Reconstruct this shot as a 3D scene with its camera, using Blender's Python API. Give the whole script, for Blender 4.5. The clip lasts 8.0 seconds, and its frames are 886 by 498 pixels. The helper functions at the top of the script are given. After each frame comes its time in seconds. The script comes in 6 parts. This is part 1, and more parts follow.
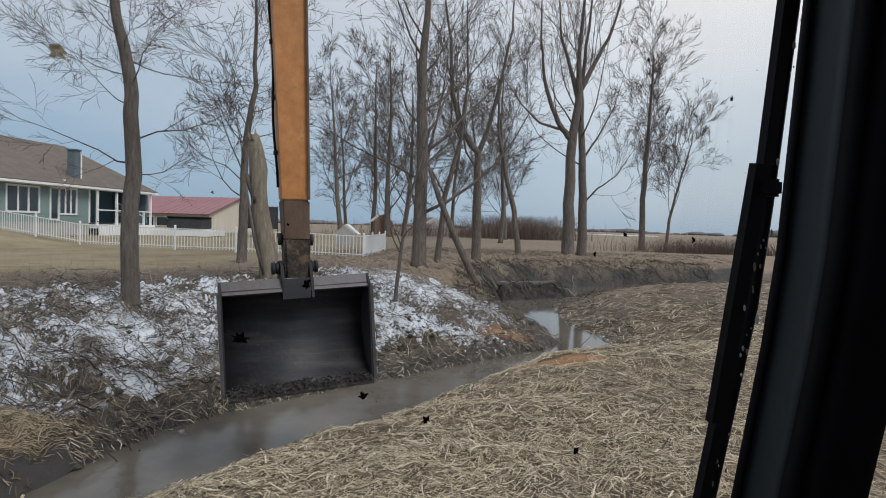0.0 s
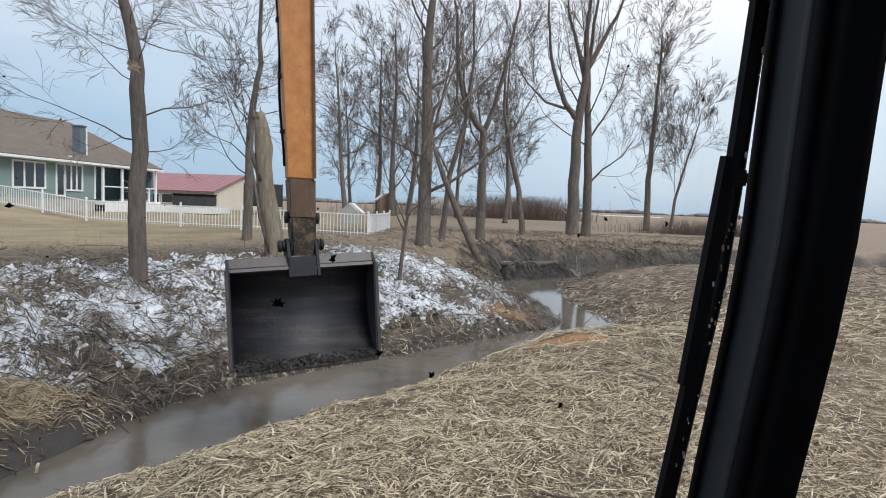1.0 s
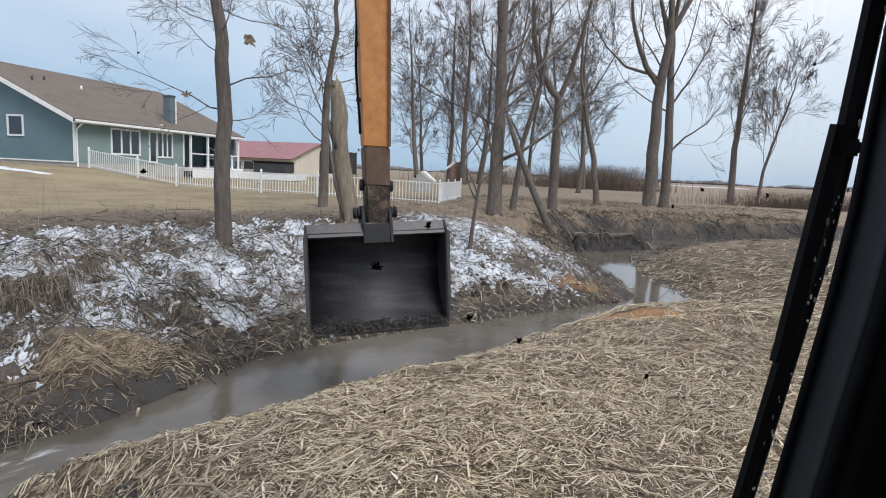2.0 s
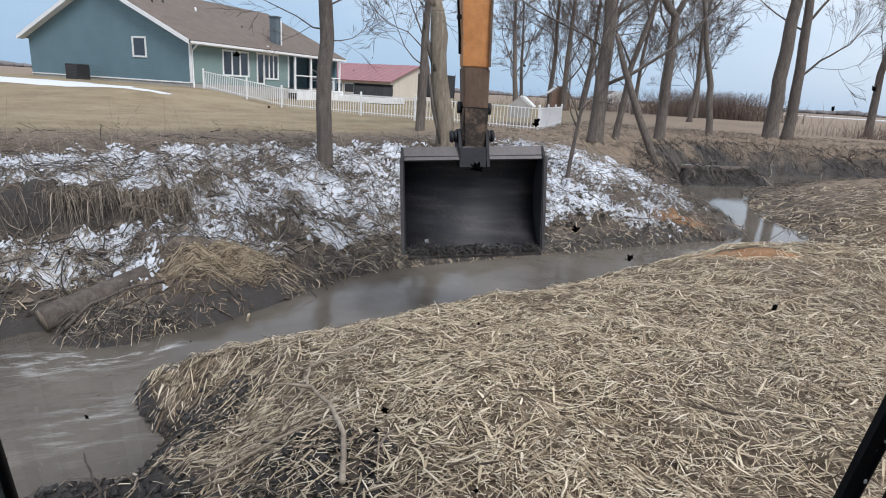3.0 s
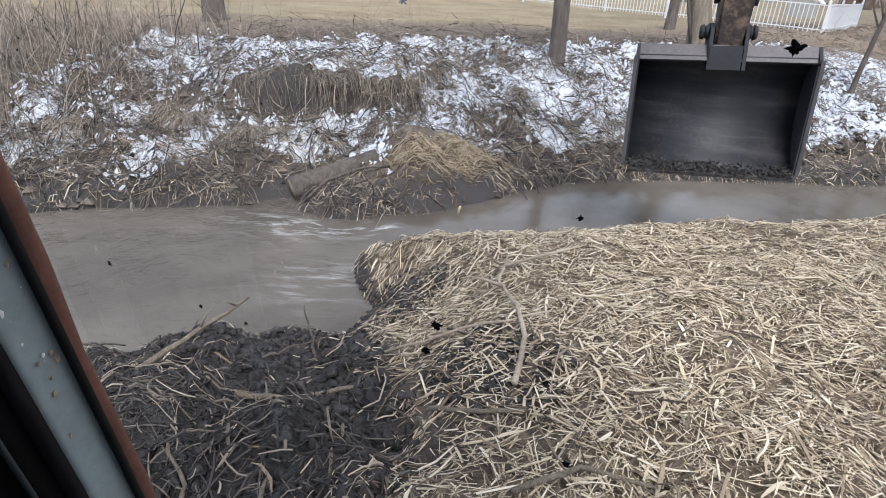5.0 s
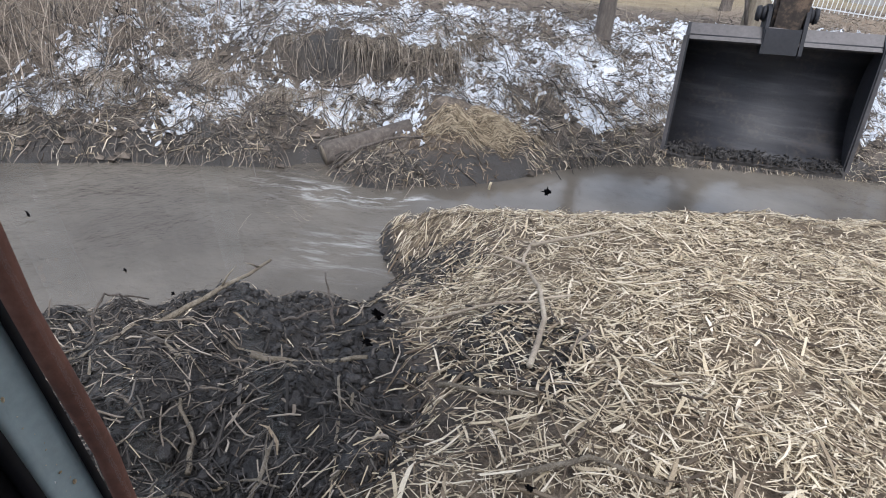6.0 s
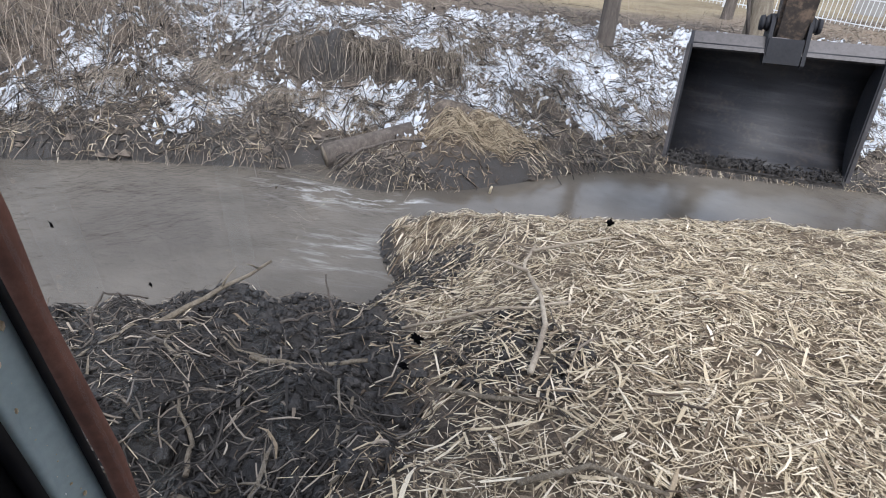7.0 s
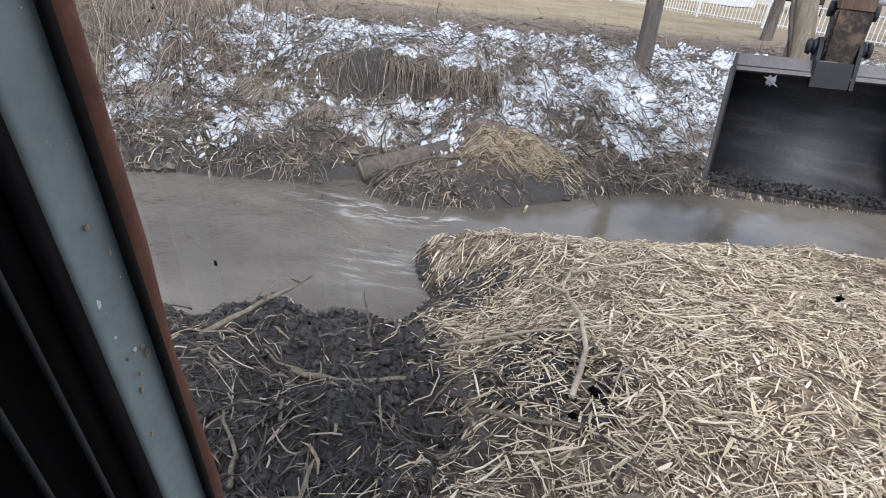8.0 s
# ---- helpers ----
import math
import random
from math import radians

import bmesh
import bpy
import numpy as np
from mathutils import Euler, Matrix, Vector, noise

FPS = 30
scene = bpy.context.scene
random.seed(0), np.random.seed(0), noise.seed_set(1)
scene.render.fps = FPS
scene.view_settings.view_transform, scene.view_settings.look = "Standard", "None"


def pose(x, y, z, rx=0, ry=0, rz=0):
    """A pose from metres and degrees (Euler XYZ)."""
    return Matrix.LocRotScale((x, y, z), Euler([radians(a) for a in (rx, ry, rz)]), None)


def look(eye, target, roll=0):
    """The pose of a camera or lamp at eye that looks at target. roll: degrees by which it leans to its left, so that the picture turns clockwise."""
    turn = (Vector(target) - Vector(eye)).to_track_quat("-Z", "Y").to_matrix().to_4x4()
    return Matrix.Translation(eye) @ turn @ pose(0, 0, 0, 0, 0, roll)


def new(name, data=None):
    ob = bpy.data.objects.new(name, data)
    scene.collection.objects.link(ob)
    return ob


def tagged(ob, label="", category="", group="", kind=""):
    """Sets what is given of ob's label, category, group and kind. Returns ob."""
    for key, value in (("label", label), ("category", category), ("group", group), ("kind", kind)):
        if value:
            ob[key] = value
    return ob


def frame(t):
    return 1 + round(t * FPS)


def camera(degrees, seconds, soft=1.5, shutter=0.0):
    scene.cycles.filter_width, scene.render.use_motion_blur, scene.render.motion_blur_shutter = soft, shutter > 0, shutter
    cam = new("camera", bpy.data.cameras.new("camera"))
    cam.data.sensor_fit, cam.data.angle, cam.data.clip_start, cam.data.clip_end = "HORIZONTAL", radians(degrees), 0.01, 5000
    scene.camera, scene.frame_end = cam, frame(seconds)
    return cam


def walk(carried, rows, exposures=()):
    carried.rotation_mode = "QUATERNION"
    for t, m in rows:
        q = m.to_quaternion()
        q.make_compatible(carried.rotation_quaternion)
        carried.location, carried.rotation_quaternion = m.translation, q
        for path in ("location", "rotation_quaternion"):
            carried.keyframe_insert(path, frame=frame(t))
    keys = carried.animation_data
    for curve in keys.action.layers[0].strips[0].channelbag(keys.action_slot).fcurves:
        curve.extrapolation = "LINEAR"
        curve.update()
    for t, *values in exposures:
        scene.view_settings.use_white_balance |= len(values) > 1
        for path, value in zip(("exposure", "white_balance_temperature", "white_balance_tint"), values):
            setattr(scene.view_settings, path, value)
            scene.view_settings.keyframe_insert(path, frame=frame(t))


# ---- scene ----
cam = camera(74.5, 8.0, soft=1.0, shutter=0.0)
PATH = [
    (0, (-0.083, 0.035, 1.796), (-0.028, 2.033, 1.72), 1.7),
    (0.5, (-0.085, -0.035, 1.8), (-0.036, 1.961, 1.677), 2.2),
    (1, (-0.085, -0.035, 1.8), (-0.042, 1.959, 1.653), 2.2),
    (1.2, (-0.085, -0.035, 1.8), (-0.06, 1.958, 1.631), 2.3),
    (2.3, (-0.106, -0.049, 1.798), (-0.416, 1.897, 1.454), 2.7),
    (2.5, (-0.095, -0.038, 1.791), (-0.482, 1.879, 1.374), 2.7),
    (3, (-0.112, -0.015, 1.775), (-0.594, 1.855, 1.252), 3.4),
    (3.5, (-0.126, -0.02, 1.767), (-0.716, 1.796, 1.171), 3.8),
    (4, (-0.15, -0.017, 1.742), (-0.89, 1.708, 1.051), 3.9),
    (4.5, (-0.132, 0.04, 1.74), (-1.046, 1.659, 1.001), 3.4),
    (5, (-0.089, 0.171, 1.699), (-1.16, 1.624, 0.836), 3.3),
    (6.5, (-0.101, 0.246, 1.673), (-1.221, 1.604, 0.723), 6.1),
    (7, (-0.116, 0.237, 1.677), (-1.235, 1.603, 0.738), 6.7),
    (7.5, (-0.135, 0.223, 1.682), (-1.26, 1.601, 0.768), 7.2),
    (8, (-0.17, 0.183, 1.691), (-1.377, 1.499, 0.79), 6.7),
]
walk(cam, [(t, look(eye, target, roll)) for t, eye, target, roll in PATH], [(0.0, 0.0, 6500, 10), (0.5, 0.43, 6500, 10), (2.5, 0.46, 6400, 13), (3.5, 0.69, 6280, 14), (4.0, 0.92, 6200, 15), (5.0, 0.93, 6200, 14), (6.5, 0.92, 6150, 14), (8.0, 0.97, 6150, 14)])

# ---- light: a bright overcast winter sky ----
world = bpy.data.worlds.new("sky")
scene.world = world
world.use_nodes = True
wt = world.node_tree
wt.nodes.clear()
w_out = wt.nodes.new("ShaderNodeOutputWorld")
w_bg = wt.nodes.new("ShaderNodeBackground")
w_sky = wt.nodes.new("ShaderNodeTexSky")
w_sky.sky_type = 'NISHITA'
w_sky.sun_disc = False
w_sky.sun_elevation = radians(32)
w_sky.sun_rotation = radians(30)
w_sky.air_density, w_sky.dust_density, w_sky.ozone_density = 1.0, 3.0, 1.5
w_co = wt.nodes.new("ShaderNodeTexCoord")
w_noise = wt.nodes.new("ShaderNodeTexNoise")
w_noise.inputs["Scale"].default_value = 2.2
w_noise.inputs["Detail"].default_value = 5
w_map = wt.nodes.new("ShaderNodeMapping")
w_map.inputs["Scale"].default_value = (1, 1, 3.5)
w_sep = wt.nodes.new("ShaderNodeSeparateXYZ")
w_ramp = wt.nodes.new("ShaderNodeValToRGB")
el = w_ramp.color_ramp.elements
el[0].position, el[0].color = 0.0, (0.30, 0.435, 0.585, 1)
el[1].position, el[1].color = 0.5, (0.63, 0.665, 0.73, 1)
for q, c in ((0.10, (0.33, 0.46, 0.605, 1)), (0.22, (0.49, 0.575, 0.68, 1)), (0.34, (0.58, 0.63, 0.71, 1))):
    e = el.new(q)
    e.color = c
w_add = wt.nodes.new("ShaderNodeMath")
w_add.operation = 'MULTIPLY_ADD'
w_mixc = wt.nodes.new("ShaderNodeMix")
w_mixc.data_type = 'RGBA'
w_mixc.inputs[0].default_value = 0.9
w_scl = wt.nodes.new("ShaderNodeVectorMath")
w_scl.operation = 'SCALE'
w_scl.inputs["Scale"].default_value = 0.1
lk = wt.links.new
lk(w_co.outputs["Generated"], w_map.inputs["Vector"])
lk(w_map.outputs["Vector"], w_noise.inputs["Vector"])
lk(w_co.outputs["Generated"], w_sep.inputs["Vector"])
lk(w_noise.outputs["Fac"], w_add.inputs[0])
w_add.inputs[1].default_value = 0.26
w_sub = wt.nodes.new("ShaderNodeMath")
w_sub.operation = 'SUBTRACT'
lk(w_sep.outputs["Z"], w_sub.inputs[0])
w_sub.inputs[1].default_value = 0.13
lk(w_sub.outputs[0], w_add.inputs[2])
lk(w_add.outputs[0], w_ramp.inputs["Fac"])
lk(w_sky.outputs["Color"], w_scl.inputs[0])
lk(w_scl.outputs[0], w_mixc.inputs[6])
lk(w_ramp.outputs["Color"], w_mixc.inputs[7])
lk(w_mixc.outputs[2], w_bg.inputs["Color"])
w_bg.inputs["Strength"].default_value = 1.0
lk(w_bg.outputs[0], w_out.inputs["Surface"])
sun = new("sun", bpy.data.lights.new("sun", 'SUN'))
sun.data.energy, sun.data.angle, sun.data.color = 2.05, radians(25), (1.0, 0.96, 0.9)
sun.matrix_world = look((20, -10, 30), (0, 8, 0))

# ---- materials ----


def mat(name, rough=0.8, metal=0.0):
    m = bpy.data.materials.new(name)
    m.use_nodes = True
    n = m.node_tree.nodes
    b = n["Principled BSDF"]
    b.inputs["Roughness"].default_value, b.inputs["Metallic"].default_value = rough, metal
    return m, n, m.node_tree.links.new, b


def noise_node(n, l, scale, detail=6, stretch=None, source="Object", rough=0.6):
    co = n.new("ShaderNodeTexCoord")
    t = n.new("ShaderNodeTexNoise")
    t.inputs["Scale"].default_value, t.inputs["Detail"].default_value, t.inputs["Roughness"].default_value = scale, detail, rough
    if stretch:
        mp = n.new("ShaderNodeMapping")
        mp.inputs["Scale"].default_value = stretch
        l(co.outputs[source], mp.inputs["Vector"])
        l(mp.outputs["Vector"], t.inputs["Vector"])
    else:
        l(co.outputs[source], t.inputs["Vector"])
    return t


def ramp(n, l, fac, stops):
    r = n.new("ShaderNodeValToRGB")
    e = r.color_ramp.elements
    e[0].position, e[0].color = stops[0][0], (*stops[0][1], 1)
    e[1].position, e[1].color = stops[-1][0], (*stops[-1][1], 1)
    for p, c in stops[1:-1]:
        e.new(p).color = (*c, 1)
    l(fac, r.inputs["Fac"])
    return r


def mixed(n, l, fac, a, b, mode='MIX'):
    m = n.new("ShaderNodeMix")
    m.data_type, m.blend_type = 'RGBA', mode
    for sock, v in ((m.inputs[0], fac), (m.inputs[6], a), (m.inputs[7], b)):
        if isinstance(v, (int, float)):
            sock.default_value = v
        elif isinstance(v, tuple):
            sock.default_value = (*v, 1)
        else:
            l(v, sock)
    return m.outputs[2]


def bump(n, l, b, height, strength, dist=0.02):
    bp = n.new("ShaderNodeBump")
    bp.inputs["Strength"].default_value, bp.inputs["Distance"].default_value = strength, dist
    l(height, bp.inputs["Height"])
    l(bp.outputs["Normal"], b.inputs["Normal"])
    return bp


def mottled(name, stops, scale=6, rough=0.8, metal=0.0, stretch=None, bump_s=0.3, fine=60, dist=0.01, island=0.0, gloss=0.4):
    """A surface that varies at two scales, with fine relief."""
    m, n, l, b = mat(name, rough, metal)
    t = noise_node(n, l, scale, stretch=stretch)
    f = noise_node(n, l, fine, 4, stretch=stretch)
    fac = mixed(n, l, 0.35, t.outputs["Fac"], f.outputs["Fac"])
    if island:
        g = n.new("ShaderNodeNewGeometry")
        fac = mixed(n, l, island, fac, g.outputs["Random Per Island"])
    r = ramp(n, l, fac, stops)
    l(r.outputs["Color"], b.inputs["Base Color"])
    b.inputs["Specular IOR Level"].default_value = gloss
    bump(n, l, b, f.outputs["Fac"], bump_s, dist)
    rr = n.new("ShaderNodeMapRange")
    rr.inputs[3].default_value, rr.inputs[4].default_value = max(rough - 0.12, 0), min(rough + 0.12, 1)
    l(t.outputs["Fac"], rr.inputs[0])
    l(rr.outputs[0], b.inputs["Roughness"])
    return m


BARK = mottled("bark", ((0.3, (0.062, 0.053, 0.047)), (0.5, (0.135, 0.114, 0.10)), (0.72, (0.23, 0.20, 0.18))), 3, 0.95, stretch=(6, 6, 1), fine=22, bump_s=0.9, dist=0.03)
TWIG = mottled("twig_bark", ((0.3, (0.06, 0.047, 0.04)), (0.7, (0.15, 0.118, 0.10))), 2, 0.95, bump_s=0.1)
DEADWOOD = mottled("dead_wood", ((0.3, (0.12, 0.10, 0.08)), (0.5, (0.22, 0.185, 0.14)), (0.7, (0.36, 0.32, 0.26))), 3, 0.9, stretch=(5, 5, 0.8), fine=25, bump_s=0.8, dist=0.03)
STRAW = mottled("straw", ((0.12, (0.055, 0.040, 0.028)), (0.27, (0.21, 0.16, 0.11)), (0.46, (0.48, 0.40, 0.275)), (0.70, (0.62, 0.54, 0.405)), (0.92, (0.76, 0.69, 0.57))), 9, 0.75, bump_s=0.3, island=0.75)
PALEWOOD = mottled("pale_barkless_wood", ((0.3, (0.16, 0.13, 0.10)), (0.5, (0.32, 0.27, 0.21)), (0.7, (0.52, 0.46, 0.37))), 4, 0.85, fine=40, bump_s=0.5, dist=0.01)
STRAW_DARK = mottled("wet_straw", ((0.15, (0.045, 0.034, 0.026)), (0.5, (0.15, 0.112, 0.078)), (0.9, (0.36, 0.29, 0.205))), 9, 0.75, bump_s=0.2, island=0.75)
DRY = mottled("dry_grass", ((0.15, (0.085, 0.07, 0.058)), (0.5, (0.215, 0.18, 0.145)), (0.9, (0.42, 0.365, 0.30))), 7, 0.85, bump_s=0.1, island=0.7)
PALEBRUSH = mottled("pale_dry_stems", ((0.15, (0.13, 0.105, 0.085)), (0.5, (0.28, 0.232, 0.188)), (0.9, (0.50, 0.43, 0.355))), 7, 0.85, bump_s=0.1, island=0.7)
BRUSH = mottled("dark_twigs", ((0.15, (0.022, 0.020, 0.019)), (0.5, (0.062, 0.055, 0.050)), (0.9, (0.17, 0.152, 0.135))), 7, 0.9, bump_s=0.1, island=0.7)
SNOW = mottled("old_snow", ((0.3, (0.44, 0.48, 0.55)), (0.6, (0.60, 0.64, 0.70))), 8, 0.6, bump_s=0.5, fine=35, dist=0.02)
MUD = mottled("wet_mud", ((0.3, (0.014, 0.013, 0.013)), (0.52, (0.040, 0.037, 0.036)), (0.72, (0.12, 0.112, 0.108))), 4, 0.6, bump_s=0.9, fine=25, dist=0.04)
STEEL = mottled("worn_dark_steel", ((0.3, (0.011, 0.012, 0.016)), (0.55, (0.023, 0.024, 0.030)), (0.75, (0.062, 0.058, 0.06))), 2.2, 0.72, 0.0, fine=40, bump_s=0.15)
STEEL_EDGE = mottled("scraped_steel", ((0.3, (0.05, 0.048, 0.05)), (0.6, (0.10, 0.095, 0.10)), (0.8, (0.16, 0.15, 0.15))), 4, 0.5, 0.4, fine=40, bump_s=0.15)
CABGREY = mottled("grey_cab_paint", ((0.3, (0.19, 0.24, 0.25)), (0.6, (0.28, 0.34, 0.35)), (0.8, (0.44, 0.48, 0.48))), 10, 0.5, fine=90, bump_s=0.1, dist=0.003)
# the grey cab paint again, with shade put into its colour
SHADEDGREY = mottled("shaded_cab_grey", ((0.3, (0.020, 0.025, 0.029)), (0.6, (0.032, 0.039, 0.044)), (0.8, (0.055, 0.062, 0.067))), 10, 0.5, fine=90, bump_s=0.1, dist=0.003)
RUBBER = mottled("black_rubber", ((0.3, (0.004, 0.004, 0.005)), (0.7, (0.012, 0.012, 0.014))), 12, 0.6, bump_s=0.1, dist=0.003, gloss=0.15)
TRIM = mottled("black_trim", ((0.3, (0.0015, 0.0015, 0.002)), (0.7, (0.004, 0.004, 0.005))), 12, 0.6, bump_s=0.1, dist=0.003, gloss=0.06)


def splash_mat():
    """Dried mud, thin enough for daylight to shine through."""
    m, n, l, b = mat("dried_splash", 0.9)
    t = noise_node(n, l, 300, 4)
    r = ramp(n, l, t.outputs["Fac"], ((0.35, (0.42, 0.32, 0.20)), (0.65, (0.72, 0.62, 0.48))))
    l(r.outputs["Color"], b.inputs["Base Color"])
    tr = n.new("ShaderNodeBsdfTranslucent")
    l(r.outputs["Color"], tr.inputs["Color"])
    mx = n.new("ShaderNodeMixShader")
    mx.inputs[0].default_value = 0.6
    l(b.outputs[0], mx.inputs[1])
    l(tr.outputs[0], mx.inputs[2])
    l(mx.outputs[0], n["Material Output"].inputs["Surface"])
    return m


EARTH = mottled("damp_earth", ((0.3, (0.030, 0.025, 0.021)), (0.52, (0.085, 0.070, 0.058)), (0.72, (0.20, 0.165, 0.135))), 3, 0.9, fine=25, bump_s=0.8, dist=0.03, island=0.5)
HAY = mottled("weathered_hay", ((0.15, (0.05, 0.038, 0.027)), (0.42, (0.27, 0.215, 0.15)), (0.85, (0.62, 0.53, 0.40))), 8, 0.85, bump_s=0.2, island=0.7)
SPLASH = splash_mat()
RUST = mottled("rusty_rod", ((0.3, (0.07, 0.03, 0.022)), (0.55, (0.15, 0.065, 0.045)), (0.8, (0.24, 0.12, 0.085))), 14, 0.7, fine=90, bump_s=0.3, dist=0.004)
WHITE = mottled("white_vinyl", ((0.3, (0.68, 0.69, 0.70)), (0.7, (0.82, 0.83, 0.84))), 2, 0.5, bump_s=0.05)
SHINGLE = mottled("brown_shingles", ((0.3, (0.105, 0.087, 0.075)), (0.7, (0.18, 0.15, 0.13))), 1.5, 0.95, fine=14, bump_s=0.5, dist=0.02)
CONCRETE = mottled("foundation_concrete", ((0.3, (0.30, 0.29, 0.28)), (0.7, (0.45, 0.44, 0.42))), 2, 0.9, bump_s=0.2)
REDMETAL = mottled("red_metal_roof", ((0.3, (0.26, 0.125, 0.14)), (0.7, (0.34, 0.18, 0.195))), 1, 0.6, bump_s=0.1)
TAN = mottled("tan_metal_siding", ((0.3, (0.55, 0.50, 0.43)), (0.7, (0.66, 0.61, 0.54))), 1, 0.6, stretch=(4, 4, 0.3), bump_s=0.2)
DARKPLASTIC = mottled("dark_grey_plastic", ((0.3, (0.02, 0.021, 0.023)), (0.7, (0.045, 0.046, 0.05))), 3, 0.6, bump_s=0.1)
CHIMNEY = mottled("chimney_cladding", ((0.3, (0.10, 0.135, 0.16)), (0.7, (0.18, 0.22, 0.25))), 2, 0.5, 0.3, bump_s=0.1)
# distance haze is mixed into this pale grey wood colour
FARWOOD = mottled("hazed_far_wood", ((0.3, (0.13, 0.125, 0.13)), (0.7, (0.20, 0.19, 0.195))), 0.02, 0.95, fine=0.3, bump_s=0.0)
THICKET = mottled("thicket_twigs", ((0.2, (0.10, 0.075, 0.062)), (0.8, (0.22, 0.17, 0.145))), 0.4, 0.95, bump_s=0.0, island=0.6)
BRICKRED = mottled("orange_play_panels", ((0.3, (0.16, 0.10, 0.075)), (0.7, (0.24, 0.16, 0.12))), 2, 0.8, bump_s=0.1)


def siding(name, a, b2):
    """Lap siding: courses 0.12 m high that overhang in shallow steps."""
    m, n, l, b = mat(name, 0.6)
    co = n.new("ShaderNodeTexCoord")
    sx = n.new("ShaderNodeSeparateXYZ")
    l(co.outputs["Object"], sx.inputs[0])
    k = n.new("ShaderNodeMath")
    k.operation = 'MULTIPLY'
    k.inputs[1].default_value = 1 / 0.12
    l(sx.outputs["Z"], k.inputs[0])
    fr = n.new("ShaderNodeMath")
    fr.operation = 'FRACT'
    l(k.outputs[0], fr.inputs[0])
    t = noise_node(n, l, 0.8)
    r = ramp(n, l, t.outputs["Fac"], ((0.3, a), (0.7, b2)))
    l(r.outputs["Color"], b.inputs["Base Color"])
    inv = n.new("ShaderNodeMath")
    inv.operation = 'SUBTRACT'
    inv.inputs[0].default_value = 1.0
    l(fr.outputs[0], inv.inputs[1])
    bump(n, l, b, inv.outputs[0], 0.5, 0.012)
    return m


TEAL = siding("teal_siding", (0.098, 0.168, 0.20), (0.12, 0.198, 0.232))
SAGE = siding("sage_siding", (0.17, 0.245, 0.245), (0.205, 0.285, 0.28))


def orange_paint():
    m, n, l, b = mat("worn_orange_paint", 0.5)
    t = noise_node(n, l, 7, 8)
    f = noise_node(n, l, 45, 5, stretch=(1, 1, 0.4))
    base = ramp(n, l, t.outputs["Fac"], ((0.3, (0.38, 0.155, 0.05)), (0.6, (0.53, 0.235, 0.08)), (0.8, (0.60, 0.31, 0.14))))
    wear = ramp(n, l, f.outputs["Fac"], ((0.60, (0, 0, 0)), (0.70, (1, 1, 1))))
    c = mixed(n, l, wear.outputs["Color"], base.outputs["Color"], (0.28, 0.17, 0.11))
    l(c, b.inputs["Base Color"])
    bump(n, l, b, f.outputs["Fac"], 0.2, 0.005)
    return m


def worn_brown():
    return mottled("mud_browned_paint", ((0.3, (0.07, 0.045, 0.034)), (0.55, (0.13, 0.085, 0.06)), (0.8, (0.22, 0.15, 0.11))), 6, 0.7, stretch=(2, 2, 0.6), fine=40, bump_s=0.3)


HEADPAINT = mottled("dark_muddy_paint", ((0.38, (0.024, 0.021, 0.020)), (0.5, (0.050, 0.040, 0.035)), (0.62, (0.16, 0.115, 0.085))), 6, 0.7, fine=30, bump_s=0.3)


def muddy_steel():
    m, n, l, b = mat("mud_smeared_steel", 0.6)
    t, f = noise_node(n, l, 2.2, 7), noise_node(n, l, 26, 6, rough=0.7)
    streak = noise_node(n, l, 3.0, 5, stretch=(0.35, 1, 3.5))
    steel = ramp(n, l, streak.outputs["Fac"], ((0.35, (0.010, 0.011, 0.015)), (0.55, (0.022, 0.023, 0.029)), (0.7, (0.050, 0.050, 0.056))))
    smear = ramp(n, l, mixed(n, l, 0.45, t.outputs["Fac"], f.outputs["Fac"]), ((0.52, (0, 0, 0)), (0.64, (0.75, 0.75, 0.75))))
    c = mixed(n, l, smear.outputs["Color"], steel.outputs["Color"], (0.060, 0.050, 0.044))
    l(c, b.inputs["Base Color"])
    bump(n, l, b, f.outputs["Fac"], 0.35, 0.01)
    return m


MUDSTEEL = muddy_steel()
ORANGE = orange_paint()
BROWNED = worn_brown()


def glass_mat(name, tint=(0.97, 0.985, 0.98), gloss=0.06):
    m = bpy.data.materials.new(name)
    m.use_nodes = True
    n, l = m.node_tree.nodes, m.node_tree.links.new
    n.clear()
    o = n.new("ShaderNodeOutputMaterial")
    tr = n.new("ShaderNodeBsdfTransparent")
    tr.inputs[0].default_value = (*tint, 1)
    gl = n.new("ShaderNodeBsdfGlossy")
    gl.inputs["Roughness"].default_value = 0.02
    fr = n.new("ShaderNodeFresnel")
    fr.inputs[0].default_value = 1.45
    mk = n.new("ShaderNodeMath")
    mk.operation = 'MULTIPLY'
    mk.inputs[1].default_value = gloss / 0.06
    l(fr.outputs[0], mk.inputs[0])
    mx = n.new("ShaderNodeMixShader")
    l(mk.outputs[0], mx.inputs[0])
    l(tr.outputs[0], mx.inputs[1])
    l(gl.outputs[0], mx.inputs[2])
    l(mx.outputs[0], o.inputs[0])
    return m


WINDSHIELD = glass_mat("windshield_glass", gloss=0.004)


def window_glass():
    m, n, l, b = mat("house_window_glass", 0.05)
    b.inputs["Base Color"].default_value = (0.03, 0.035, 0.045, 1)
    b.inputs["Specular IOR Level"].default_value = 0.8
    return m


PANE = window_glass()


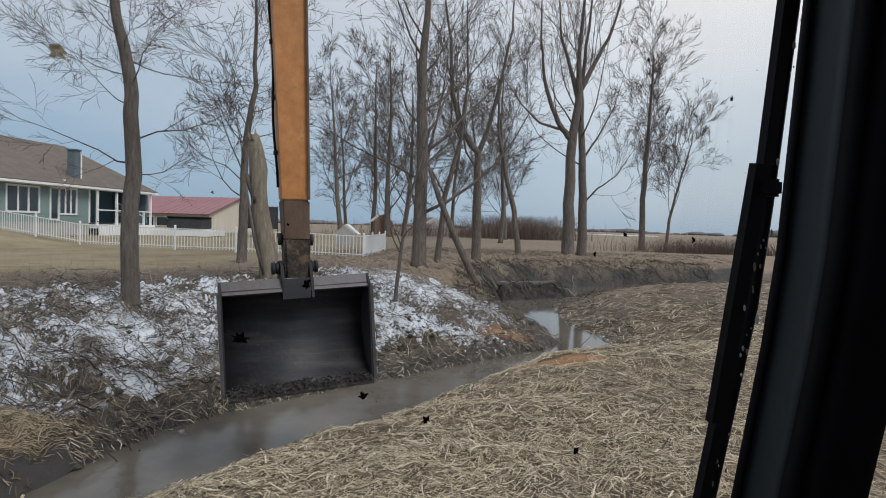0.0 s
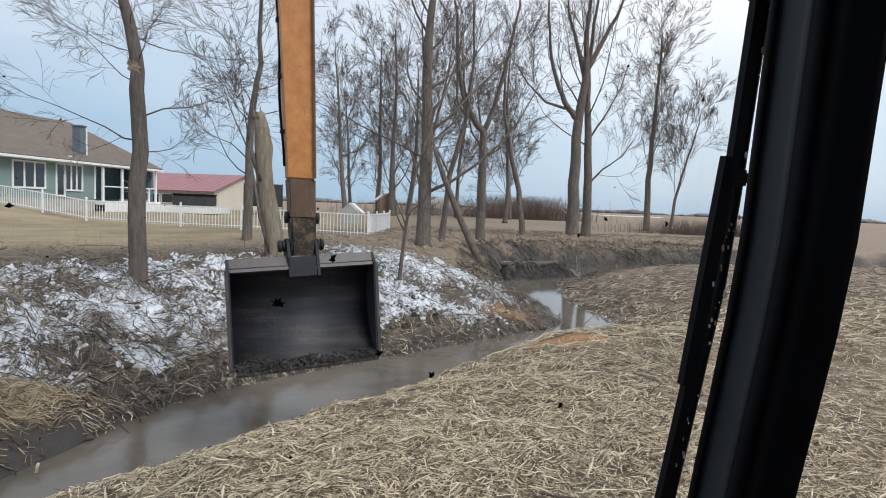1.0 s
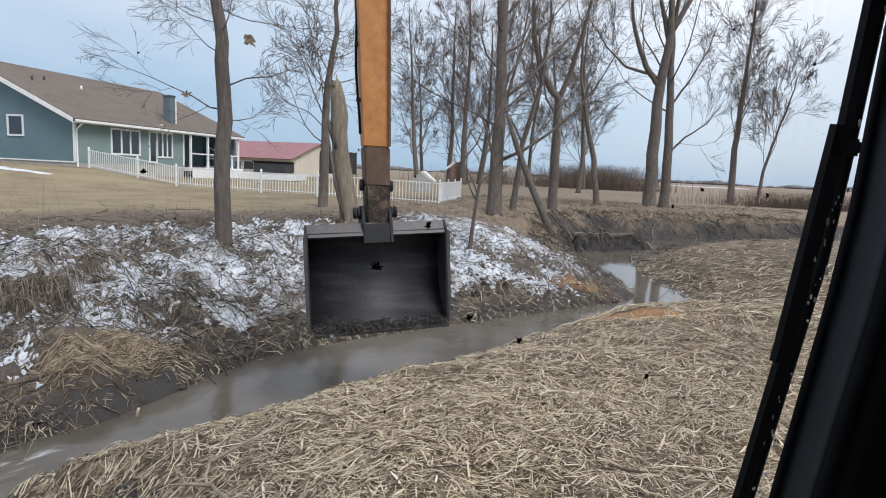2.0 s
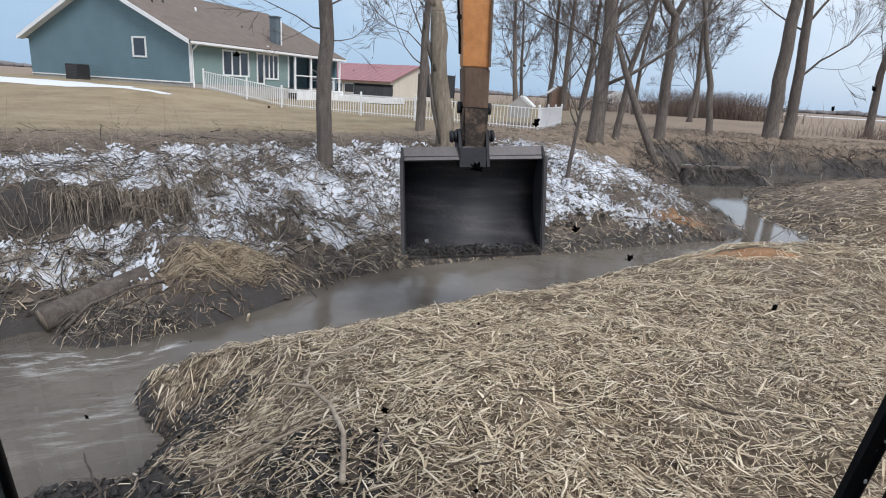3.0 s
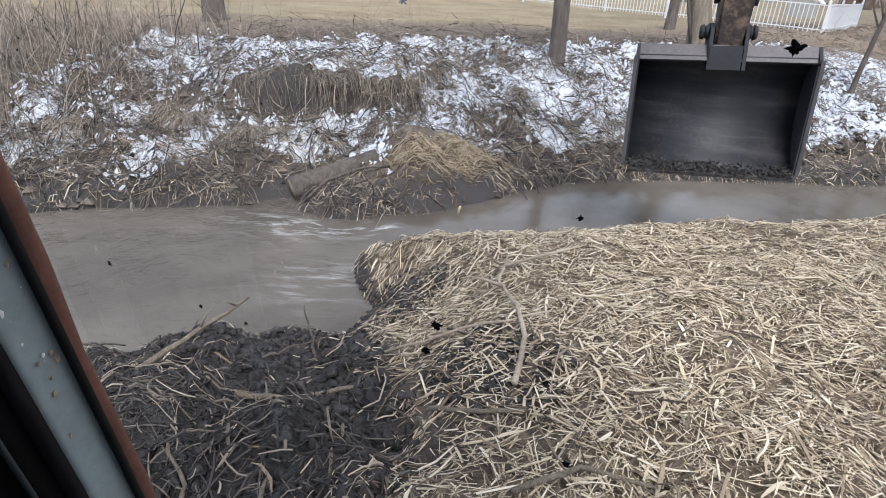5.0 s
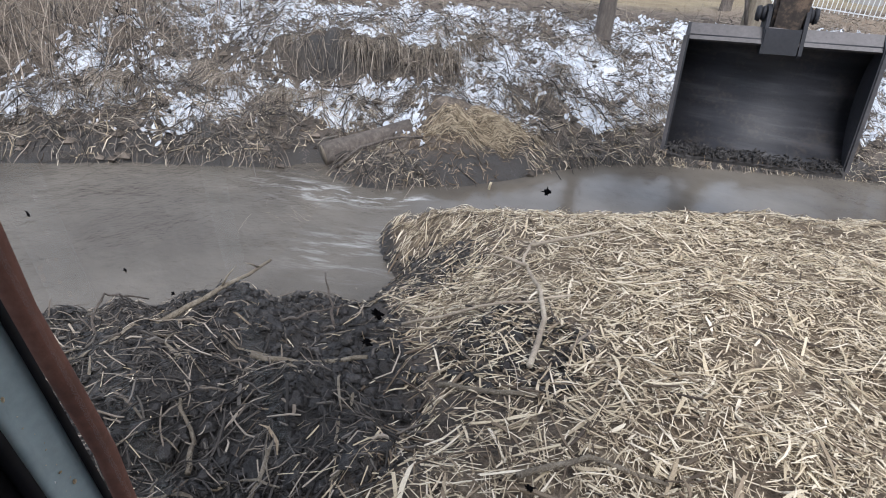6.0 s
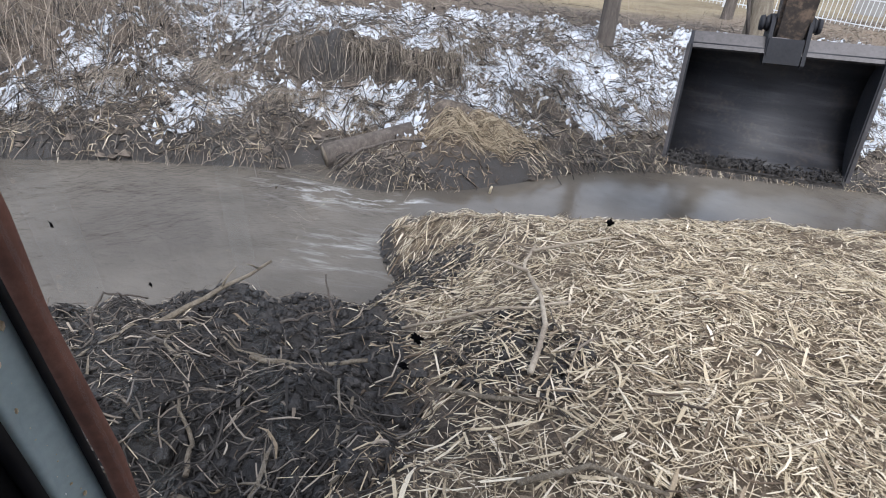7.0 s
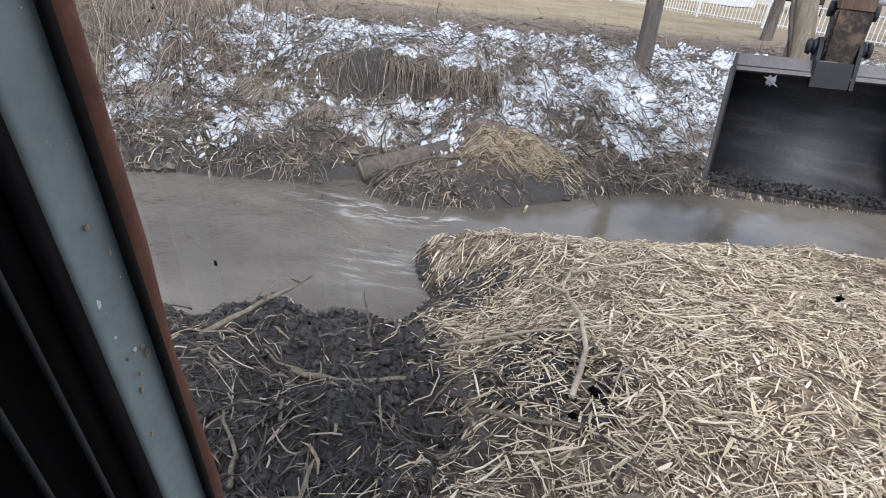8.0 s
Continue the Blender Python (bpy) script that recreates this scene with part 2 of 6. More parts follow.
def water_mat():
    m, n, l, b = mat("muddy_water", 0.06)
    t = noise_node(n, l, 0.7, 4, source="Object")
    r = ramp(n, l, t.outputs["Fac"], ((0.35, (0.088, 0.078, 0.066)), (0.65, (0.138, 0.124, 0.106))))
    at = n.new("ShaderNodeAttribute")
    at.attribute_name = "riffle"
    f1 = noise_node(n, l, 5, 5, stretch=(1, 1, 1), source="Object", rough=0.65)
    f2 = noise_node(n, l, 1.6, 4, source="Object")
    foam_n = noise_node(n, l, 6, 8, source="Object", rough=0.7)
    foam_map = n.new("ShaderNodeMapping")
    foam_map.vector_type = 'TEXTURE'
    foam_map.inputs["Scale"].default_value, foam_map.inputs["Rotation"].default_value = (3.2, 0.75, 1), (0, 0, radians(35))
    foam_co = n.new("ShaderNodeTexCoord")
    l(foam_co.outputs["Object"], foam_map.inputs["Vector"])
    l(foam_map.outputs["Vector"], foam_n.inputs["Vector"])
    foam = ramp(n, l, foam_n.outputs["Fac"], ((0.50, (0, 0, 0)), (0.64, (1, 1, 1))))
    foam_at = n.new("ShaderNodeAttribute")
    foam_at.attribute_name = "foam"
    fm = n.new("ShaderNodeMath")
    fm.operation = 'MULTIPLY'
    l(foam.outputs["Color"], fm.inputs[0])
    l(foam_at.outputs["Fac"], fm.inputs[1])
    c = mixed(n, l, fm.outputs[0], r.outputs["Color"], (0.55, 0.56, 0.56))
    l(c, b.inputs["Base Color"])
    hm = n.new("ShaderNodeMath")
    hm.operation = 'MULTIPLY'
    l(mixed(n, l, 0.5, f1.outputs["Fac"], f2.outputs["Fac"]), hm.inputs[0])
    l(at.outputs["Fac"], hm.inputs[1])
    bump(n, l, b, hm.outputs[0], 0.8, 0.09)
    b.inputs["IOR"].default_value = 1.33
    return m


WATER = water_mat()


def ground_mat():
    """Soil, wet mud, straw litter, lawn and thin snow, by how much of each lies there."""
    m, n, l, b = mat("ditch_ground", 0.9)

    def att(k):
        a = n.new("ShaderNodeAttribute")
        a.attribute_name = k
        return a.outputs["Fac"]

    big = noise_node(n, l, 0.55, 5)
    mid = noise_node(n, l, 4.5, 7, rough=0.7)
    fine = noise_node(n, l, 28, 6, rough=0.75)
    grain = mixed(n, l, 0.5, mid.outputs["Fac"], fine.outputs["Fac"])
    soil = ramp(n, l, grain, ((0.36, (0.024, 0.020, 0.017)), (0.5, (0.095, 0.077, 0.063)), (0.64, (0.22, 0.182, 0.147)))).outputs["Color"]
    mud = ramp(n, l, grain, ((0.35, (0.017, 0.016, 0.016)), (0.55, (0.042, 0.039, 0.038)), (0.7, (0.095, 0.088, 0.084)))).outputs["Color"]
    # kept far darker than the loose stalks: shade in their gaps, as colour
    straw = ramp(n, l, grain, ((0.34, (0.050, 0.038, 0.028)), (0.5, (0.15, 0.115, 0.08)), (0.66, (0.40, 0.33, 0.24)))).outputs["Color"]
    lawn = ramp(n, l, mixed(n, l, 0.6, grain, big.outputs["Fac"]), ((0.35, (0.17, 0.13, 0.082)), (0.5, (0.25, 0.202, 0.125)), (0.66, (0.32, 0.27, 0.18)))).outputs["Color"]
    field = ramp(n, l, grain, ((0.3, (0.14, 0.105, 0.075)), (0.5, (0.22, 0.17, 0.125)), (0.7, (0.33, 0.265, 0.20)))).outputs["Color"]
    clay = ramp(n, l, grain, ((0.35, (0.20, 0.10, 0.048)), (0.65, (0.42, 0.235, 0.115)))).outputs["Color"]

    def patchy(k, lo, hi):
        """Coverage broken up by the two noises."""
        a = n.new("ShaderNodeMath")
        a.operation = 'ADD'
        l(att(k), a.inputs[0])
        l(grain, a.inputs[1])
        mr = n.new("ShaderNodeMapRange")
        mr.inputs[1].default_value, mr.inputs[2].default_value = lo, hi
        l(a.outputs[0], mr.inputs[0])
        return mr.outputs[0]

    c = mixed(n, l, att("field"), soil, field)
    c = mixed(n, l, att("lawn"), c, lawn)
    c = mixed(n, l, patchy("straw", 0.9, 1.15), c, straw)
    c = mixed(n, l, patchy("clay", 1.0, 1.2), c, clay)
    c = mixed(n, l, patchy("mud", 0.9, 1.15), c, mud)
    s_big, s_fine = noise_node(n, l, 9.5, 8, rough=0.75), noise_node(n, l, 32, 6, rough=0.7)
    s_add = n.new("ShaderNodeMath")
    s_add.operation = 'ADD'
    l(att("snow"), s_add.inputs[0])
    l(mixed(n, l, 0.4, s_big.outputs["Fac"], s_fine.outputs["Fac"]), s_add.inputs[1])
    s_map = n.new("ShaderNodeMapRange")
    s_map.inputs[1].default_value, s_map.inputs[2].default_value = 0.995, 1.035
    l(s_add.outputs[0], s_map.inputs[0])
    sn = s_map.outputs[0]
    c = mixed(n, l, sn, c, (0.60, 0.64, 0.70))
    l(c, b.inputs["Base Color"])
    rm = n.new("ShaderNodeMapRange")
    rm.inputs[3].default_value, rm.inputs[4].default_value = 0.95, 0.5
    l(att("mud"), rm.inputs[0])
    l(rm.outputs[0], b.inputs["Roughness"])
    hh = mixed(n, l, sn, grain, (0.85, 0.85, 0.85))
    bump(n, l, b, hh, 0.9, 0.05)
    return m


GROUND = ground_mat()

# ---- building helpers ----
rng = random.Random(7)


def part(name, bm, material, parent=None, label=""):
    """Links a bmesh as one mesh object under a thing."""
    me = bpy.data.meshes.new(name)
    bm.to_mesh(me)
    bm.free()
    me.materials.append(material)
    ob = new(name, me)
    if parent is not None:
        ob.parent = parent
    return tagged(ob, label)


def thing(name, label, category, group="", at=(0, 0, 0)):
    ob = new(name)
    ob.location = at
    return tagged(ob, label, category, group)


def box(bm, a, b2, bevel=0.0):
    """An upright box between two corners."""
    m = Matrix.Translation([(p + q) / 2 for p, q in zip(a, b2)]) @ Matrix.Diagonal([abs(q - p) for p, q in zip(a, b2)] + [1])
    r = bmesh.ops.create_cube(bm, size=1, matrix=m)
    if bevel:
        bmesh.ops.bevel(bm, geom=list({e for v in r["verts"] for e in v.link_edges}), offset=bevel, segments=2, affect='EDGES')
    return bm


def slab(bm, pts, thick):
    """A plate: a polygon given by its corners, thickened along its normal."""
    vs = [bm.verts.new(p) for p in pts]
    f = bm.faces.new(vs)
    f.normal_update()
    nrm = f.normal.copy() * thick
    top = [bm.verts.new(Vector(p) - nrm) for p in pts]
    bm.faces.new(list(reversed(top)))
    k = len(pts)
    for i in range(k):
        bm.faces.new((vs[(i + 1) % k], vs[i], top[i], top[(i + 1) % k]))
    bmesh.ops.recalc_face_normals(bm, faces=bm.faces[:])
    return bm


def tube(verts, faces, pts, radii, sides=6, caps=True):
    """Adds a tapered tube along pts to the lists of vertices and faces."""
    base = len(verts)
    prev = None
    k = len(pts)
    for i, p in enumerate(pts):
        d = (pts[min(i + 1, k - 1)] - pts[max(i - 1, 0)])
        d = d.normalized() if d.length > 1e-9 else Vector((0, 0, 1))
        if prev is None:
            side = d.orthogonal().normalized()
        else:
            side = (prev - d * prev.dot(d))
            side = side.normalized() if side.length > 1e-6 else d.orthogonal().normalized()
        prev = side
        up = d.cross(side)
        for s in range(sides):
            a = 2 * math.pi * s / sides
            verts.append(p + (side * math.cos(a) + up * math.sin(a)) * radii[i])
    for i in range(k - 1):
        for s in range(sides):
            a, b2 = base + i * sides + s, base + i * sides + (s + 1) % sides
            faces.append((a, b2, b2 + sides, a + sides))
    if caps:
        faces.append(tuple(base + s for s in reversed(range(sides))))
        faces.append(tuple(base + (k - 1) * sides + s for s in range(sides)))


def solid(name, verts, faces, material, parent=None, label="", smooth=True):
    me = bpy.data.meshes.new(name)
    me.from_pydata([tuple(v) for v in verts], [], faces)
    me.materials.append(material)
    if smooth:
        me.polygons.foreach_set("use_smooth", [True] * len(me.polygons))
    ob = new(name, me)
    if parent is not None:
        ob.parent = parent
    return tagged(ob, label)


# ---- the ditch: waterlines in plan, the far bank and the near bank ----
FAR_BANK = [(-30, -34), (-12, -7), (-9.5, -1), (-7.7, 1.5), (-6.85, 2.75), (-6.3, 3.4), (-6.0, 3.75), (-5.6, 4.28), (-5.2, 4.25), (-4.75, 4.38), (-4.2, 4.75), (-3.88, 5.15), (-3.72, 5.75), (-3.55, 6.5),
            (-3.25, 7.3), (-2.85, 7.9), (-2.1, 8.65), (-1.4, 9.3), (-0.5, 10.1), (1.2, 11.6), (2.6, 12.7), (3.2, 13.6), (3.1, 15.0), (2.7, 17), (2.5, 19), (2.7, 21),
            (2.95, 24.6), (4.6, 27.0), (8.5, 28.4), (14, 29.2), (40, 32), (120, 45)]
NEAR_BANK = [(-22, -36), (-7.5, -8), (-5.2, -1.5), (-4.2, 0.7), (-4.1, 1.2), (-3.85, 1.75), (-3.6, 2.3), (-3.15, 2.95), (-3.2, 3.25), (-3.8, 3.75), (-3.8, 3.95), (-3.3, 4.15),
             (-2.65, 4.9), (-2.2, 5.6), (-1.85, 5.95), (-1.35, 6.5), (-0.5, 7.5), (-0.03, 8.2), (0.8, 9.2), (1.4, 10.1), (2.2, 10.9), (3.5, 11.4), (4.3, 12.6), (4.3, 14.4), (3.95, 16),
             (4.0, 18.2), (4.4, 21), (6.0, 23.8), (9, 25), (14, 25.6), (40, 28), (120, 40)]
WATER_LOW, WATER_HIGH = -0.95, -0.86


def to_line(px, py, line):
    best = np.full(px.shape, 1e9)
    for (ax, ay), (bx, by) in zip(line[:-1], line[1:]):
        dx, dy = bx - ax, by - ay
        t = np.clip(((px - ax) * dx + (py - ay) * dy) / (dx * dx + dy * dy), 0, 1)
        best = np.minimum(best, np.hypot(px - ax - t * dx, py - ay - t * dy))
    return best


def in_water(px, py):
    ring = FAR_BANK + NEAR_BANK[::-1]
    inside = np.zeros(px.shape, bool)
    for (ax, ay), (bx, by) in zip(ring, ring[1:] + ring[:1]):
        if ay == by:
            continue
        cross = (ay > py) != (by > py)
        inside ^= cross & (px < (bx - ax) * (py - ay) / (by - ay) + ax)
    return inside


def rise(v, a, b2):
    t = np.clip((v - a) / (b2 - a), 0, 1)
    return t * t * (3 - 2 * t)


def lumps(px, py, scale, seed):
    """Smooth noise from sums of turned sine waves."""
    g = np.random.RandomState(seed)
    out = np.zeros(px.shape)
    for k in range(14):
        a, f, ph = g.uniform(0, 6.28), scale * g.uniform(0.5, 2.0), g.uniform(0, 6.28)
        wob = 0.8 * np.sin(f * 0.6 * (px * math.sin(a * 2) + py * math.cos(a * 2)) + ph * 2)
        out += np.sin(f * (px * math.cos(a) + py * math.sin(a)) + ph + wob) * (1.0 / 14 ** 0.5)
    return out


def terrain(px, py):
    """Height of the ground, and what covers it."""
    px, py = np.asarray(px, float), np.asarray(py, float)
    dl, dr = to_line(px, py, FAR_BANK), to_line(px, py, NEAR_BANK)
    wet = in_water(px, py)
    far_side = (dl < dr) & ~wet
    near_side = ~far_side & ~wet
    warp = 0.25 * lumps(px, py, 1.3, 1)
    dlw, drw = np.maximum(dl + warp * rise(dl, 0.2, 1.5), 0), np.maximum(dr + warp * rise(dr, 0.2, 1.5), 0)
    zf = np.interp(dlw, [0, 0.25, 0.8, 1.6, 2.6, 3.6, 5.0, 7, 12, 30, 200], [-0.93, -0.74, -0.58, -0.33, -0.02, 0.2, 0.36, 0.42, 0.4, 0.45, 0.6])
    # the steep, undercut stretch opposite the pool, and the dark outer bank upstream
    steep = np.exp(-(to_line(px, py, [(-7.5, 6.0), (-6.7, 7.3)]) / 1.0) ** 4)
    zs = np.interp(dlw, [0, 0.2, 0.8, 1.5, 1.9, 2.12, 3.0, 5.0, 7, 12, 30, 200], [-0.95, -0.74, -0.58, -0.43, -0.34, 0.18, 0.3, 0.4, 0.42, 0.4, 0.45, 0.6])
    zf = zf + (zs - zf) * steep
    hollow = np.where(far_side, np.exp(-(((px + 4.45) / 0.36) ** 2 + ((py - 7.45) / 0.3) ** 2)) + 0.8 * np.exp(-(((px + 6.75) / 0.3) ** 2 + ((py - 4.5) / 0.3) ** 2)) + 0.7 * np.exp(-(((px + 8.1) / 0.35) ** 2 + ((py - 4.6) / 0.3) ** 2)), 0)
    zf = zf - 0.14 * hollow
    up = rise(py, 21, 25)
    zu = np.interp(dlw, [0, 0.3, 0.7, 1.1, 3, 30, 200], [-0.9, -0.55, -0.12, 0.12, 0.4, 0.6, 0.6])
    zf = zf + (zu - zf) * up
    zn = np.interp(drw, [0, 0.15, 0.45, 0.9, 1.5, 2.6, 4.5, 8, 14, 22, 200], [-0.93, -0.74, -0.48, -0.27, -0.12, -0.02, 0.02, 0.1, 0.3, 0.5, 0.6])
    # upstream the near bank falls away gently
    low = rise(py, 9.5, 12)
    zg = np.interp(drw, [0, 0.5, 1.5, 3, 5, 9, 15, 22, 200], [-0.93, -0.82, -0.58, -0.3, -0.05, 0.08, 0.3, 0.5, 0.6])
    zn = zn + (zg - zn) * low
    # the low mud shelf beside the pool
    shelf = (1 - rise(py + 0.75 * px, 0.4, 1.15)) * rise(-px, 0.6, 1.6)
    zm = np.interp(drw, [0, 0.2, 0.6, 1.2, 2.0, 3.0, 6, 200], [-0.95, -0.8, -0.62, -0.42, -0.22, -0.08, 0.0, 0.6])
    zn = zn + (zm - zn) * shelf
    zn = zn + (0.45 * rise(py, 15, 28) * rise(dr, 0.5, 5) * (1 - rise(dr, 12, 22)))
    zb = -1.0 - 0.35 * rise(np.minimum(dl, dr), 0, 0.8)
    bar = np.exp(-(to_line(px, py, [(2.3, 22.1), (3.6, 22.6), (5.4, 23.5)]) / 0.75) ** 2)
    zb = np.maximum(zb, -1.05 + 0.62 * bar * (1 + 0.2 * lumps(px, py, 4, 81)))
    z = np.where(wet, zb, np.where(far_side, zf, zn))
    # straw-topped mound in front of the far bank
    z = z + np.where(wet, 0, 0.12 * np.exp(-(((px + 4.55) / 0.75) ** 2 + ((py - 6.1) / 0.55) ** 2)))
    # the bed of the sawn log, and the washed-out end of the near bank
    z = z - np.where(far_side, 0.17 * np.exp(-(to_line(px, py, [(-5.65, 4.3), (-5.15, 5.5)]) / 0.3) ** 2), 0)
    spit = np.where(near_side, np.exp(-(((px + 2.8) / 0.7) ** 2 + ((py - 3.0) / 0.5) ** 2)), 0)
    z = z - 0.2 * spit
    # lawn swells up to the house
    z = z + 0.62 * rise(-px, 15.0, 22.0) * rise(py, 14, 26) * (1 - 0.85 * rise(py + 0.25 * (px + 22), 28.4, 30.5)) * (1 - rise(np.hypot(px + 28, py - 32), 40, 90))
    near = 1 - rise(np.hypot(px + 2, py - 5), 22, 45)
    rough = np.where(far_side, 0.075 * rise(dl, 0.1, 0.6) * (1 - 0.8 * rise(dl, 5, 8)), np.where(near_side, 0.024 + 0.038 * shelf, 0.0))
    z = z + near * rough * (lumps(px, py, 5, 2) + 0.6 * lumps(px, py, 13, 3) + 0.35 * lumps(px, py, 26, 4))
    brk = lumps(px, py, 1.7, 5)
    lawn = np.where(far_side, rise(dl, 8.0, 10.5), 0.0) * (1 - rise(np.hypot(px + 25, py - 30), 45, 70)) * (1 - rise(px + 0.5 * lumps(px, py, 0.5, 72), -5, 0.5))
    snow = np.where(far_side, rise(dl + 0.3 * brk, 0.35, 1.1) * (1 - rise(dl + 0.5 * brk, 5.0, 6.6)), 0.0)
    snow = snow * (0.55 + 0.05 * brk + 0.05 * lumps(px, py, 4.5, 6)) * (1 - rise(py, 19, 23)) * (1 - 0.85 * rise(-px - 0.6 * (py - 3), 9.0, 10.2))
    cut = np.where(far_side, np.clip(steep * (1 - rise(np.abs(dlw - 1.98), 0.16, 0.42)) * rise(lumps(px, py, 2.4, 61), -0.9, -0.2) + 1.1 * hollow, 0, 1), 0.0)
    snow = snow * (1 - 0.85 * cut) * (1 - 0.04 * rise(py, 8, 11)) * (1 - 0.9 * np.exp(-(((px + 4.45) / 0.75) ** 2 + ((py - 5.9) / 0.75) ** 2) ** 2))
    strip = (py > 200) & (py < 270) & (px > 60) & (px < 0.40 * py)
    drift = np.exp(-((py - 23.6 + 0.25 * lumps(px, py, 0.7, 82)) / (0.25 + 0.85 * rise(-px, 19.3, 27))) ** 2) * rise(-px, 19.2, 20.5) * (1 - rise(-px, 38, 42))
    snow = np.maximum(snow, 1.2 * (drift > 0.45))
    snow = np.where(strip, 0.55, snow)
    mud = np.where(far_side, (1 - rise(dl, 0.35, 0.9)) * 0.62 + 0.74 * cut, np.where(wet, 1.0, np.maximum(np.maximum(0.75 * shelf, 0.7 * (1 - rise(dr, 0.05, 0.3))), 0.42 * np.exp(-(((px + 1.3) / 1.0) ** 2 + ((py - 2.3) / 0.9) ** 2)))))
    mud = np.maximum(mud, np.where(near_side, np.maximum(0.95 * spit, 0.5 * low * (1 - rise(dr, 0.8, 1.8))), 0))
    mud = np.maximum(mud, np.where(far_side, (up * 0.62 + 0.16 * lumps(px, py, 2.0, 71) * up) * (1 - rise(dl, 0.8, 1.6)), 0))
    straw = np.where(near_side, (0.56 + 0.10 * lumps(px, py, 2.6, 51) - 0.35 * np.exp(-(((px + 1.0) / 0.9) ** 2 + ((py - 2.2) / 0.8) ** 2)) - 0.3 * np.exp(-(((px + 2.6) / 0.6) ** 2 + ((py - 3.4) / 0.5) ** 2))) * (1 - 0.95 * shelf) * (1 - rise(np.hypot(px - 1, py - 5), 9, 16)) + 0.2 * (1 - shelf), 0.0)
    straw = np.maximum(straw, np.where(wet, 0, 0.55 * np.exp(-(((px + 4.55) / 0.7) ** 2 + ((py - 6.05) / 0.55) ** 2) ** 2)))
    clay = 1.3 * np.exp(-(((px - 1.95) / 0.75) ** 2 + ((py - 8.45) / 0.42) ** 2)) + np.where(far_side, 1.0 * np.exp(-(((px - 1.9) / 1.1) ** 2 + ((py - 13.1) / 0.6) ** 2)), 0)
    field = rise(np.hypot(px - 2, py - 6), 10, 18) * (1 - lawn)
    return z, dict(lawn=lawn, snow=snow, mud=mud, straw=straw, clay=clay, field=field, cut=cut)


def ground_z(x, y):
    return float(terrain(np.array([x]), np.array([y]))[0][0])


def graded(lo, hi, step, far_lo, far_hi):
    """Even steps from lo to hi, then ever wider ones out to the far limits."""
    mid = list(np.arange(lo, hi, step))
    out, s, v = [], step, hi
    while v < far_hi:
        out.append(v)
        s *= 1.03 if v < hi + 22 else 1.09
        v += s
    low, s, v = [], step * 1.05, lo - step
    while v > far_lo:
        low.append(v)
        s *= 1.05 if v > lo - 15 else 1.09
        v -= s
    return np.array([far_lo] + low[::-1] + mid + out + [far_hi])


gx, gy = graded(-10.5, 4.5, 0.07, -3200, 3200), graded(0.0, 12.5, 0.07, -3200, 3200)
GX, GY = np.meshgrid(gx, gy)
gz, cover = terrain(GX.ravel(), GY.ravel())
nx, ny = len(gx), len(gy)
idx = np.arange(nx * ny).reshape(ny, nx)
quads = np.stack([idx[:-1, :-1], idx[:-1, 1:], idx[1:, 1:], idx[1:, :-1]], -1).reshape(-1, 4)
gm = bpy.data.meshes.new("ground")
gm.from_pydata(np.stack([GX.ravel(), GY.ravel(), gz], -1), [], quads)
for key, val in cover.items():
    gm.attributes.new(key, 'FLOAT', 'POINT').data.foreach_set("value", np.asarray(val, np.float32))
gm.polygons.foreach_set("use_smooth", [True] * len(gm.polygons))
gm.materials.append(GROUND)
tagged(new("ground", gm), "muddy ditch banks with straw litter, thin snow and winter lawn", "ground", kind="structure")

# ---- water: two levels with a short riffle between them ----
wx, wy = np.arange(-14, 22, 0.12), np.arange(-10, 31.5, 0.12)
WX, WY = np.meshgrid(wx, wy)
px, py = WX.ravel(), WY.ravel()
along = (px + 4.15) * 0.5 + (py - 4.5) * 0.87
fall = rise(along, -0.35, 0.25)
wz = WATER_LOW + (WATER_HIGH - WATER_LOW) * fall
jet = np.exp(-((((px + 3.95) * 0.55 - (py - 4.55) * 0.83 + 0.05) / (0.10 + 0.16 * np.clip(-along, 0, 2))) ** 2)) * rise(-along, -0.3, 0.1) * (1 - rise(-along, 0.7, 2.0))
wz = wz + 0.02 * jet * lumps(px, py, 14, 9) + 0.006 * lumps(px, py, 7, 8) * (1 - fall)
keep = (to_line(px, py, FAR_BANK) < 1.2) | (to_line(px, py, NEAR_BANK) < 1.2) | in_water(px, py)
idx = np.arange(len(px)).reshape(len(wy), len(wx))
quads = np.stack([idx[:-1, :-1], idx[:-1, 1:], idx[1:, 1:], idx[1:, :-1]], -1).reshape(-1, 4)
quads = quads[keep[quads].all(1)]
used = np.unique(quads)
back = np.full(len(px), -1)
back[used] = np.arange(len(used))
wm = bpy.data.meshes.new("water")
wm.from_pydata(np.stack([px, py, wz], -1)[used], [], back[quads])
pool = (1 - fall)
wm.attributes.new("riffle", 'FLOAT', 'POINT').data.foreach_set("value", np.asarray((0.04 + 0.08 * (1 - rise(py, 9, 13)) + 0.75 * pool)[used], np.float32))
# foam on the jet, plus a sky reflection painted pale beside the spit
foam = 1.0 * jet + 0.4 * np.exp(-(((px + 3.75) / 0.5) ** 2 + ((py - 3.3) / 0.45) ** 2))
wm.attributes.new("foam", 'FLOAT', 'POINT').data.foreach_set("value", np.asarray(np.clip(foam, 0, 1)[used], np.float32))
wm.polygons.foreach_set("use_smooth", [True] * len(wm.polygons))
wm.materials.append(WATER)
tagged(new("water", wm), "shallow muddy stream with a small foaming riffle", "water", kind="structure")

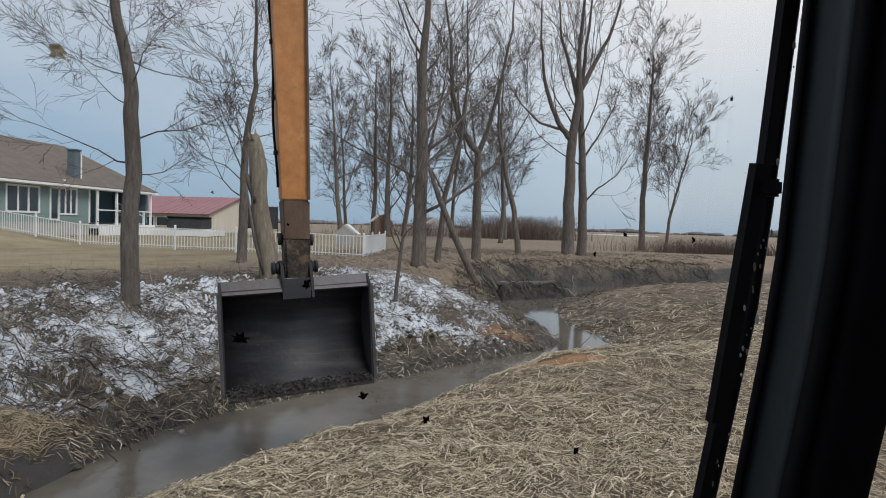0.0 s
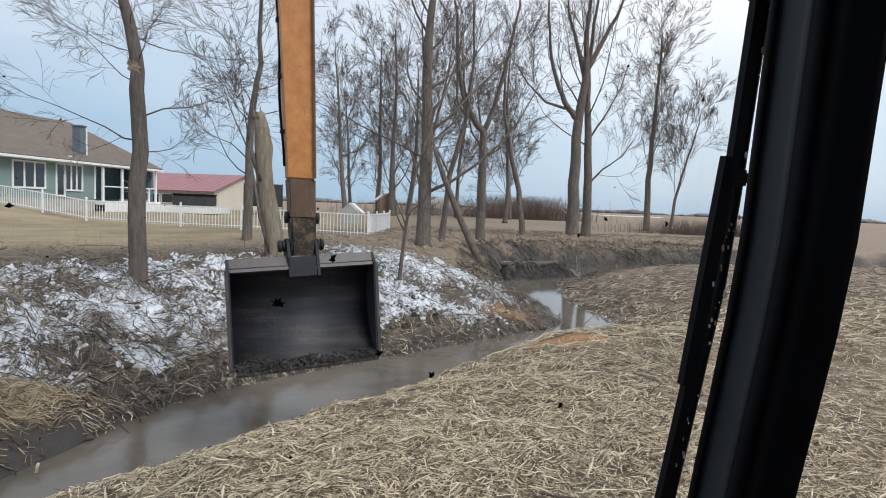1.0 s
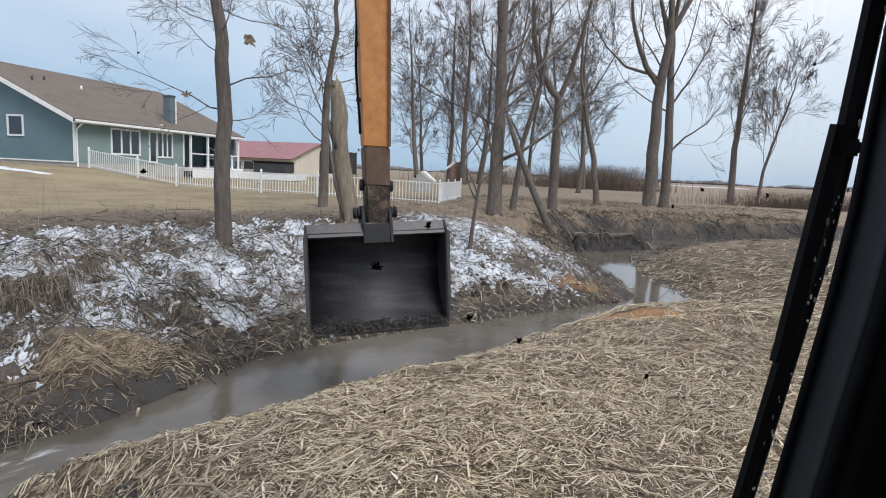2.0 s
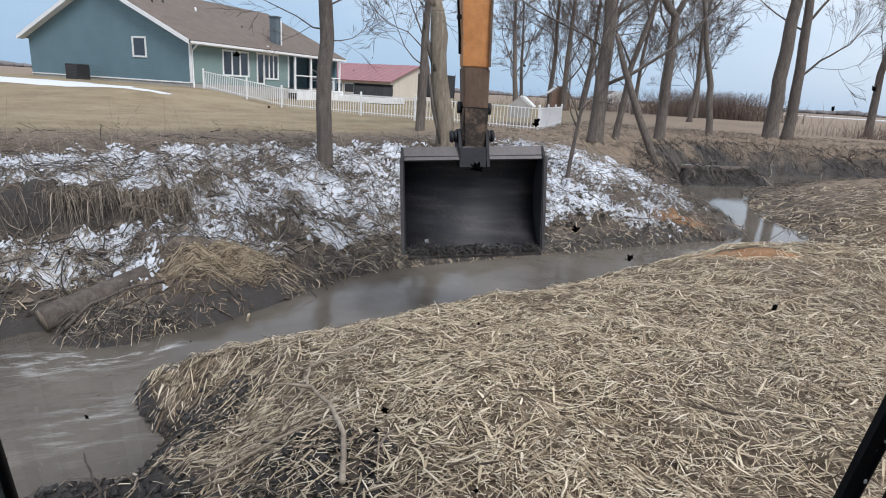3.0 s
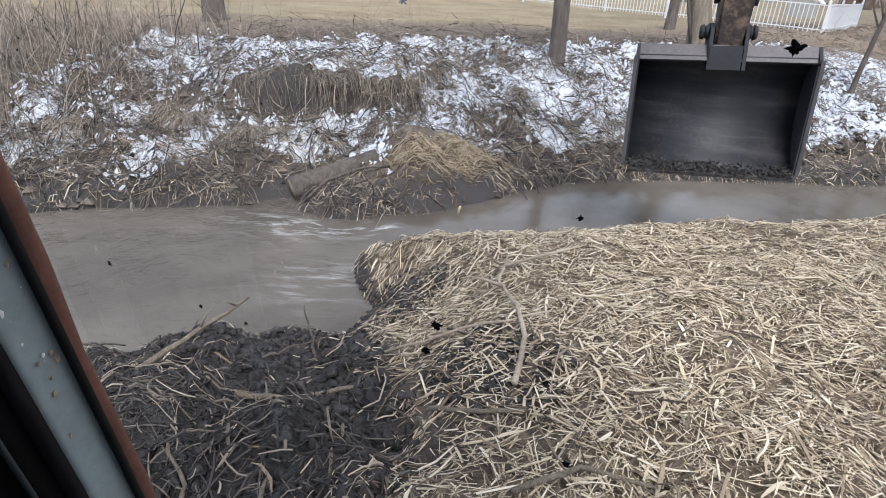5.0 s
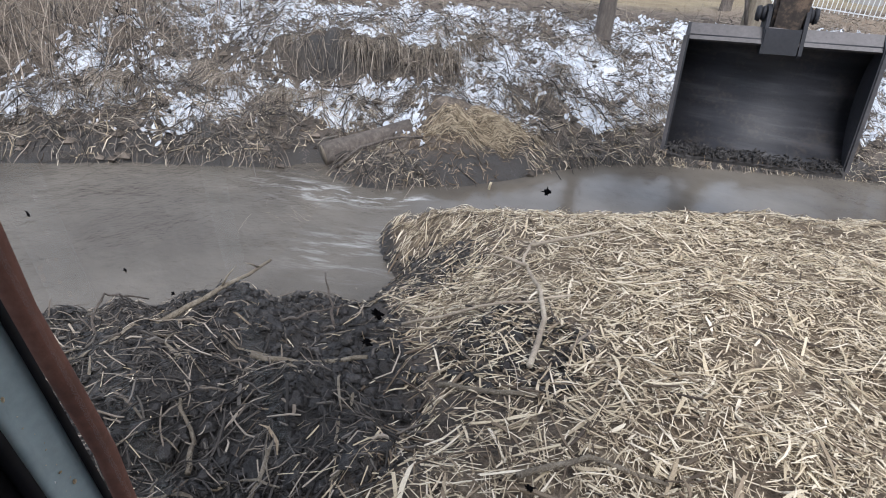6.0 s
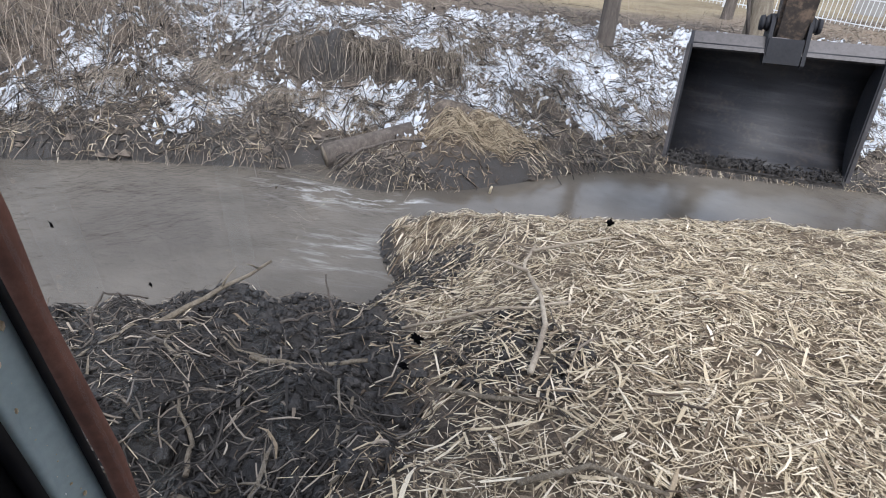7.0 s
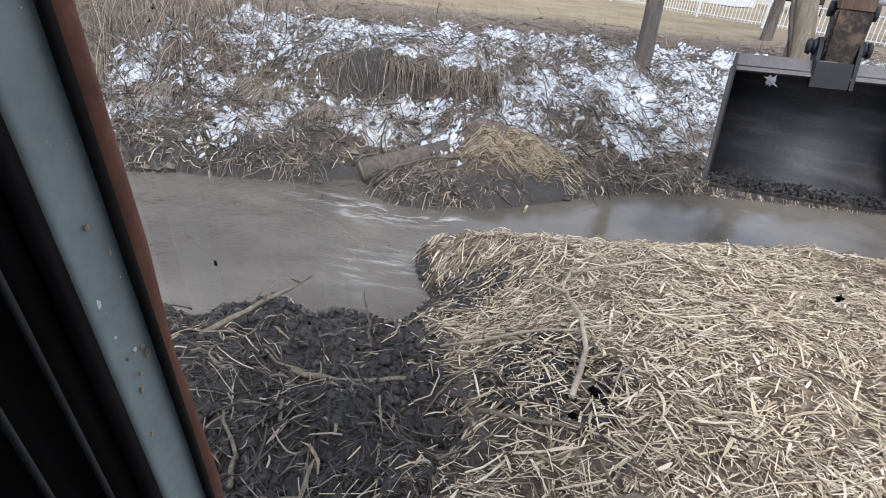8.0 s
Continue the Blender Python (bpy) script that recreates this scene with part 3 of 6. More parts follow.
# ---- the excavator: cab, boom, stick and bucket; its own axes are right, ahead, up ----
digger = thing("excavator", "worn orange excavator with a dark steel bucket hanging over the ditch", "excavator")
digger.matrix_basis = pose(0, 0, 0, 0, 0, 20)
FRONT = ((2.45, 0.36), (2.1, 0.39), (1.75, 0.412), (1.5, 0.452), (1.25, 0.492), (1.0, 0.53), (0.7, 0.56))


def front_at(z):
    return float(np.interp(z, [q[0] for q in FRONT[::-1]], [q[1] for q in FRONT[::-1]]))


def swept(section, lat_sign, lat0):
    """A closed section of (ahead offset, side offset) swept up the curve of the front pillars."""
    verts, faces = [], []
    zs = np.linspace(2.45, 0.7, 22)
    k = len(section)
    for z in zs:
        f = front_at(z)
        for da, ds in section:
            verts.append(Vector((lat0 + lat_sign * ds, f + da, z)))
    for i in range(len(zs) - 1):
        for s in range(k):
            a, b2 = i * k + s, i * k + (s + 1) % k
            faces.append((a, b2, b2 + k, a + k))
    faces.append(tuple(range(k)))
    faces.append(tuple(reversed(range((len(zs) - 1) * k, len(zs) * k))))
    return verts, faces


def pillar(sign, lat0, label, paint):
    # painted outer channel, rolled at its front edge
    p = solid("pillar", *swept([(0.006, 0.004), (0.012, 0.014), (0.012, 0.06), (-0.03, 0.064), (-0.034, 0.002), (-0.026, 0.0), (-0.020, 0.004), (0.0, 0.004)], sign, lat0), paint, digger, label)
    solid("seal", *swept([(0.010, -0.003), (0.013, 0.006), (0.006, 0.006), (0.003, -0.003)], sign, lat0), RUBBER, p)
    solid("seal", *swept([(-0.036, -0.006), (-0.036, 0.03), (-0.046, 0.03), (-0.046, -0.002)], sign, lat0), RUBBER, p)
    solid("trim", *swept([(-0.048, 0.002), (-0.048, 0.05), (-0.06 if sign > 0 else -0.17, 0.05), (-0.092 if sign > 0 else -0.17, 0.012), (-0.088, 0.006), (-0.075, 0.010), (-0.068, 0.002)], sign, lat0), TRIM, p, "black interior trim")
    for da in ((-0.066, -0.098, -0.135) if sign < 0 else ()):
        solid("trim_bead", *swept([(da, -0.002), (da, 0.012), (da - 0.003, 0.012), (da - 0.003, -0.002)], sign, lat0), SHADEDGREY, p)


# same paint on both pillars; the right one's shade is in its colour
pillar(1, 0.385, "dark painted front pillar with a black inner trim", SHADEDGREY)
pillar(-1, -0.42, "grey painted front pillar with a black inner trim", CABGREY)


def cab_rest():
    for nm, a, b2, m in (("cab_roof", (-0.52, -1.2, 2.45), (0.50, 0.46, 2.52), TRIM), ("cab_floor", (-0.52, -1.2, 0.62), (0.50, 0.62, 0.7), TRIM),
                         ("rear_wall", (-0.52, -1.24, 0.7), (0.50, -1.2, 2.45), TRIM), ("side_panel", (-0.50, -1.2, 0.7), (-0.46, 0.30, 1.08), TRIM),
                         ("side_panel", (0.46, -1.2, 0.7), (0.50, 0.30, 1.08), TRIM), ("sill", (-0.40, 0.46, 0.7), (0.37, 0.52, 0.86), TRIM)):
        part(nm, box(bmesh.new(), a, b2, 0.012), m, digger)
    for lat in (-0.48, 0.47):
        part("rear_post", box(bmesh.new(), (lat - 0.02, -1.2, 1.08), (lat + 0.02, -1.1, 2.45), 0.01), TRIM, digger)
    part("chassis", box(bmesh.new(), (-0.9, -2.4, 0.28), (1.25, 0.1, 0.62), 0.04), DARKPLASTIC, digger)
    for lat in (-0.95, 0.85):
        part("track", box(bmesh.new(), (lat, -2.6, -0.06), (lat + 0.42, 0.05, 0.42), 0.12), RUBBER, digger)


cab_rest()
part("corner_gusset", slab(bmesh.new(), [(0.375, 0.40, 2.45), (0.375, 0.40, 2.12), (0.42, 0.40, 2.03), (0.60, 0.36, 1.99), (0.60, 0.36, 2.45)], 0.05), TRIM, digger)

# dirt flecks on the left pillar's paint
for i in range(90):
    z, a = rng.uniform(1.0, 1.9), rng.uniform(-0.024, 0.0)
    bm = bmesh.new()
    bmesh.ops.create_icosphere(bm, subdivisions=1, radius=0.0005 + 0.0022 * rng.random() ** 4, matrix=Matrix.Translation((-0.4225, front_at(z) + a, z)) @ Matrix.Diagonal((0.4, 1, rng.uniform(0.8, 2), 1)))
    part("dirt_fleck", bm, SPLASH if rng.random() < 0.8 else WHITE, digger)

# door-frame tube inside the left pillar, rusty grab rail outside it
v, f = [], []
tube(v, f, [Vector((-0.46, front_at(z) - 0.235, z)) for z in np.linspace(2.4, 0.75, 14)], [0.013] * 14, 10)
solid("door_tube", v, f, CABGREY, digger, "grey door-frame tube")
v, f = [], []
zs = np.linspace(2.2, 0.8, 14)
tube(v, f, [Vector((-0.5, float(np.interp(z, [0.8, 1.1, 1.35, 1.48, 1.62, 2.2], [0.60, 0.578, 0.532, 0.52, 0.494, 0.44])), z)) for z in zs], [0.012] * 14, 10)
solid("grab_rail", v, f, RUST, digger, "rust-brown grab rail")

# windshield between the pillars, following their curve
v, f = [], []
for z in np.linspace(2.45, 0.86, 18):
    for lat in (-0.416, 0.381):
        v.append(Vector((lat, front_at(z) + 0.022, z)))
f = [(2 * i, 2 * i + 1, 2 * i + 3, 2 * i + 2) for i in range(17)]
shield = solid("windshield", v, f, WINDSHIELD, digger, "mud-specked clear windshield")
shield.visible_shadow = False


def speck(lat, z, r, material, seed):
    """A dried splash on the glass: an uneven small blob."""
    g = random.Random(seed)
    bm = bmesh.new()
    k = 23
    r = 0.8 * r
    y = front_at(z) + 0.020
    ring = [bm.verts.new((lat + r * q * math.cos(a), y, z + r * q * math.sin(a))) for a, q in [(6.283 * i / k, g.uniform(1.1, 1.6) if g.random() < 0.16 else g.uniform(0.5, 0.95)) for i in range(k)]]
    tip = bm.verts.new((lat, y - r * 0.35, z))
    for i in range(k):
        bm.faces.new((ring[i], ring[(i + 1) % k], tip))
    o = part("mud_speck", bm, material, shield)
    return o


# wiper parked beside the right pillar, outside the glass
def wiper():
    def lat(z):
        return 0.390 + (z - 1.45) * 0.035
    v, f = [], []
    zs = np.linspace(2.4, 1.15, 14)
    tube(v, f, [Vector((lat(z) + 0.006, front_at(z) + 0.046, z)) for z in zs], [0.0055] * 14, 8)
    w = solid("wiper", v, f, RUBBER, digger, "black wiper with flecks of dirt")
    bm = bmesh.new()
    for z0, z1, dx, wd in ((1.2, 1.62, -0.016, 0.006), (1.62, 1.86, -0.018, 0.009), (1.86, 2.02, -0.012, 0.007), (2.02, 2.14, -0.006, 0.005)):
        slab(bm, [(lat(z0) + dx - wd, front_at(z0) + 0.034, z0), (lat(z0) + dx + wd, front_at(z0) + 0.034, z0), (lat(z1) + dx + wd, front_at(z1) + 0.034, z1), (lat(z1) + dx - wd, front_at(z1) + 0.034, z1)], 0.008)
    part("blade", bm, RUBBER, w)
    for z in (1.84, 2.02):
        bm = bmesh.new()
        box(bm, (lat(z) - 0.022, front_at(z) + 0.032, z - 0.008), (lat(z) + 0.008, front_at(z) + 0.048, z + 0.008), 0.003)
        part("joint", bm, RUBBER, w)
    for i in range(110):
        z = rng.uniform(1.25, 2.3)
        bm = bmesh.new()
        bmesh.ops.create_icosphere(bm, subdivisions=1, radius=rng.uniform(0.0007, 0.0022), matrix=Matrix.Translation((lat(z) + rng.uniform(-0.014, 0.010), front_at(z) + 0.0335 + 0.004, z)) @ Matrix.Diagonal((1, 0.6, rng.uniform(1, 2.4), 1)))
        part("dirt_fleck", bm, WHITE if rng.random() < 0.5 else DRY, w)


wiper()


def bucket():
    """Wide ditching bucket, its mouth towards the cab."""
    base = Matrix.Translation((0.775, 6.11, 0.69)) @ Matrix.Rotation(radians(3.2), 4, 'Z') @ Matrix.Rotation(radians(-3.2), 4, 'Y') @ Matrix.Translation((0, 0, -0.66))
    hw = 0.735
    prof = [(0.0, 1.085), (0.12, 1.08), (0.22, 1.03), (0.30, 0.94), (0.345, 0.82), (0.36, 0.68), (0.34, 0.53), (0.28, 0.39), (0.19, 0.26), (0.06, 0.15), (-0.05, 0.095)]
    prof = [(u * 0.78 if u > 0 else u, z) for u, z in prof]
    bm = bmesh.new()
    rows = []
    for off in (0.0, 0.03):
        row = []
        for i, (u, z) in enumerate(prof):
            a, b2 = prof[max(i - 1, 0)], prof[min(i + 1, len(prof) - 1)]
            d = Vector((b2[0] - a[0], b2[1] - a[1])).normalized()
            row.append([bm.verts.new(base @ Vector((s * hw, u + d.y * -off, z + d.x * off))) for s in (-1, 1)])
        rows.append(row)
    for i in range(len(prof) - 1):
        for row in rows:
            bm.faces.new((row[i][0], row[i][1], row[i + 1][1], row[i + 1][0]))
        for s in (0, 1):
            bm.faces.new((rows[0][i][s], rows[0][i + 1][s], rows[1][i + 1][s], rows[1][i][s]))
    for i in (0, len(prof) - 1):
        bm.faces.new((rows[0][i][0], rows[0][i][1], rows[1][i][1], rows[1][i][0]))
    bmesh.ops.recalc_face_normals(bm, faces=bm.faces[:])
    for fa in bm.faces:
        fa.smooth = True
    bk = part("bucket", bm, MUDSTEEL, digger, "dark worn steel ditching bucket")
    # upper lip plate, leaning back
    bm = slab(bmesh.new(), [base @ Vector(q) for q in ((-hw - 0.012, -0.02, 1.075), (hw + 0.012, -0.02, 1.075), (hw + 0.012, 0.07, 1.2), (-hw - 0.012, 0.07, 1.2))], 0.03)
    part("lip_plate", bm, STEEL_EDGE, bk, "scraped upper lip plate")
    for s in (-1, 1):
        ring = [(-0.03, 1.1), (0.07, 1.2), (0.15, 1.1), (0.25, 1.05), (0.335, 0.95), (0.38, 0.82), (0.395, 0.68), (0.375, 0.52), (0.31, 0.37), (0.21, 0.23), (0.07, 0.115), (-0.07, 0.085), (-0.05, 0.6)]
        bm = slab(bmesh.new(), [base @ Vector((s * hw, u * 0.79 if u > 0.1 else u, z)) for u, z in ring], 0.028 * s)
        part("side_plate", bm, STEEL, bk)
        bm = slab(bmesh.new(), [base @ Vector((s * (hw + 0.016), u, z)) for u, z in ((-0.036, 1.1), (-0.008, 1.1), (-0.03, 0.6), (-0.05, 0.09), (-0.085, 0.085), (-0.06, 0.6))], 0.032 * s)
        part("side_edge", bm, STEEL_EDGE, bk)
    bm = slab(bmesh.new(), [base @ Vector(q) for q in ((-hw, -0.14, 0.07), (hw, -0.14, 0.07), (hw, 0.06, 0.115), (-hw, 0.06, 0.115))], 0.028)
    part("cutting_edge", bm, MUD, bk, "muddy cutting edge")
    # mud and straw caked along the edge
    v, f = [], []
    for i in range(700):
        x, u = rng.uniform(-hw, hw), rng.betavariate(1.1, 3.2) * 0.34 - 0.13
        p = base @ Vector((x, u, float(np.interp(u, [-0.14, 0.06, 0.24], [0.10, 0.15, 0.22])) + rng.uniform(-0.02, 0.015)))
        d = Vector((rng.uniform(-1, 1), rng.uniform(-1, 0.2), rng.uniform(-1.2, 0.3))).normalized() * rng.uniform(0.01, 0.05)
        tube(v, f, [p, p + d], [rng.uniform(0.004, 0.016), 0.004], 4)
    tagged(solid("caked_mud", v, f, MUD, bk, smooth=False), kind="stuff")
    v, f = [], []
    for i in range(160):
        x = rng.uniform(-hw, hw)
        p = base @ Vector((x, -0.13 + rng.uniform(0, 0.14), 0.09))
        d = Vector((rng.uniform(-0.6, 0.6), rng.uniform(-0.5, 0.1), -1)).normalized() * rng.uniform(0.02, 0.08)
        tube(v, f, [p, p + d], [0.004, 0.0025], 3)
    tagged(solid("hanging_straw", v, f, STRAW_DARK, bk, smooth=False), kind="stuff")
    bm = slab(bmesh.new(), [base @ Vector(q) for q in ((-0.15, -0.045, 1.0), (0.12, -0.045, 1.0), (0.12, -0.01, 1.2), (-0.15, -0.01, 1.2))], 0.02)
    part("coupler_plate", bm, STEEL, bk)
    # ears with pins, and the hanger link
    for s in (-0.16, 0.13):
        bm = slab(bmesh.new(), [base @ Vector((s, u, z)) for u, z in ((-0.045, 1.0), (-0.02, 0.97), (0.30, 1.06), (0.28, 1.30), (0.22, 1.37), (0.12, 1.38), (0.05, 1.33), (0.01, 1.2))], -0.03)
        part("ear", bm, STEEL, bk)
    for z, u, r, w2 in ((1.30, 0.15, 0.045, 0.235),):
        v, f = [], []
        tube(v, f, [base @ Vector((-w2, u, z)), base @ Vector((w2, u, z))], [r, r], 16)
        solid("pin", v, f, STEEL, bk)
        for s in (-1, 1):
            v, f = [], []
            tube(v, f, [base @ Vector((s * w2, u, z)), base @ Vector((s * (w2 - 0.03), u, z))], [0.058, 0.066], 18)
            tube(v, f, [base @ Vector((s * (w2 - 0.035), u, z)), base @ Vector((s * 0.17, u, z))], [0.048, 0.07], 18)
            solid("boss", v, f, STEEL, bk)
    return base


bucket()


def stick():
    lo, hi = Vector((0.75, 6.27, 1.30)), Vector((0.55, 6.17, 4.75))

    def at(z):
        return lo.lerp(hi, (z - lo.z) / (hi.z - lo.z))

    def beam(z0, z1, w0, w1, d0, d1, bevel=0.012):
        bm = bmesh.new()
        c0, c1 = at(z0), at(z1)
        q = [bm.verts.new(c + Vector((sx * w, sy * d, 0))) for c, w, d in ((c0, w0, d0), (c1, w1, d1)) for sx, sy in ((-1, -1), (1, -1), (1, 1), (-1, 1))]
        for a in ((3, 2, 1, 0), (4, 5, 6, 7), (0, 1, 5, 4), (1, 2, 6, 5), (2, 3, 7, 6), (3, 0, 4, 7)):
            bm.faces.new([q[i] for i in a])
        bmesh.ops.bevel(bm, geom=bm.edges[:], offset=bevel, segments=2, affect='EDGES')
        return bm

    st = part("stick", beam(2.02, 4.75, 0.135, 0.175, 0.17, 0.27), ORANGE, digger, "worn orange digging arm")
    part("lower_stick", beam(1.62, 2.021, 0.128, 0.1355, 0.15, 0.171), BROWNED, st, "mud-browned lower arm")
    part("arm_head", beam(1.16, 1.64, 0.124, 0.134, 0.085, 0.17, 0.025), HEADPAINT, st, "mud-caked arm head")
    for z in (1.62,):
        v, f = [], []
        c = at(z)
        tube(v, f, [c + Vector((-0.17, -0.02, 0)), c + Vector((0.17, -0.02, 0))], [0.045, 0.045], 14)
        solid("pin", v, f, STEEL, st)
        for s in (-1, 1):
            v, f = [], []
            tube(v, f, [c + Vector((s * 0.175, -0.02, 0)), c + Vector((s * 0.14, -0.02, 0))], [0.062, 0.062], 14)
            solid("boss", v, f, STEEL, st)
    for s2 in (-1, 1):
        bm = bmesh.new()
        for z0, z1 in ((2.03, 4.7),):
            w0, w1 = 0.137 + 0.0147 * (z0 - 2.02), 0.137 + 0.0147 * (z1 - 2.02)
            d0, d1 = 0.17 + 0.0366 * (z0 - 2.02), 0.17 + 0.0366 * (z1 - 2.02)
            slab(bm, [at(z0) + Vector((s2 * w0, -d0 - 0.012, 0)), at(z0) + Vector((s2 * (w0 - 0.022), -d0 - 0.012, 0)), at(z1) + Vector((s2 * (w1 - 0.022), -d1 - 0.012, 0)), at(z1) + Vector((s2 * w1, -d1 - 0.012, 0))], 0.02)
        part("flange", bm, BROWNED if s2 > 0 else ORANGE, st)
    v, f = [], []
    pts = [at(z) + Vector((-0.165 - 0.012 * math.sin(z * 5), 0.02, 0)) for z in np.linspace(2.15, 4.7, 16)]
    tube(v, f, pts, [0.013] * 16, 8)
    solid("hose", v, f, RUBBER, st, "black hydraulic hose")
    for z in (2.5, 3.05, 3.6):
        c = at(z)
        part("clamp", box(bmesh.new(), (c.x - 0.185, c.y - 0.03, z - 0.02), (c.x - 0.13, c.y + 0.05, z + 0.02), 0.004), STEEL, st)
    # bucket link behind the arm
    v, f = [], []
    tube(v, f, [Vector((0.735, 6.45, 1.36)), Vector((0.72, 6.62, 1.75)), Vector((0.70, 6.50, 2.15))], [0.05, 0.06, 0.05], 10)
    solid("bucket_link", v, f, STEEL, st)
    v, f = [], []
    tube(v, f, [Vector((0.70, 6.52, 2.12)), Vector((0.62, 6.50, 3.1))], [0.035, 0.035], 12)
    tube(v, f, [Vector((0.62, 6.50, 3.1)), Vector((0.56, 6.48, 4.3))], [0.06, 0.06], 12)
    solid("bucket_ram", v, f, STEEL, st)


stick()
# the boom runs back overhead to its foot beside the cab
v, f = [], []
tube(v, f, [Vector(q) for q in ((0.535, 6.16, 4.7), (0.56, 4.2, 5.25), (0.62, 2.3, 5.0), (0.78, 0.9, 3.5), (0.85, -0.7, 0.7))], [0.17, 0.24, 0.28, 0.26, 0.2], 8)
solid("boom", v, f, ORANGE, digger, "orange boom arm overhead", smooth=False)

SPECKS = ((-0.143, 1.882, 0.0060, 1), (-0.050, 1.724, 0.0055, 0), (-0.109, 1.509, 0.0048, 0), (0.210, 1.618, 0.0045, 0), (-0.021, 1.416, 0.0044, 0), (0.077, 1.658, 0.0039, 0), (-0.116, 1.487, 0.0038, 0), (-0.011, 1.757, 0.0037, 0), (0.030, 1.680, 0.0035, 0), (-0.184, 1.843, 0.0034, 1), (-0.123, 1.687, 0.0032, 2), (0.326, 1.907, 0.0029, 0), (0.300, 1.791, 0.0029, 0), (0.231, 1.794, 0.0027, 0), (-0.212, 1.790, 0.0026, 0), (0.204, 1.779, 0.0026, 0), (-0.082, 1.666, 0.0025, 2), (-0.353, 1.500, 0.0024, 0), (-0.282, 1.479, 0.0023, 0), (-0.036, 1.596, 0.0022, 0), (0.239, 1.927, 0.0021, 0), (-0.247, 1.473, 0.0021, 0))
for i, (la, zz, rr, kind_of) in enumerate(SPECKS):
    speck(la, zz, rr, (TRIM, SPLASH, WHITE)[kind_of], i)
for i in range(70):
    speck(rng.uniform(-0.40, 0.37), rng.uniform(1.2, 2.1), rng.uniform(0.0004, 0.0013), TRIM if rng.random() < 0.6 else DRY, 100 + i)

# ---- the house across the lawn; its own axes run along the long wall and along the gable ----
house = thing("house", "single-storey house with teal and sage siding and brown shingle roof", "house")
house.matrix_basis = pose(-22.2, 28.4, 0.98, 0, 0, 80.2)
HW, HL, HH, RIDGE = 14.0, 13.6, 2.72, 5.72


def gable_wall(x0, x1, name, material):
    bm = slab(bmesh.new(), [(x0, 0, 0.42), (x0, HW, 0.42), (x0, HW, HH), (x0, HW / 2, RIDGE - 0.08), (x0, 0, HH)], x0 - x1)
    return part(name, bm, material, house)


def wall_box(name, a, b2, material, bevel=0.0):
    return part(name, box(bmesh.new(), a, b2, bevel), material, house)


gable_wall(0.0, 0.2, "gable_wall", TEAL)
wall_box("long_wall", (0.2, 0.0, 0.42), (8.1, 0.2, HH), SAGE)
wall_box("porch_wall", (8.1, 2.6, 0.42), (HL, 2.8, HH), TEAL)
wall_box("return_wall", (7.9, 0.2, 0.42), (8.1, 2.8, HH), TEAL)
wall_box("back_wall", (0.2, HW - 0.2, 0.42), (HL, HW, HH), SAGE)
gable_wall(HL - 0.2, HL, "gable_wall", TEAL)
wall_box("foundation", (0.02, 0.02, -0.8), (8.08, HW - 0.02, 0.42), CONCRETE)
wall_box("foundation", (8.08, 2.62, -0.8), (HL, HW - 0.02, 0.42), CONCRETE)


def roof_half(y_eave, y_ridge):
    s = 0.45 if y_eave < y_ridge else -0.45
    drop = (RIDGE - HH) / (HW / 2) * 0.45
    ye = y_eave - s
    bm = slab(bmesh.new(), [(-0.45, ye, HH - drop), (HL + 0.45, ye, HH - drop), (HL + 0.45, y_ridge, RIDGE), (-0.45, y_ridge, RIDGE)], -0.14 if s > 0 else 0.14)
    return part("roof", bm, SHINGLE, house, "brown shingle roof slope")


rf = roof_half(0.0, HW / 2)
roof_half(HW, HW / 2)
k = (RIDGE - HH) / (HW / 2)
for ya, yb in ((-0.45, HW / 2), (HW + 0.45, HW / 2)):
    za = HH - k * 0.45
    bm = slab(bmesh.new(), [(-0.47, ya, za - 0.10), (-0.47, yb, RIDGE - 0.10), (-0.47, yb, RIDGE + 0.14), (-0.47, ya, za + 0.14)], 0.03)
    part("fascia", bm, WHITE, house, "white gable fascia board")
    bm = slab(bmesh.new(), [(-0.44, ya, za - 0.06), (-0.01, ya, za - 0.06), (-0.01, yb, RIDGE - 0.06), (-0.44, yb, RIDGE - 0.06)], 0.03)
    part("soffit", bm, WHITE, house)
wall_box("gutter", (-0.4, -0.58, HH - 0.26), (HL + 0.4, -0.46, HH - 0.12), WHITE, 0.02)
wall_box("soffit", (0.0, -0.45, HH - 0.28), (HL, 0.0, HH - 0.25), WHITE)
wall_box("corner_board", (-0.025, -0.025, 0.42), (0.10, 0.10, HH - 0.02), WHITE)
wall_box("corner_board", (8.0, -0.025, 0.42), (8.12, 0.10, HH - 0.02), WHITE)
wall_box("base_trim", (-0.03, 0.1, 0.40), (0.0, HW, 0.47), WHITE)
wall_box("bed_edging", (-1.3, 0.2, -0.45), (-1.1, 8.5, 0.02), DEADWOOD, 0.02)
v, f = [], []
tube(v, f, [Vector(q) for q in ((0.12, -0.5, HH - 0.2), (0.08, -0.28, HH - 0.42), (0.06, -0.08, HH - 0.6), (0.06, -0.08, 0.2), (0.0, -0.35, 0.02))], [0.045] * 5, 6)
solid("downspout", v, f, WHITE, house)
v, f = [], []
tube(v, f, [Vector(q) for q in ((0.0, -0.35, 0.05), (0.3, -0.8, -0.08), (0.75, -1.3, -0.14), (1.2, -1.6, -0.2))], [0.06] * 4, 8)
solid("drain_hose", v, f, RUBBER, house, "black drain hose")


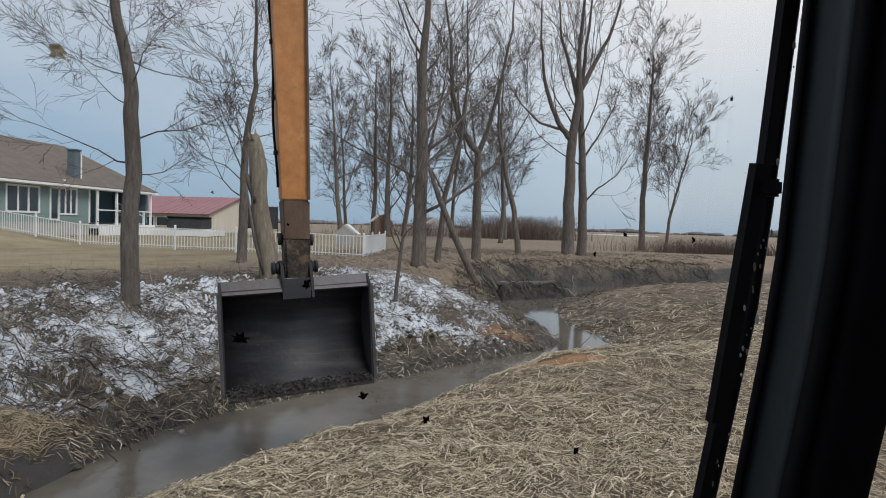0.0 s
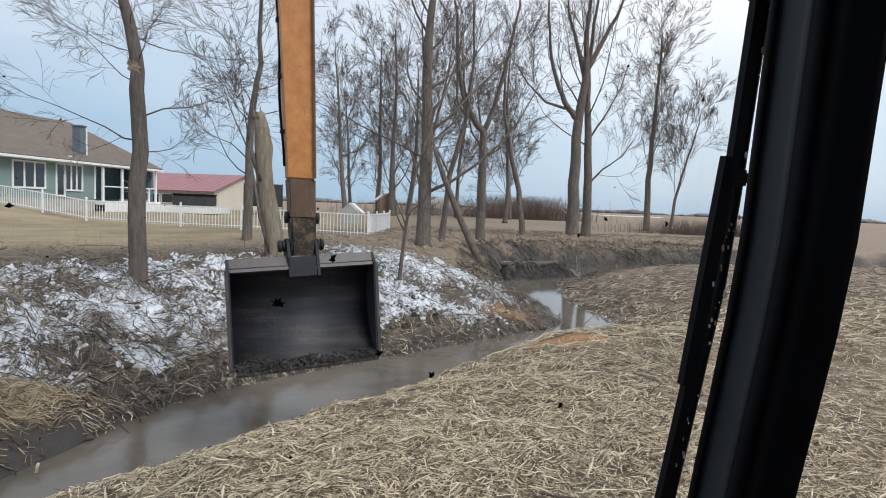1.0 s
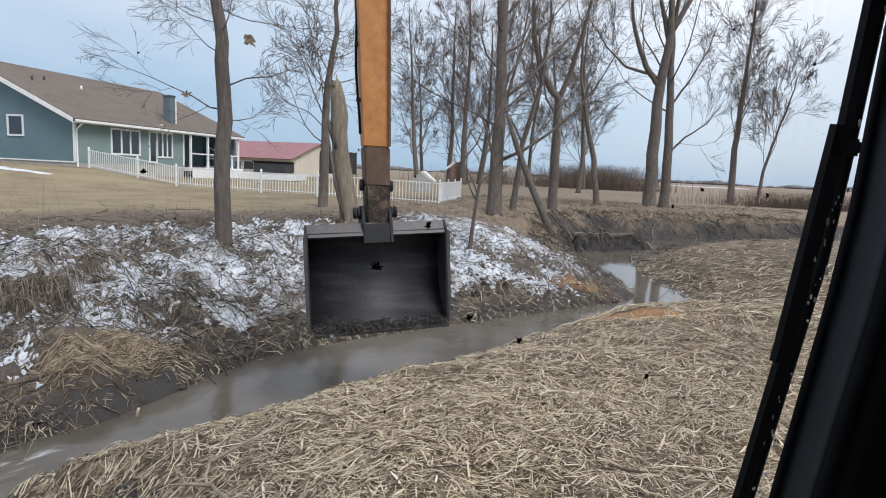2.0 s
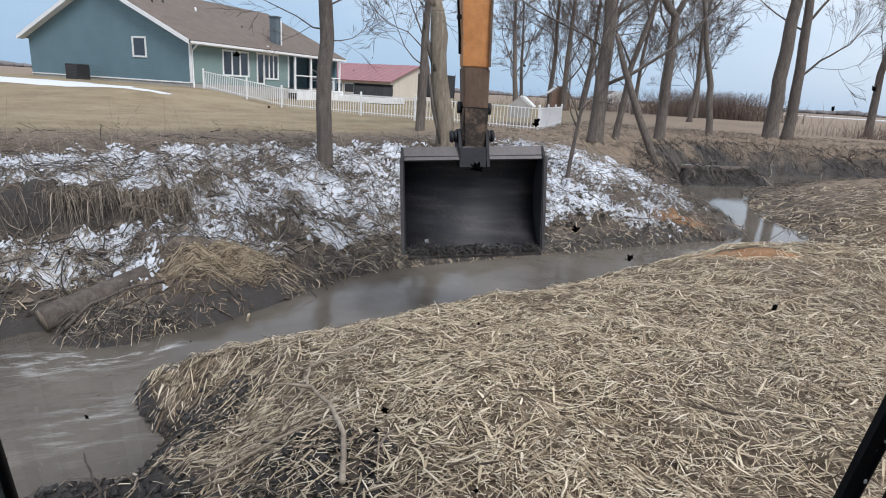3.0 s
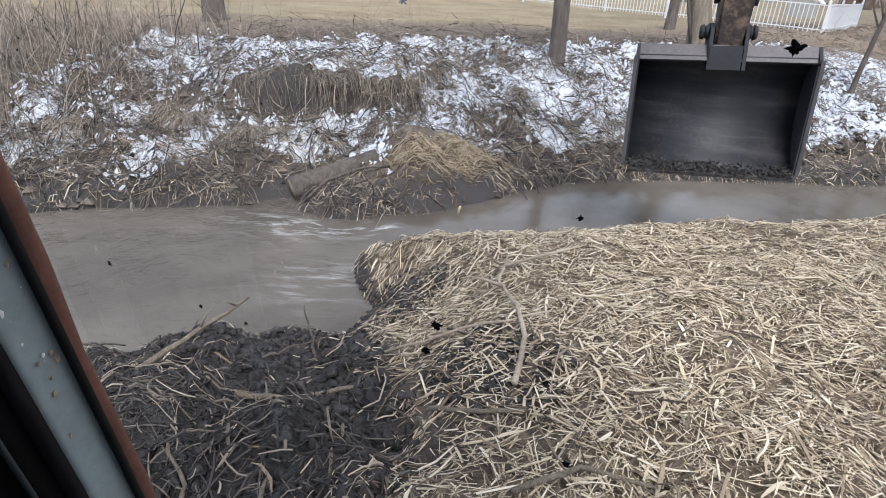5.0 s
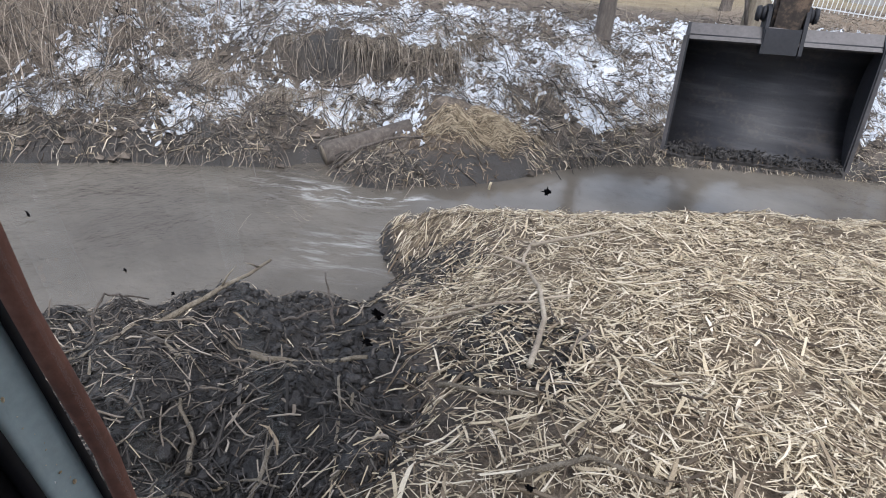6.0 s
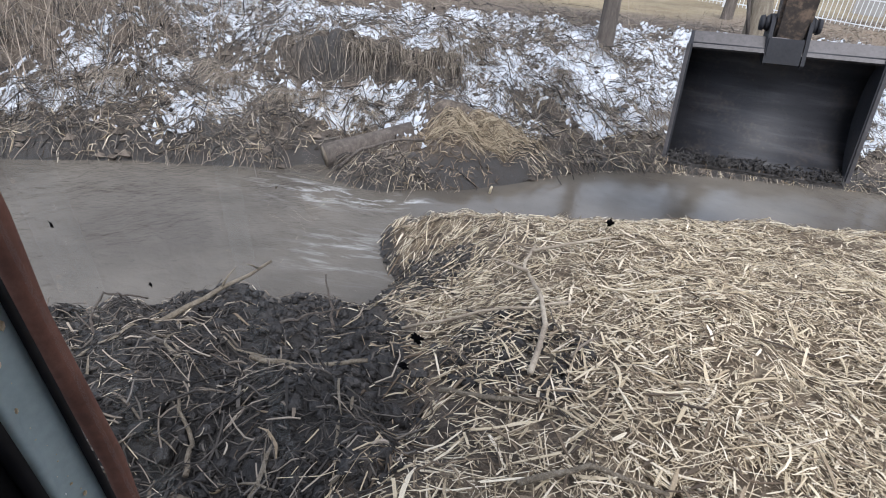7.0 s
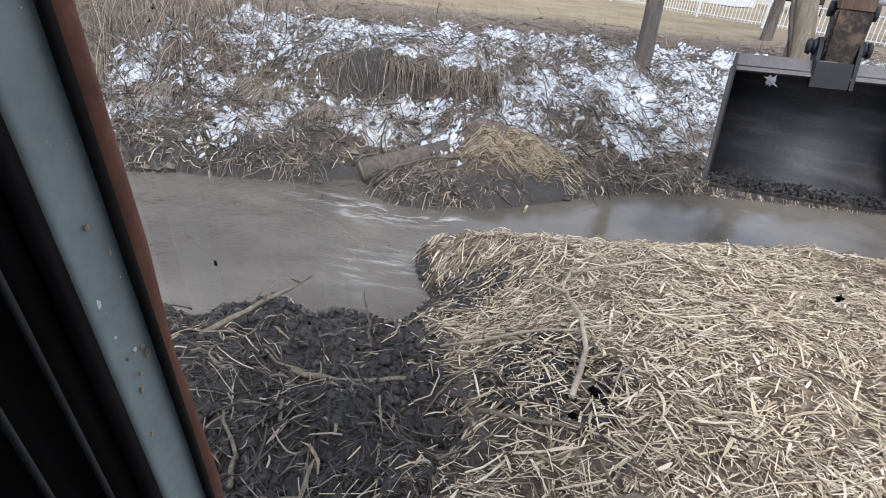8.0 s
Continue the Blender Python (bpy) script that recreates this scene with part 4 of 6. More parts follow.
def window(origin, along, up, w, h, panes, out):
    """A framed window of several panes; out points away from the wall."""
    o, a, u, n2 = (Vector(q) for q in (origin, along, up, out))

    def plate(x0, x1, z0, z1, d, th):
        return slab(bmesh.new(), [o + a * x0 + u * z0 + n2 * d, o + a * x1 + u * z0 + n2 * d, o + a * x1 + u * z1 + n2 * d, o + a * x0 + u * z1 + n2 * d], th)

    bm = bmesh.new()
    t = 0.09
    for x0, x1, z0, z1 in ((-t, w + t, -t, 0), (-t, w + t, h, h + t), (-t, 0, 0, h), (w, w + t, 0, h)):
        tmp = plate(x0, x1, z0, z1, 0.05, 0.05)
        me = bpy.data.meshes.new("tmp")
        tmp.to_mesh(me)
        tmp.free()
        bm.from_mesh(me)
        bpy.data.meshes.remove(me)
    win = part("window", bm, WHITE, house, "white-framed window")
    pw = w / panes
    for i in range(panes):
        part("pane", plate(i * pw + 0.03, (i + 1) * pw - 0.03, 0.03, h - 0.03, 0.012, 0.01), PANE, win)
        if i:
            part("mullion", plate(i * pw - 0.05, i * pw + 0.05, 0, h, 0.045, 0.045), WHITE, win)


window((2.35, 0.0, 1.0), (1, 0, 0), (0, 0, 1), 1.95, 1.3, 3, (0, -1, 0))
window((5.15, 0.0, 0.62), (1, 0, 0), (0, 0, 1), 0.5, 1.72, 1, (0, -1, 0))
window((5.78, 0.0, 0.95), (1, 0, 0), (0, 0, 1), 1.2, 1.4, 3, (0, -1, 0))
window((0.0, 4.4, 1.75), (0, -1, 0), (0, 0, 1), 0.95, 0.95, 1, (-1, 0, 0))
window((9.0, 2.6, 0.9), (1, 0, 0), (0, 0, 1), 2.2, 1.4, 2, (0, -1, 0))
# porch under the long roof
wall_box("porch_deck", (8.15, -0.6, 0.1), (HL, 2.58, 0.32), WHITE)
for x in (8.3, 10.0, 11.7, 13.4):
    wall_box("porch_post", (x - 0.06, -0.42, 0.32), (x + 0.06, -0.3, HH - 0.28), WHITE)
wall_box("porch_rail", (8.36, -0.39, 1.2), (13.34, -0.33, 1.27), WHITE)
wall_box("skirt", (8.15, -0.63, -0.9), (HL, -0.603, 0.1), WHITE)
wall_box("chimney", (7.45, 0.5, 2.75), (7.95, 1.0, 4.75), CHIMNEY, 0.02)
wall_box("chimney_trim", (7.96, 0.48, 2.75), (8.06, 0.62, 4.6), WHITE, 0.01)
wall_box("chimney_cap", (7.4, 0.44, 4.75), (8.0, 1.06, 4.85), CHIMNEY, 0.02)
v, f = [], []
tube(v, f, [Vector((7.7, 0.78, 4.5)), Vector((7.7, 0.78, 4.78))], [0.16, 0.16], 12)
solid("flue", v, f, CHIMNEY, house)
for x, y in ((1.6, 4.6), (2.6, 4.9), (4.6, 4.4)):
    v, f = [], []
    z = HH + k * y
    tube(v, f, [Vector((x, y, z)), Vector((x, y, z + 0.35))], [0.06, 0.06], 8)
    solid("roof_vent", v, f, WHITE if x > 4 else DARKPLASTIC, house)
wall_box("meter_box", (6.0, -0.08, 2.62), (6.15, 0.0, 2.9), WHITE)

ac = thing("air_conditioner", "dark grey outdoor air-conditioning unit by the gable wall", "air conditioner", at=(-30.2, 28.7, ground_z(-30.2, 28.7)))
part("casing", box(bmesh.new(), (-0.45, -0.45, -0.1), (0.45, 0.45, 0.85), 0.04), DARKPLASTIC, ac)
for i in range(9):
    part("grille_slat", box(bmesh.new(), (-0.4, -0.462, 0.08 + i * 0.08), (0.4, -0.452, 0.11 + i * 0.08)), STEEL_EDGE, ac)


# ---- white picket fence round the yard ----
def fence():
    fn = thing("fence", "low white vinyl picket fence round the back yard", "fence")
    run = [(-21.3, 28.2), (-18.0, 27.2), (-10.8, 25.1), (-2.65, 23.7), (-2.35, 31.5)]
    pk = bpy.data.meshes.new("picket")
    bm = box(bmesh.new(), (-0.011, -0.01, 0.06), (0.011, 0.01, 0.93))
    bm.to_mesh(pk)
    bm.free()
    pk.materials.append(WHITE)
    ps = bpy.data.meshes.new("post")
    bm = box(bmesh.new(), (-0.035, -0.035, -0.3), (0.035, 0.035, 1.02))
    bmesh.ops.create_cone(bm, cap_ends=True, segments=4, radius1=0.065, radius2=0.0, depth=0.05, matrix=Matrix.Translation((0, 0, 1.045)) @ Matrix.Rotation(radians(45), 4, 'Z'))
    bm.to_mesh(ps)
    bm.free()
    ps.materials.append(WHITE)
    for (ax, ay), (bx, by) in zip(run[:-1], run[1:]):
        a, b2 = Vector((ax, ay, 0)), Vector((bx, by, 0))
        ln = (b2 - a).length
        ang = math.atan2(by - ay, bx - ax)
        n_b = max(1, round(ln / 2.4))
        for i in range(n_b):
            p, q = a.lerp(b2, i / n_b), a.lerp(b2, (i + 1) / n_b)
            p.z, q.z = ground_z(p.x, p.y), ground_z(q.x, q.y)
            o = new("post", ps)
            o.parent, o.matrix_basis = fn, Matrix.Translation(p) @ Matrix.Rotation(ang, 4, 'Z')
            for h in (0.16, 0.90):
                v, f = [], []
                tube(v, f, [p + Vector((0, 0, h)), q + Vector((0, 0, h))], [0.024, 0.024], 4)
                solid("rail", v, f, WHITE, fn, smooth=False)
            m_p = round(ln / n_b / 0.145)
            for j in range(1, m_p):
                c = p.lerp(q, j / m_p)
                o = new("picket", pk)
                o.parent, o.matrix_basis = fn, Matrix.Translation(c) @ Matrix.Rotation(ang, 4, 'Z')
    o = new("post", ps)
    o.parent, o.matrix_basis = fn, Matrix.Translation((run[-1][0], run[-1][1], ground_z(*run[-1])))


fence()

# ---- sheds and yard things behind the fence ----
barn = thing("barn", "tan metal barn with a dull red metal roof", "barn")
barn.matrix_basis = pose(-29.6, 54.7, -0.1, 0, 0, -12)


def barn_parts():
    w, d, h, r = 10.2, 10.0, 2.45, 4.05
    part("front_wall", box(bmesh.new(), (0, 0, -0.6), (w, 0.15, h)), TAN, barn)
    part("back_wall", box(bmesh.new(), (0, d - 0.15, -0.6), (w, d, h)), TAN, barn)
    for x0, x1 in ((0, 0.15), (w - 0.15, w)):
        part("end_wall", slab(bmesh.new(), [(x1, 0.15, -0.6), (x1, d - 0.15, -0.6), (x1, d - 0.15, h), (x1, d / 2, r - 0.05), (x1, 0.15, h)], x1 - x0), TAN, barn)
    for y0, y1, s in ((-0.4, d / 2, 1), (d + 0.4, d / 2, -1)):
        z0 = h - 0.4 * (r - h) / (d / 2)
        part("roof", slab(bmesh.new(), [(-0.3, y0, z0), (w + 0.3, y0, z0), (w + 0.3, y1, r), (-0.3, y1, r)], -0.08 * s), REDMETAL, barn, "dull red ribbed metal roof")
        for i in range(17):
            x = -0.25 + i * (w + 0.5) / 16
            v, f = [], []
            tube(v, f, [Vector((x, y0, z0 + 0.09)), Vector((x, y1, r + 0.09))], [0.035, 0.035], 4)
            solid("roof_rib", v, f, REDMETAL, barn, smooth=False)
    for x in (3.6, 5.0):
        part("window", box(bmesh.new(), (x, -0.04, 1.2), (x + 1.2, 0.0, 2.1)), WHITE, barn)
        part("pane", box(bmesh.new(), (x + 0.08, -0.05, 1.28), (x + 1.12, -0.041, 2.02)), PANE, barn)


barn_parts()
tub = thing("hot_tub", "dark covered hot tub on a white deck", "hot tub", at=(-17.6, 43.5, ground_z(-17.6, 43.5)))
part("shell", box(bmesh.new(), (-1.2, -1.1, 0.5), (1.2, 1.1, 1.25), 0.06), DARKPLASTIC, tub)
part("cover", box(bmesh.new(), (-1.25, -1.15, 1.25), (1.25, 1.15, 1.37), 0.05), RUBBER, tub)
deck = thing("deck", "white railed deck with steps beside the house", "deck", at=(-17.6, 42.6, ground_z(-17.6, 42.6)))
part("platform", box(bmesh.new(), (-4.0, -1.6, 0.0), (2.2, 2.0, 0.42), 0.02), WHITE, deck)
for x in (-4.0, -3.1, -2.2):
    part("post", box(bmesh.new(), (x - 0.06, -1.6, 0.42), (x + 0.06, -1.48, 2.2 - 0.35 * (x + 4)), 0.01), WHITE, deck)
for i in range(6):
    part("step", box(bmesh.new(), (-4.0 + 0.3 * i, -1.9, 1.5 - 0.18 * i), (-3.7 + 0.3 * i, -1.4, 1.56 - 0.18 * i)), WHITE, deck)
v, f = [], []
tube(v, f, [Vector((-4.0, -1.62, 2.2)), Vector((-2.2, -1.62, 1.3))], [0.05, 0.05], 4)
solid("handrail", v, f, WHITE, deck, smooth=False)
tramp = thing("trampoline", "round trampoline with a dark safety net", "trampoline", at=(-13.6, 47.0, ground_z(-13.6, 47.0)))
v, f = [], []
for i in range(24):
    a, b2 = 6.2832 * i / 24, 6.2832 * (i + 1) / 24
    n0 = len(v)
    v += [Vector((1.5 * math.cos(a), 1.5 * math.sin(a), 0.7)), Vector((1.5 * math.cos(b2), 1.5 * math.sin(b2), 0.7)), Vector((1.5 * math.cos(b2), 1.5 * math.sin(b2), 2.4)), Vector((1.5 * math.cos(a), 1.5 * math.sin(a), 2.4))]
    f.append((n0, n0 + 1, n0 + 2, n0 + 3))
solid("net", v, f, DARKPLASTIC, tramp, "dark net")
v, f = [], []
tube(v, f, [Vector((0, 0, 0.66)), Vector((0, 0, 0.72))], [1.5, 1.5], 24)
solid("mat", v, f, RUBBER, tramp)
for i in range(6):
    a = 6.2832 * i / 6
    v, f = [], []
    tube(v, f, [Vector((1.53 * math.cos(a), 1.53 * math.sin(a), -0.1)), Vector((1.53 * math.cos(a), 1.53 * math.sin(a), 2.5))], [0.03, 0.03], 8)
    solid("pole", v, f, STEEL_EDGE, tramp)


def hut(name, label, at, w, d, h, r, wall, roof, turn=0):
    t = thing(name, label, "shed")
    t.matrix_basis = pose(at[0], at[1], ground_z(*at), 0, 0, turn)
    part("body", slab(bmesh.new(), [(-w / 2, 0, -0.2), (w / 2, 0, -0.2), (w / 2, 0, h), (0, 0, r), (-w / 2, 0, h)], -d), wall, t)
    for s in (-1, 1):
        part("roof", slab(bmesh.new(), [(s * (w / 2 + 0.15), -0.15, h - 0.1), (s * (w / 2 + 0.15), d + 0.15, h - 0.1), (0, d + 0.15, r + 0.02), (0, -0.15, r + 0.02)], -0.06 * s), roof, t)
    part("door", box(bmesh.new(), (-0.3, -0.04, 0), (0.3, -0.005, h * 0.8)), STEEL_EDGE, t)


hut("playhouse", "small white gabled playhouse in the yard", (-5.2, 37.0), 1.2, 1.0, 0.75, 1.25, CONCRETE, WHITE)
hut("play_shed", "small brown play shed with a light roof", (-5.0, 62.0), 1.8, 1.6, 1.6, 2.3, BRICKRED, WHITE, 15)
hut("garden_shed", "grey-brown shed far across the yard", (0.6, 82.0), 3.6, 3.0, 1.5, 2.4, CONCRETE, SHINGLE, 25)

# ---- bare winter trees ----
def tree(base, height, radius, seed, lean=(0.0, 0.0), first=0.35, spread=1.0, label="", levels=4, bend=0.0, limbs=11, name="tree", group="bare trees", twig_min=0.006, density=1.0, limb_r=0.85, rising=0.13, reach=1.0, path=None, forks=()):
    g = random.Random(seed)
    x, y = base
    twig_min = max(twig_min, 0.00021 * math.hypot(x, y))
    z0 = ground_z(x, y) - 0.15
    th = thing(name, label or "tall leafless tree with a grey-brown furrowed trunk", "tree", group, at=(x, y, z0))
    store = {0: ([], []), 1: ([], []), 2: ([], [])}

    def grow(p, d, length, r, level, lowest, way=None):
        steps = 9 if level == 0 else (6 if level == 1 else (4 if level == 2 else 3))
        pts, rad = [p.copy()], [r]
        q, dd = p.copy(), d.copy()
        for i in range(1, steps + 1):
            wob = (0.05, 0.16, 0.15, 0.13, 0.12)[level]
            dd = (dd + Vector((g.gauss(0, wob), g.gauss(0, wob), g.gauss(0, wob) + (0.0, rising, rising * 0.5, 0.04, 0.0)[level]))).normalized()
            if level == 0 and bend:
                dd = (dd + Vector((bend * 0.12, 0, 0))).normalized()
            q = q + dd * (length / steps)
            pts.append(q.copy())
            rad.append(max(r * (1 - 0.86 * (i / steps) ** (0.9 if level else 1.15)), twig_min))
        if way:
            pts, rad = [], []
            k3 = 3 * (len(way) - 1)
            for i in range(k3 + 1):
                u = i / 3
                j = min(int(u), len(way) - 2)
                pts.append(Vector(way[j]).lerp(Vector(way[j + 1]), u - j) + Vector((g.gauss(0, 0.025), g.gauss(0, 0.025), 0)) * min(i, 1))
                rad.append(max(r * (1 - 0.86 * (i / k3) ** 1.1), twig_min))
        if level == 0 and not (way and way[0][2] > 1):
            rad[0] *= 1.45
            pts.insert(1, pts[0].lerp(pts[1], 0.22))
            rad.insert(1, r * 1.08)
        v, f = store[0 if level == 0 else (1 if level <= 2 else 2)]
        tube(v, f, pts, rad, (11, 7, 5, 3, 3)[level], caps=level < 2)
        if level >= levels:
            return
        count = (limbs, 6, 6, 4)[level]
        count = max(2, round(count * density * g.uniform(0.8, 1.2)))
        for c in range(count):
            s = lowest + (0.97 - lowest) * ((c + g.random()) / count)
            k2 = min(int(s * (len(pts) - 1)), len(pts) - 2)
            a = s * (len(pts) - 1) - k2
            o = pts[k2].lerp(pts[k2 + 1], a)
            rr = rad[k2] * (1 - a) + rad[k2 + 1] * a
            along = (pts[k2 + 1] - pts[k2]).normalized()
            side = along.orthogonal().normalized()
            side.rotate(Matrix.Rotation(g.uniform(0, 6.283), 3, along).to_quaternion())
            ang = radians(g.uniform(28, 62)) * spread if level == 0 else radians(g.uniform(18, 46))
            nd = (along * math.cos(ang) + side * math.sin(ang)).normalized()
            ln = length * ((0.50 * reach, 0.60, 0.64, 0.68)[level]) * g.uniform(0.6, 1.15) * (1.12 - 0.55 * s)
            grow(o, nd, ln, max(min(rr * g.uniform(0.36, 0.58) * (limb_r if level == 0 else 1.0), rr * 0.8), twig_min), level + 1, 0.18)

    d0 = Vector((lean[0], lean[1], 1)).normalized()
    grow(Vector((0, 0, 0)), d0, height, radius, 0, first, [(0, 0, 0)] + [(a, 0.02 * q, q) for a, q in path] if path else None)
    for way, fr in forks:
        grow(Vector((0, 0, 0)), d0, 0.6 * height, radius * fr, 0, 0.22, [(a, 0.03 * q - 0.05 * i, q) for i, (a, q) in enumerate(way)])
    for key, nm, mt in ((0, "trunk", BARK), (1, "limbs", BARK), (2, "twigs", TWIG)):
        if store[key][0]:
            solid(nm, store[key][0], store[key][1], mt, th)
    return th


tree((-5.25, 10.35), 13.0, 0.155, 11, first=0.2, spread=1.5, limbs=26, twig_min=0.003, limb_r=0.24, reach=0.4, rising=0.02, path=((-0.03, 2), (-0.03, 3.6), (-0.13, 4.5), (-0.36, 5.3), (-0.5, 6.8), (-0.6, 10), (-0.5, 13)), label="leafless tree with furrowed grey bark in the snowy bank")
tree((-6.25, 19.6), 12.5, 0.16, 12, first=0.2, spread=1.35, limbs=22, limb_r=0.4, rising=0.07, reach=0.6, path=((0.02, 2.5), (0.05, 4.4), (0.35, 6), (0.3, 8.3), (0.2, 12)), label="slender leafless tree with many fine side branches")
tree((-0.4, 23.2), 15.0, 0.29, 13, first=0.16, spread=1.15, limbs=24, limb_r=0.55, path=((0.02, 4), (-0.05, 8), (0.1, 11), (0.1, 15)), label="tall leafless tree with a thick straight trunk")
tree((0.35, 25.2), 12.0, 0.14, 14, density=0.72, first=0.3, limbs=9, path=((0.3, 3), (0.9, 5.5), (1.1, 8), (1.0, 12)))
tree((2.25, 27.5), 13.0, 0.23, 15, density=0.72, first=0.3, spread=0.9, limbs=6, limb_r=0.5, path=((0.03, 2.5), (-0.1, 5.2), (-0.9, 6.3), (-1.35, 8), (-1.5, 10.5), (-1.9, 13)), forks=((((-0.1, 5.0), (0.45, 6.5), (0.9, 8.5), (1.4, 11), (1.5, 13.5)), 0.6),), label="leafless tree forking above a dark trunk")
tree((4.9, 31.6), 11.0, 0.17, 16, density=0.72, first=0.35, spread=0.9, limbs=9, limb_r=0.5, path=((-0.3, 2.5), (-0.9, 4.8), (-1.25, 6.5), (-1.3, 8.5), (-0.9, 11.5)), label="leafless tree bent over to one side")
tree((7.8, 32.3), 16.0, 0.36, 17, density=0.72, first=0.45, spread=0.8, limbs=9, limb_r=0.5, path=((-0.1, 3), (0.05, 6.9), (0.3, 9.3), (0.25, 11.5), (0.5, 16)), forks=((((0.0, 6.6), (-0.6, 7.2), (-1.15, 8.3), (-1.65, 10), (-1.9, 12), (-1.9, 15)), 0.5), (((-0.7, 7.2), (-1.8, 7.5), (-2.9, 8.5), (-4.2, 10.3)), 0.24), (((0.25, 9.0), (-0.2, 10.5), (-0.8, 12.5), (-1.0, 15)), 0.4), (((0.3, 9.2), (1.2, 11), (2.2, 13), (2.8, 16)), 0.45)), label="big leafless tree that forks into rising limbs")
tree((8.75, 33.2), 15.0, 0.27, 18, density=0.72, first=0.3, spread=1.0, limbs=12, limb_r=0.45, path=((0.0, 3.5), (-0.2, 7), (-0.3, 9.5), (-0.1, 12), (0.3, 15.5)), forks=((((0.0, 3.0), (0.8, 3.9), (1.9, 4.7), (2.8, 6.2)), 0.24), (((-0.1, 5.5), (0.7, 6.8), (1.6, 8.5), (2.2, 10.5)), 0.26)))
tree((16.3, 44.0), 15.0, 0.25, 19, first=0.3, spread=0.62, limbs=24, limb_r=0.5, rising=0.08, reach=0.85, path=((-0.05, 4), (0.1, 8), (0.3, 12), (0.4, 15)), label="leafless tree with a dense fan of rising branches")
tree((17.6, 43.0), 9.5, 0.13, 20, first=0.3, spread=0.8, limbs=12, limb_r=0.5, path=((0.3, 2.5), (0.9, 5), (1.6, 7.5), (2.0, 9.5)), label="thin leafless tree leaning over the field")
for i, (bx, by, h, r) in enumerate(((-8.6, 58, 14, 0.26), (-6.0, 64, 15, 0.28), (-4.2, 60, 15, 0.3), (-2.8, 66, 14, 0.27), (-9.8, 70, 12, 0.22), (2.5, 62, 13, 0.22), (6.2, 50, 12, 0.2), (4.6, 58, 12, 0.2), (8.5, 64, 11, 0.2), (-1.0, 45, 12, 0.18))):
    tree((bx, by), h * 1.25, r, 40 + i, (rng.uniform(-0.05, 0.05), 0), 0.2, 1.0, limbs=17, levels=4, twig_min=0.010, density=0.95, rising=0.12, limb_r=0.6, reach=0.8)
tree((-0.79, 13.6), 4.6, 0.05, 31, (0.02, 0.0), 0.3, 1.0, limbs=9, levels=3, twig_min=0.004, name="sapling", label="thin leafless sapling on the snowy bank", group="")
tree((-12.6, 8.1), 9.0, 0.24, 32, (-0.1, 0.0), 0.4, 1.0, limbs=9, levels=4, label="leafless tree among brush on the bank")


def broken_trunk():
    g = random.Random(5)
    x, y = -3.95, 14.5
    z0 = ground_z(x, y) - 0.15
    th = thing("broken_trunk", "broken standing dead trunk with peeling pale bark", "dead tree", at=(x, y, z0))
    v, f = [], []
    pts = [Vector((-0.44 * (i / 9) + 0.03 * math.sin(i), 0.02 * math.sin(i * 1.7), 3.75 * i / 9)) for i in range(10)]
    tube(v, f, pts, [0.27, 0.24, 0.225, 0.22, 0.215, 0.21, 0.21, 0.205, 0.19, 0.13], 14)
    for i, p in enumerate(v):
        v[i] = p + Vector((g.gauss(0, 0.014), g.gauss(0, 0.014), g.gauss(0, 0.05) if i >= 14 * 9 else 0))
    solid("trunk", v, f, DEADWOOD, th)
    v, f = [], []
    tube(v, f, [Vector((-0.3, -0.1, 2.1)), Vector((-0.52, -0.1, 2.6)), Vector((-0.58, -0.1, 2.85))], [0.10, 0.07, 0.03], 8)
    tube(v, f, [Vector((-0.05, -0.15, 0.2)), Vector((-0.3, -0.3, 1.2)), Vector((-0.5, -0.35, 2.5))], [0.05, 0.04, 0.02], 6)
    solid("side_splinter", v, f, BARK, th)
    v, f = [], []
    for i in range(5):
        a = g.uniform(0, 6.28)
        c = Vector((-0.44 + 0.12 * math.cos(a), 0.12 * math.sin(a), 3.6))
        tube(v, f, [c, c + Vector((g.uniform(-0.05, 0.05), 0, g.uniform(0.15, 0.35)))], [0.05, 0.008], 5)
    solid("splinters", v, f, DEADWOOD, th)


broken_trunk()
v, f = [], []
gz0 = ground_z(1.95, 22.6)
tube(v, f, [Vector((1.95, 22.6, gz0 - 0.2)), Vector((1.5, 22.65, gz0 + 0.8)), Vector((1.05, 22.7, gz0 + 1.7)), Vector((0.35, 22.75, gz0 + 3.3)), Vector((-0.1, 22.7, gz0 + 4.5))], [0.15, 0.14, 0.13, 0.11, 0.07], 10)
tagged(solid("leaning_trunk", v, f, BARK), "fallen dead trunk leaning against the trees", "dead tree")

# ---- litter, brush and small things along the ditch ----
G = np.random.RandomState(21)


